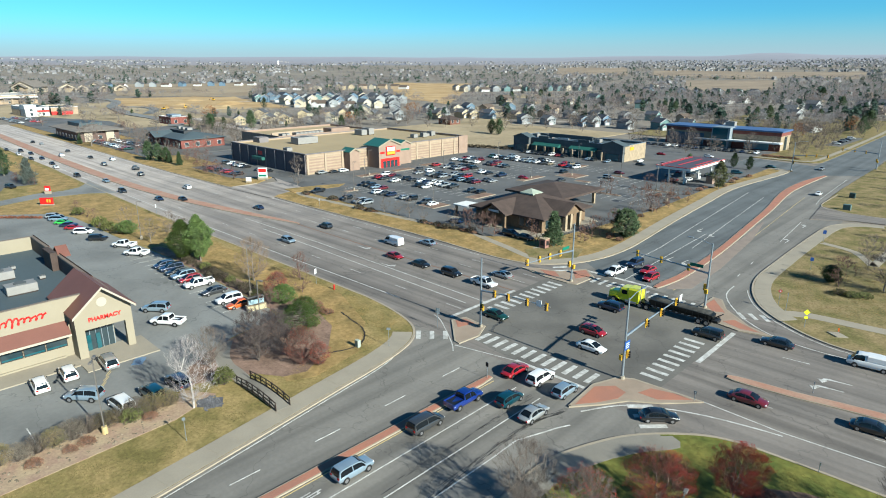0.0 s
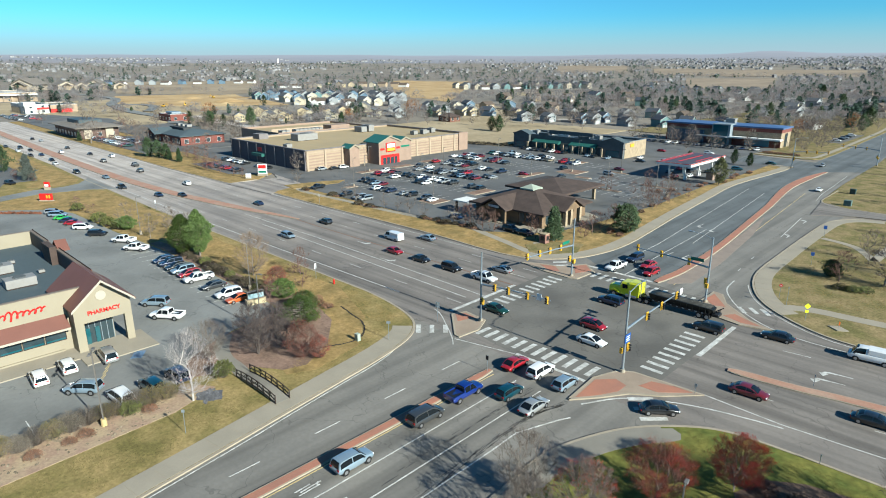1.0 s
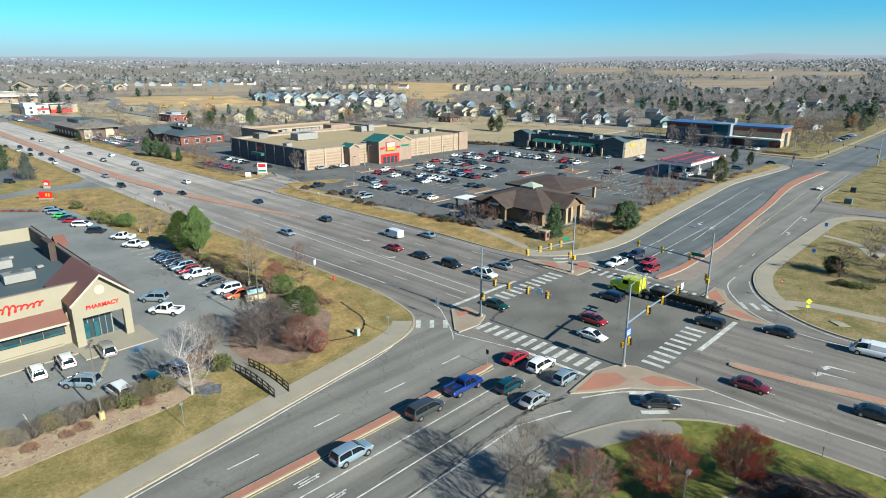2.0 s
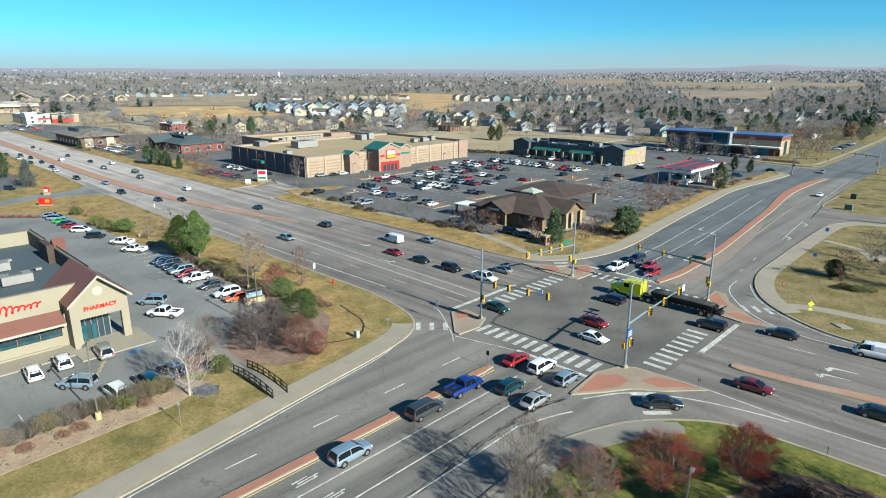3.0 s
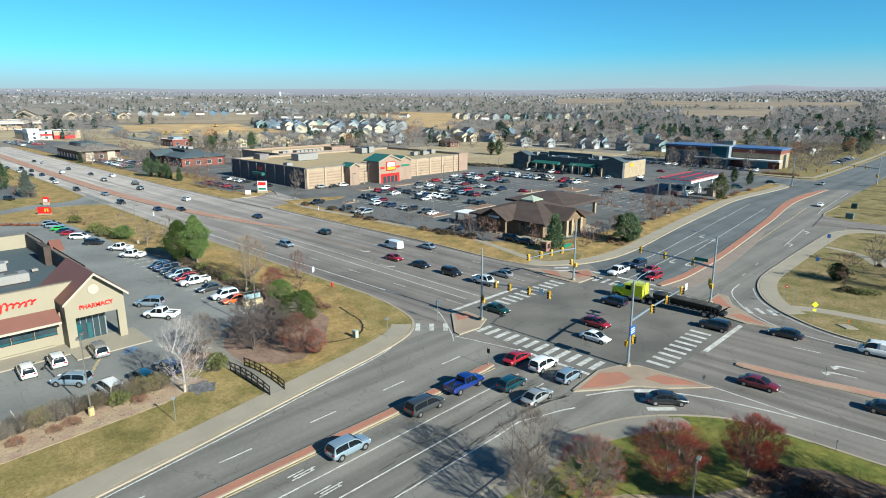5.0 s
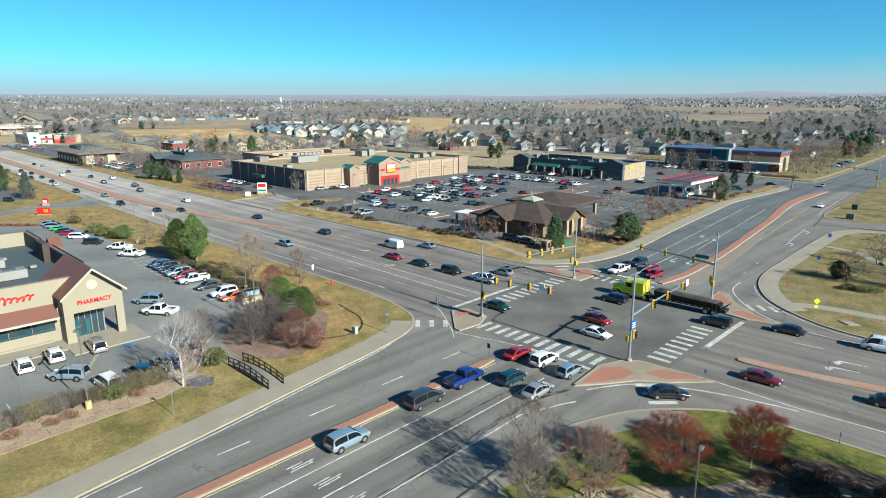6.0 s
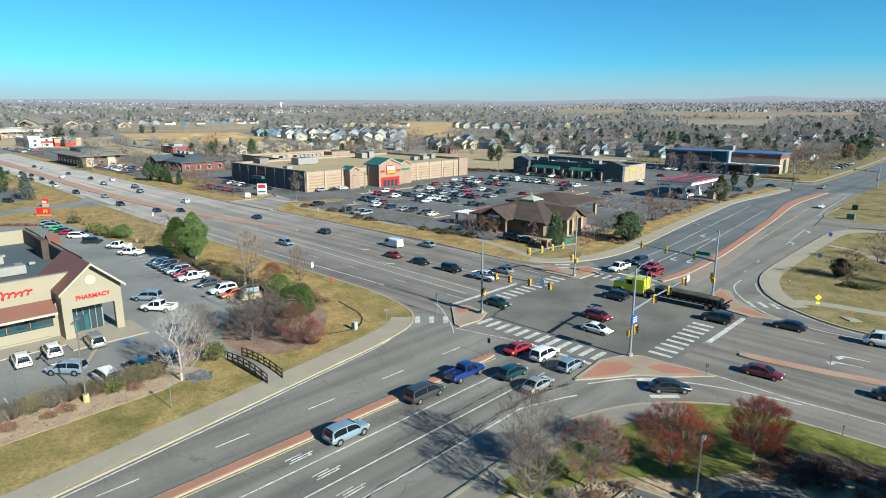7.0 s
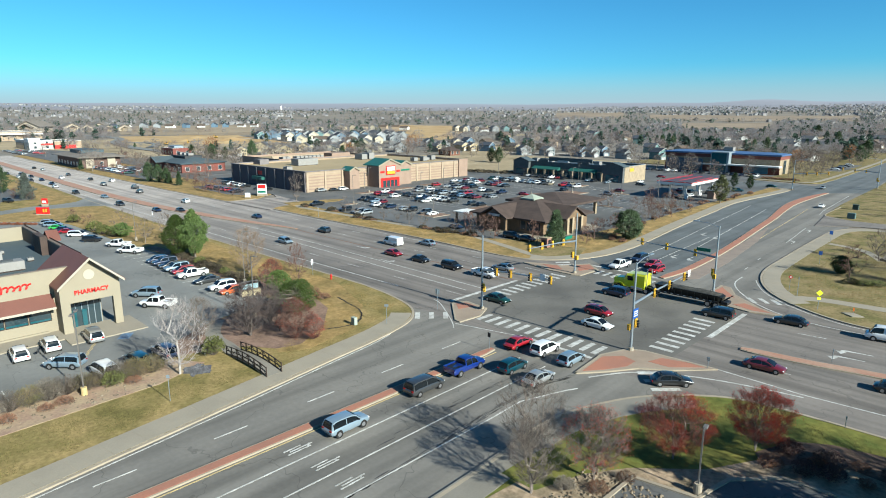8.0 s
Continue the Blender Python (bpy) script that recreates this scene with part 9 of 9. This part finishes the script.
def house_prototype(k, detail_level=2):
    """Odd kinds turn a steep two-storey gable to the street, even ones lie broadside; all have a garage wing with its own gable."""
    rg = random.Random(100 + k)
    t = new("house")
    front = k % 3 != 1
    w, d, h = (rg.uniform(8.5, 10), rg.uniform(10, 12), 5.4) if front else (rg.uniform(11, 13), rg.uniform(9, 10), rg.choice((3.4, 5.2)))
    wall, roof = HOUSE_WALLS[k % len(HOUSE_WALLS)], HOUSE_ROOFS[k % len(HOUSE_ROOFS)]
    axis = "y" if front else "x"
    bm_ = B()
    box(bm_, -w / 2, -d / 2, -1.5, w / 2, d / 2, h)
    top = h + (3.0 if front else 2.7)
    for at_ in (-1, 1):
        if front:
            gable_end(bm_, "y", at_ * d / 2 - (.3 if at_ > 0 else 0), -w / 2, w / 2, h, top - .25)
        else:
            gable_end(bm_, "x", at_ * w / 2 - (.3 if at_ > 0 else 0), -d / 2, d / 2, h, top - .25)
    part("wall", bm_, wall, t)
    part("roof", gable_roof(B(), -w / 2, -d / 2, w / 2, d / 2, h, top, axis, .5, .25), roof, t)
    if detail_level < 1:
        return t
    gx = -w / 2 + 2.6
    bm_ = B()
    box(bm_, gx - 2.9, -d / 2 - 3, -1.5, gx + 2.9, -d / 2, 2.9)
    gable_end(bm_, "y", -d / 2 - 3, gx - 2.9, gx + 2.9, 2.9, 4.7)
    part("garage", bm_, wall, t)
    part("garage_roof", gable_roof(B(), gx - 2.9, -d / 2 - 3, gx + 2.9, -d / 2 + 1.5, 2.9, 4.9, "y", .4, .22), roof, t)
    part("garage_door", box(B(), gx - 2.2, -d / 2 - 3.06, 0, gx + 2.2, -d / 2 - 3, 2.2), HOUSE_TRIM, t)
    bm_ = B()
    for a_, b_, y_, lo, hi in (((-w / 2 - .5, w / 2 + .5, -d / 2 - .55, h, top),) if front else ()) + ((gx - 3.3, gx + 3.3, -d / 2 - 3.45, 2.9, 4.9),):
        for s_ in (a_, b_):
            mid = (a_ + b_) / 2
            v = [bm_.verts.new((x_, yy, z_)) for yy in (y_, y_ - .12) for x_, z_ in ((s_, lo - .3), (mid, hi - .3), (mid, hi + .02), (s_, lo + .02))]
            for f in ((0, 1, 2, 3), (7, 6, 5, 4), (0, 4, 5, 1), (1, 5, 6, 2), (2, 6, 7, 3), (3, 7, 4, 0)):
                bm_.faces.new([v[i] for i in f])
    bmesh.ops.recalc_face_normals(bm_, faces=bm_.faces[:])
    part("bargeboard", bm_, HOUSE_TRIM, t)
    if detail_level < 2:
        return t
    for x in (.8, 2.7):
        for z in (1.0, 3.6) if h > 4 else (1.0,):
            if x + 1.2 < w / 2:
                part("window", box(B(), x, -d / 2 - .05, z, x + 1.2, -d / 2, z + 1.4), WINDOW, t)
    part("window", box(B(), w / 2, -1.2, 1.0, w / 2 + .05, 1.2, 2.3), WINDOW, t)
    return t


houses = [Kind(house_prototype(k), "two-storey suburban house with gabled roof", "house", "suburban houses") for k in range(7)]
mid_houses = [Kind(house_prototype(k, 1), "two-storey suburban house with gabled roof", "house", "suburban houses") for k in range(7)]
far_houses = [Kind(house_prototype(k, 0), "two-storey suburban house with gabled roof", "house", "suburban houses") for k in range(7)]
HN = ["cream", "tan", "blue-grey", "grey", "white", "teal", "buff", "cream", "tan"]


def put_house(k, right, ahead, turn):
    x, y = away(right, ahead)
    ob = (houses if ahead < 470 else mid_houses if ahead < 660 else far_houses)[k].at(x, y, rnd.uniform(.8, .95) * (1.15 if ahead > 560 else .84 if ahead < 470 else 1), land(x, y), f"{HN[k]} suburban house with gabled shingle roof")
    ob.rotation_euler[2] = radians(turn + 44.3)
    return x, y


ROW_CARS = ("white", "black", "silver", "grey", "white")
slab("parking_lot", [(-30, 256), (-23, 254), (-22.6, 300), (-29, 302)], 0, 0.17, LOT, "small asphalt lot beside the far street", "parking lot")
for k, c_ in enumerate(ROW_CARS):
    car(("suv", "sedan")[k % 2], c_, -26.4, 262 + 7.4 * k, 4, "parked in the small lot beside the far street", "cars beside the far street", 0.175)


def side_road(line, w):
    """A road draped over the plain; line in metres right and ahead of the start."""
    verts, faces = [], []
    pts = smooth_line(line, 6)
    for i, p in enumerate(pts):
        a_, b_ = pts[max(i - 1, 0)], pts[min(i + 1, len(pts) - 1)]
        dx, dy = b_[0] - a_[0], b_[1] - a_[1]
        d = math.hypot(dx, dy)
        for s_, dz in ((1, -1.0), (1, .55), (-1, .55), (-1, -1.0)):
            x, y = away(p[0] - dy / d * w / 2 * s_, p[1] + dx / d * w / 2 * s_)
            verts.append((x, y, land(x, y) + dz))
    for i in range(len(pts) - 1):
        faces += [(4 * i + k, 4 * i + k + 1, 4 * i + k + 5, 4 * i + k + 4) for k in range(3)]
    tagged(data_ob("road", verts, faces, PHARMLOT), "narrow grey road winding between bare lots", "road", kind="structure")


side_road([(-460, 745), (-409, 719), (-345, 655), (-318, 610), (-292, 553), (-238, 474), (-198, 431), (-172, 398), (-160, 372)], 9)
side_road([(-292, 553), (-262, 548), (-240, 520), (-222, 470)], 7)

# rows: first right, ahead; step per house; count; facing; palette
ROWS = [
    ((-126, 392), (13, 5), 7, 0, (0, 0, 6)), ((-128, 430), (14, 4), 6, 180, (0, 6, 0)), ((-30, 430), (26, 3), 3, 20, (3, 6)), ((-60, 480), (24, 3), 4, 20, (0, 3)),
    ((-190, 640), (12.5, -2), 13, 20, (2, 3, 2, 5)), ((-182, 672), (12.5, -2), 11, 200, (3, 2, 2, 0)), ((-150, 598), (12.5, 1), 9, 20, (0, 3, 2, 2)), ((-125, 560), (14, -2), 7, 20, (0, 3, 4)), 
    ((-250, 930), (16, 4), 13, 0, (1, 0, 6, 4)),
    ((0, 440), (16, -3), 4, 30, (3, 6, 2)), ((20, 500), (16, -3), 5, 30, (1, 3, 2)),
    ((52, 395), (16, -4), 4, 25, (2, 5, 3)), ((92, 372), (17, -5), 5, 35, (5, 2, 3)), ((72, 440), (17, -6), 6, 35, (3, 5, 1)),
    ((30, 880), (15, 3), 13, 25, (4, 3, 5, 0)), ((22, 925), (15, 3), 14, 15, (0, 3, 2)), ((60, 980), (17, 5), 10, 10, (3, 4)), ((60, 600), (30, 4), 5, 25, (5, 1, 3)),
    ((260, 800), (20, -6), 7, 10, (3, 2)), ((290, 520), (22, 4), 5, 30, (3, 2, 1)), ((220, 430), (24, 4), 4, 30, (4, 3)), ((250, 600), (24, 8), 5, 20, (1, 4)),
    ((-560, 1010), (20, 10), 12, 0, (3, 2, 4)), 
    ((330, 470), (28, 8), 4, 40, (4, 1)), ((300, 400), (26, 8), 3, 40, (4, 6)), ((360, 640), (30, 10), 6, 20, (3, 1)),
]
HOUSE_SPOTS = []
for (r0, a0), (dr, da), n, turn, pal in ROWS:
    for k in range(n):
        HOUSE_SPOTS.append(put_house(rnd.choice(pal), r0 + dr * k + rnd.uniform(-2, 2), a0 + da * k + rnd.uniform(-7, 7), turn + rnd.uniform(-22, 22)))

def in_quad(p, quad):
    s_ = [(b_[0] - a_[0]) * (p[1] - a_[1]) - (b_[1] - a_[1]) * (p[0] - a_[0]) for a_, b_ in zip(quad, quad[1:] + quad[:1])]
    return all(v >= 0 for v in s_) or all(v <= 0 for v in s_)


OPEN = [[(-400, 772), (-232, 752), (-345, 1250), (-610, 1140)], [(-367, 700), (-246, 745), (-134, 540), (-290, 540)], [(-290, 560), (-134, 560), (-150, 470), (-230, 500)],
        [(-60, 735), (6, 588), (64, 1240), (-98, 1240)], [(4, 312), (38, 314), (56, 512), (22, 562)], [(70, 715), (190, 695), (200, 785), (90, 805)],
        [(300, 770), (385, 730), (695, 1310), (508, 1335)], [(495, 1500), (885, 1310), (1110, 1660), (650, 1975)], [(296, 1668), (482, 1636), (652, 2242), (416, 2304)]]

for k, r_, a_, q, s_ in ((4, 205, 345, 20, 1.0), (5, 172, 540, 60, 1.3), (4, 365, 1030, 10, 1.6), (4, 352, 1050, 30, 1.4), (4, 402, 775, 80, 1.2), (3, 300, 640, 20, 1.0), (6, 262, 470, 50, 1.0)):
    HOUSE_SPOTS.append(put_house(k, r_, a_, q))

# farther roofs: too small to pick apart
verts, faces, rverts, rfaces = [], [], [], []
for _ in range(5600):
    ahead = rnd.uniform(1090, 3300)
    right = rnd.uniform(-.74, .8) * ahead
    if any(in_quad((right, ahead), q) for q in OPEN) or ahead < 1900 and rnd.random() < .35 or right < .2 * ahead and rnd.random() < .45:
        continue
    if noise.noise((right * .004 / (ahead / 2500), ahead * .0022, 1.7)) < (-.3 if right > .12 * ahead and ahead > 1700 else .02):
        continue
    x, y = away(right, ahead)
    z, q = land(x, y), rnd.uniform(0, 3.14)
    c, s = math.cos(q), math.sin(q)
    w, d, h = rnd.uniform(3.2, 5.2), rnd.uniform(3, 4.4), rnd.uniform(2.6, 4.6)
    f = lambda a_, b_, zz: (x + a_ * c - b_ * s, y + a_ * s + b_ * c, z + zz)
    o = len(verts)
    verts += [f(a_, b_, zz) for zz in (-4, h) for a_, b_ in ((-w, -d), (w, -d), (w, d), (-w, d))]
    faces += [(o, o + 1, o + 5, o + 4), (o + 1, o + 2, o + 6, o + 5), (o + 2, o + 3, o + 7, o + 6), (o + 3, o, o + 4, o + 7)]
    o = len(rverts)
    rverts += [f(-w, -d, h), f(w, -d, h), f(w, d, h), f(-w, d, h), f(-w, 0, h + 2.2), f(w, 0, h + 2.2)]
    rfaces += [(o, o + 1, o + 5, o + 4), (o + 2, o + 3, o + 4, o + 5), (o, o + 4, o + 3), (o + 1, o + 2, o + 5)]
# wall and roof tones greyed for distance, with haze put into the colour
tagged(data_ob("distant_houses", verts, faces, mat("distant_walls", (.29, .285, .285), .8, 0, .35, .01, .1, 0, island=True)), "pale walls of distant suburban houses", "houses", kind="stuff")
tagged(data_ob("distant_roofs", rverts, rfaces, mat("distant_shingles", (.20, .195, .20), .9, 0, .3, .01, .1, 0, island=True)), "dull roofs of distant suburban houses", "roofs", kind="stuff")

def digger(right, ahead, turn):
    t = empty("digger", "yellow digger parked on the bare building land", "digger", "diggers")
    for y_ in (-1.3, 1.3):
        part("track", box(B(), -2.2, y_ - .35, 0, 2.2, y_ + .35, .9, .2), RUBBER, t)
    part("body", box(B(), -2.0, -1.4, .95, 1.4, 1.4, 2.2, .1), SIGNAL_YELLOW, t)
    part("cab", box(B(), .2, -1.3, 2.2, 1.5, 0, 3.4, .08), GLASS, t)
    part("boom", tube(B(), (1.2, .6, 2.0), (4.2, .6, 4.6), .3, .22, 6), SIGNAL_YELLOW, t)
    part("arm", tube(B(), (4.2, .6, 4.6), (6.4, .6, 1.6), .22, .16, 6), SIGNAL_YELLOW, t)
    part("bucket", box(B(), 6.0, .1, .7, 7.0, 1.1, 1.6, .1), DARKSTEEL, t)
    x, y = away(right, ahead)
    t.matrix_basis = pose(x, y, land(x, y) + .1, 0, 0, turn)
    t.scale = (.7, .7, .7)


for q in ((-232, 520, 30), (-222, 540, 160), (-241, 660, 200)):
    digger(*q)

# water tower on the plain
t = empty("water_tower", "white water tower far out on the plain", "water tower")
x, y = away(-660, 2560)
part("shaft", tube(B(), (0, 0, 0), (0, 0, 22), 6.5, 6.5, 16), WHITE, t)
part("tank", tube(B(), (0, 0, 22), (0, 0, 33), 8.0, 8.0, 16), WHITE, t)
t.location = (x, y, land(x, y) - 1)
t.scale = (.55, .55, .62)


# a glowing see-through ring stands in for haze in the lower sky beyond the plain
def haze_ring():
    mt = bpy.data.materials.new("painted_horizon_haze")
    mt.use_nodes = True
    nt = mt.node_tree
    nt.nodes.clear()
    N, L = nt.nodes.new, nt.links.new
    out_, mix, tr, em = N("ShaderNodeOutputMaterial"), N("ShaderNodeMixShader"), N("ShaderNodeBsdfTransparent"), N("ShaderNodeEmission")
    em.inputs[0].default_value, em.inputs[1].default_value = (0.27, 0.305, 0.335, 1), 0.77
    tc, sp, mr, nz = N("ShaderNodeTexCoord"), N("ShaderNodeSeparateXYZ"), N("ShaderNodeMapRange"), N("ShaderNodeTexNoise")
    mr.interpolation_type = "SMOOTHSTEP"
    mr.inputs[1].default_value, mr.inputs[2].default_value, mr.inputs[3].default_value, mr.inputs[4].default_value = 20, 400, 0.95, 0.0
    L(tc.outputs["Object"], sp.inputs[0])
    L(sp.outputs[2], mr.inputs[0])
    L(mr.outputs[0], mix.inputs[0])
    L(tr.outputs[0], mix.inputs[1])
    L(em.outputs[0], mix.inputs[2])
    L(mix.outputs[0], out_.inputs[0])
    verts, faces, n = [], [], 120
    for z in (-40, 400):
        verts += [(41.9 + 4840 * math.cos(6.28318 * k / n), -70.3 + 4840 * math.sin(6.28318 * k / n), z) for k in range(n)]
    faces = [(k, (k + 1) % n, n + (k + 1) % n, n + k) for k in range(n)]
    tagged(data_ob("backdrop", verts, faces, mt), "pale glowing ring painted as haze along the far horizon", "sky", kind="structure")


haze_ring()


# woods: bare crowns of upright twigs, and dark evergreens
def wood(name, spots, kind_, material, label, seed):
    rg = np.random.default_rng(seed)
    V, F, o = [], [], 0
    for x, y, z, h, w, m in spots:
        if kind_ == "bare":
            # fuzzy crown of short twigs, all pointing up and out
            q = rg.uniform(0, 6.283, m)
            u = rg.uniform(0, 1, m) ** .45
            zz = rg.uniform(-1, 1, m)
            rr = np.sqrt(1 - zz * zz) * u
            lob = 1 + .18 * np.sin(3 * q + x) + .12 * np.sin(5 * q + y)
            a_ = np.stack([x + w * .5 * rr * np.cos(q) * lob, y + w * .5 * rr * np.sin(q) * lob, z + h * (.6 + .38 * zz * u)], 1)
            ln = w * rg.uniform(.07, .17, m)
            b_ = a_ + np.stack([ln * .7 * np.cos(q) * rr, ln * .7 * np.sin(q) * rr, ln * (.5 + .5 * zz)], 1)
            a_[0], b_[0] = (x, y, z), (x, y, z + h * .6)
        else:
            hh = rg.uniform(0, 1, m)
            q = rg.uniform(0, 6.283, m)
            r1 = w * .5 * np.sin(math.pi * (hh * .8 + .18)) ** .8 * (1 + .25 * np.sin(3 * q + x)) * rg.uniform(.5, 1, m)
            a_ = np.stack([x + r1 * .2 * np.cos(q), y + r1 * .2 * np.sin(q), z + h * (.1 + .9 * hh)], 1)
            b_ = np.stack([x + r1 * np.cos(q), y + r1 * np.sin(q), z + h * (.03 + .9 * hh)], 1)
        thick = (.022 if kind_ == "bare" else .16) * w * rg.uniform(.6, 1.4, m)
        ph = rg.uniform(0, 6.283, m)
        off = np.stack([np.cos(ph) * thick, np.sin(ph) * thick, thick * .3], 1)
        tri = np.stack([a_ - off, a_ + off, b_], 1)
        V.append(tri.reshape(-1, 3))
    V = np.concatenate(V)
    n = len(V) // 3
    me = bpy.data.meshes.new(name)
    me.vertices.add(len(V))
    me.vertices.foreach_set("co", V.ravel())
    me.loops.add(3 * n)
    me.loops.foreach_set("vertex_index", np.arange(3 * n, dtype=np.int32))
    me.polygons.add(n)
    me.polygons.foreach_set("loop_start", np.arange(0, 3 * n, 3, dtype=np.int32))
    me.update(calc_edges=True)
    me.materials.append(material)
    ob = new(name, me)
    tagged(ob, label, "trees", kind="stuff")


bare, red, green = [], [], []
rw = random.Random(5)
while len(bare) + len(red) < 9400:
    ahead = 330 * math.exp(rw.random() ** .85 * 2.2)
    right = rw.uniform(-.76, .86) * ahead
    if right < -.22 * ahead and ahead < 900 and (ahead < 420 or rw.random() < .6):
        continue
    x, y = away(right, ahead)
    if -240 < x < -20 and 20 < y < 258 or any(in_quad((right, ahead), q) for q in OPEN):
        continue
    if x < -130 and -60 < y < 60 or (-45 < x < 8 and y < 440):
        continue
    dens = .5 + .9 * noise.noise((right * .004, ahead * .003, 9.1)) + (.32 if right > .2 * ahead and ahead < 1100 else .15 if right > .12 * ahead and ahead < 1100 else 0)
    if rw.random() > dens:
        continue
    if ahead < 560 and rw.random() < .6 or -200 < right < 0 and 470 < ahead < 650 and rw.random() < .75 or 560 <= ahead < 760 and rw.random() < .2 or 700 < ahead < 900 and 0 < right < 240 and rw.random() < .55 or (abs(right) < 70 and ahead < 640 and rw.random() < .5):
        continue
    h = rw.uniform(5, 10) * (.75 if ahead < 520 else 1)
    m = int(max(20, 260 * min(1, (420 / ahead) ** 1.3)))
    (red if rw.random() < .36 else bare).append((x, y, land(x, y), h * (1 + ahead / 9000), h * rw.uniform(.85, 1.25) * (1 + ahead / 4000), m))
    if rw.random() < (.19 if right > .3 * ahead else .13):
        xx, yy = x + rw.uniform(-15, 15), y + rw.uniform(-15, 15)
        hh = rw.uniform(6, 11)
        green.append((xx, yy, land(xx, yy), hh, hh * rw.uniform(.6, 1.0), int(max(16, 150 * min(1, 450 / ahead)))))
# tree belts farther out
rw = random.Random(6)
belts = 0
while belts < 3800:
    ahead = rw.uniform(1050, 2650)
    right = rw.uniform(-.76, .86) * ahead
    if noise.noise((right * .0011, ahead * .0062, 4.4)) < -.05 + rw.uniform(-.15, .15) or any(in_quad((right, ahead), q) for q in OPEN):
        continue
    x, y = away(right, ahead)
    h = rw.uniform(6, 11)
    (green if rw.random() < .12 else red if rw.random() < .25 else bare).append((x, y, land(x, y), h, h * rw.uniform(1.1, 1.9), 20))
    belts += 1
# twigs and needles greyer than the near ones, haze mixed into their colour
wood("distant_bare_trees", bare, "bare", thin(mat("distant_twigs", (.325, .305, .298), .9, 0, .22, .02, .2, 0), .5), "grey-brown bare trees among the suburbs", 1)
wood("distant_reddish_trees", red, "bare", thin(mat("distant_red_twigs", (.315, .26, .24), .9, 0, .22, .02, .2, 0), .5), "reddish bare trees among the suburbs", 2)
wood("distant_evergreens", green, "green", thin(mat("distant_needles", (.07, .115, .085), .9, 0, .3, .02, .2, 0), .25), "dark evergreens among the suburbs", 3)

for kd in houses + mid_houses + far_houses:
    if kd.free:
        for o in (*kd.ob.children_recursive, kd.ob):
            bpy.data.objects.remove(o)
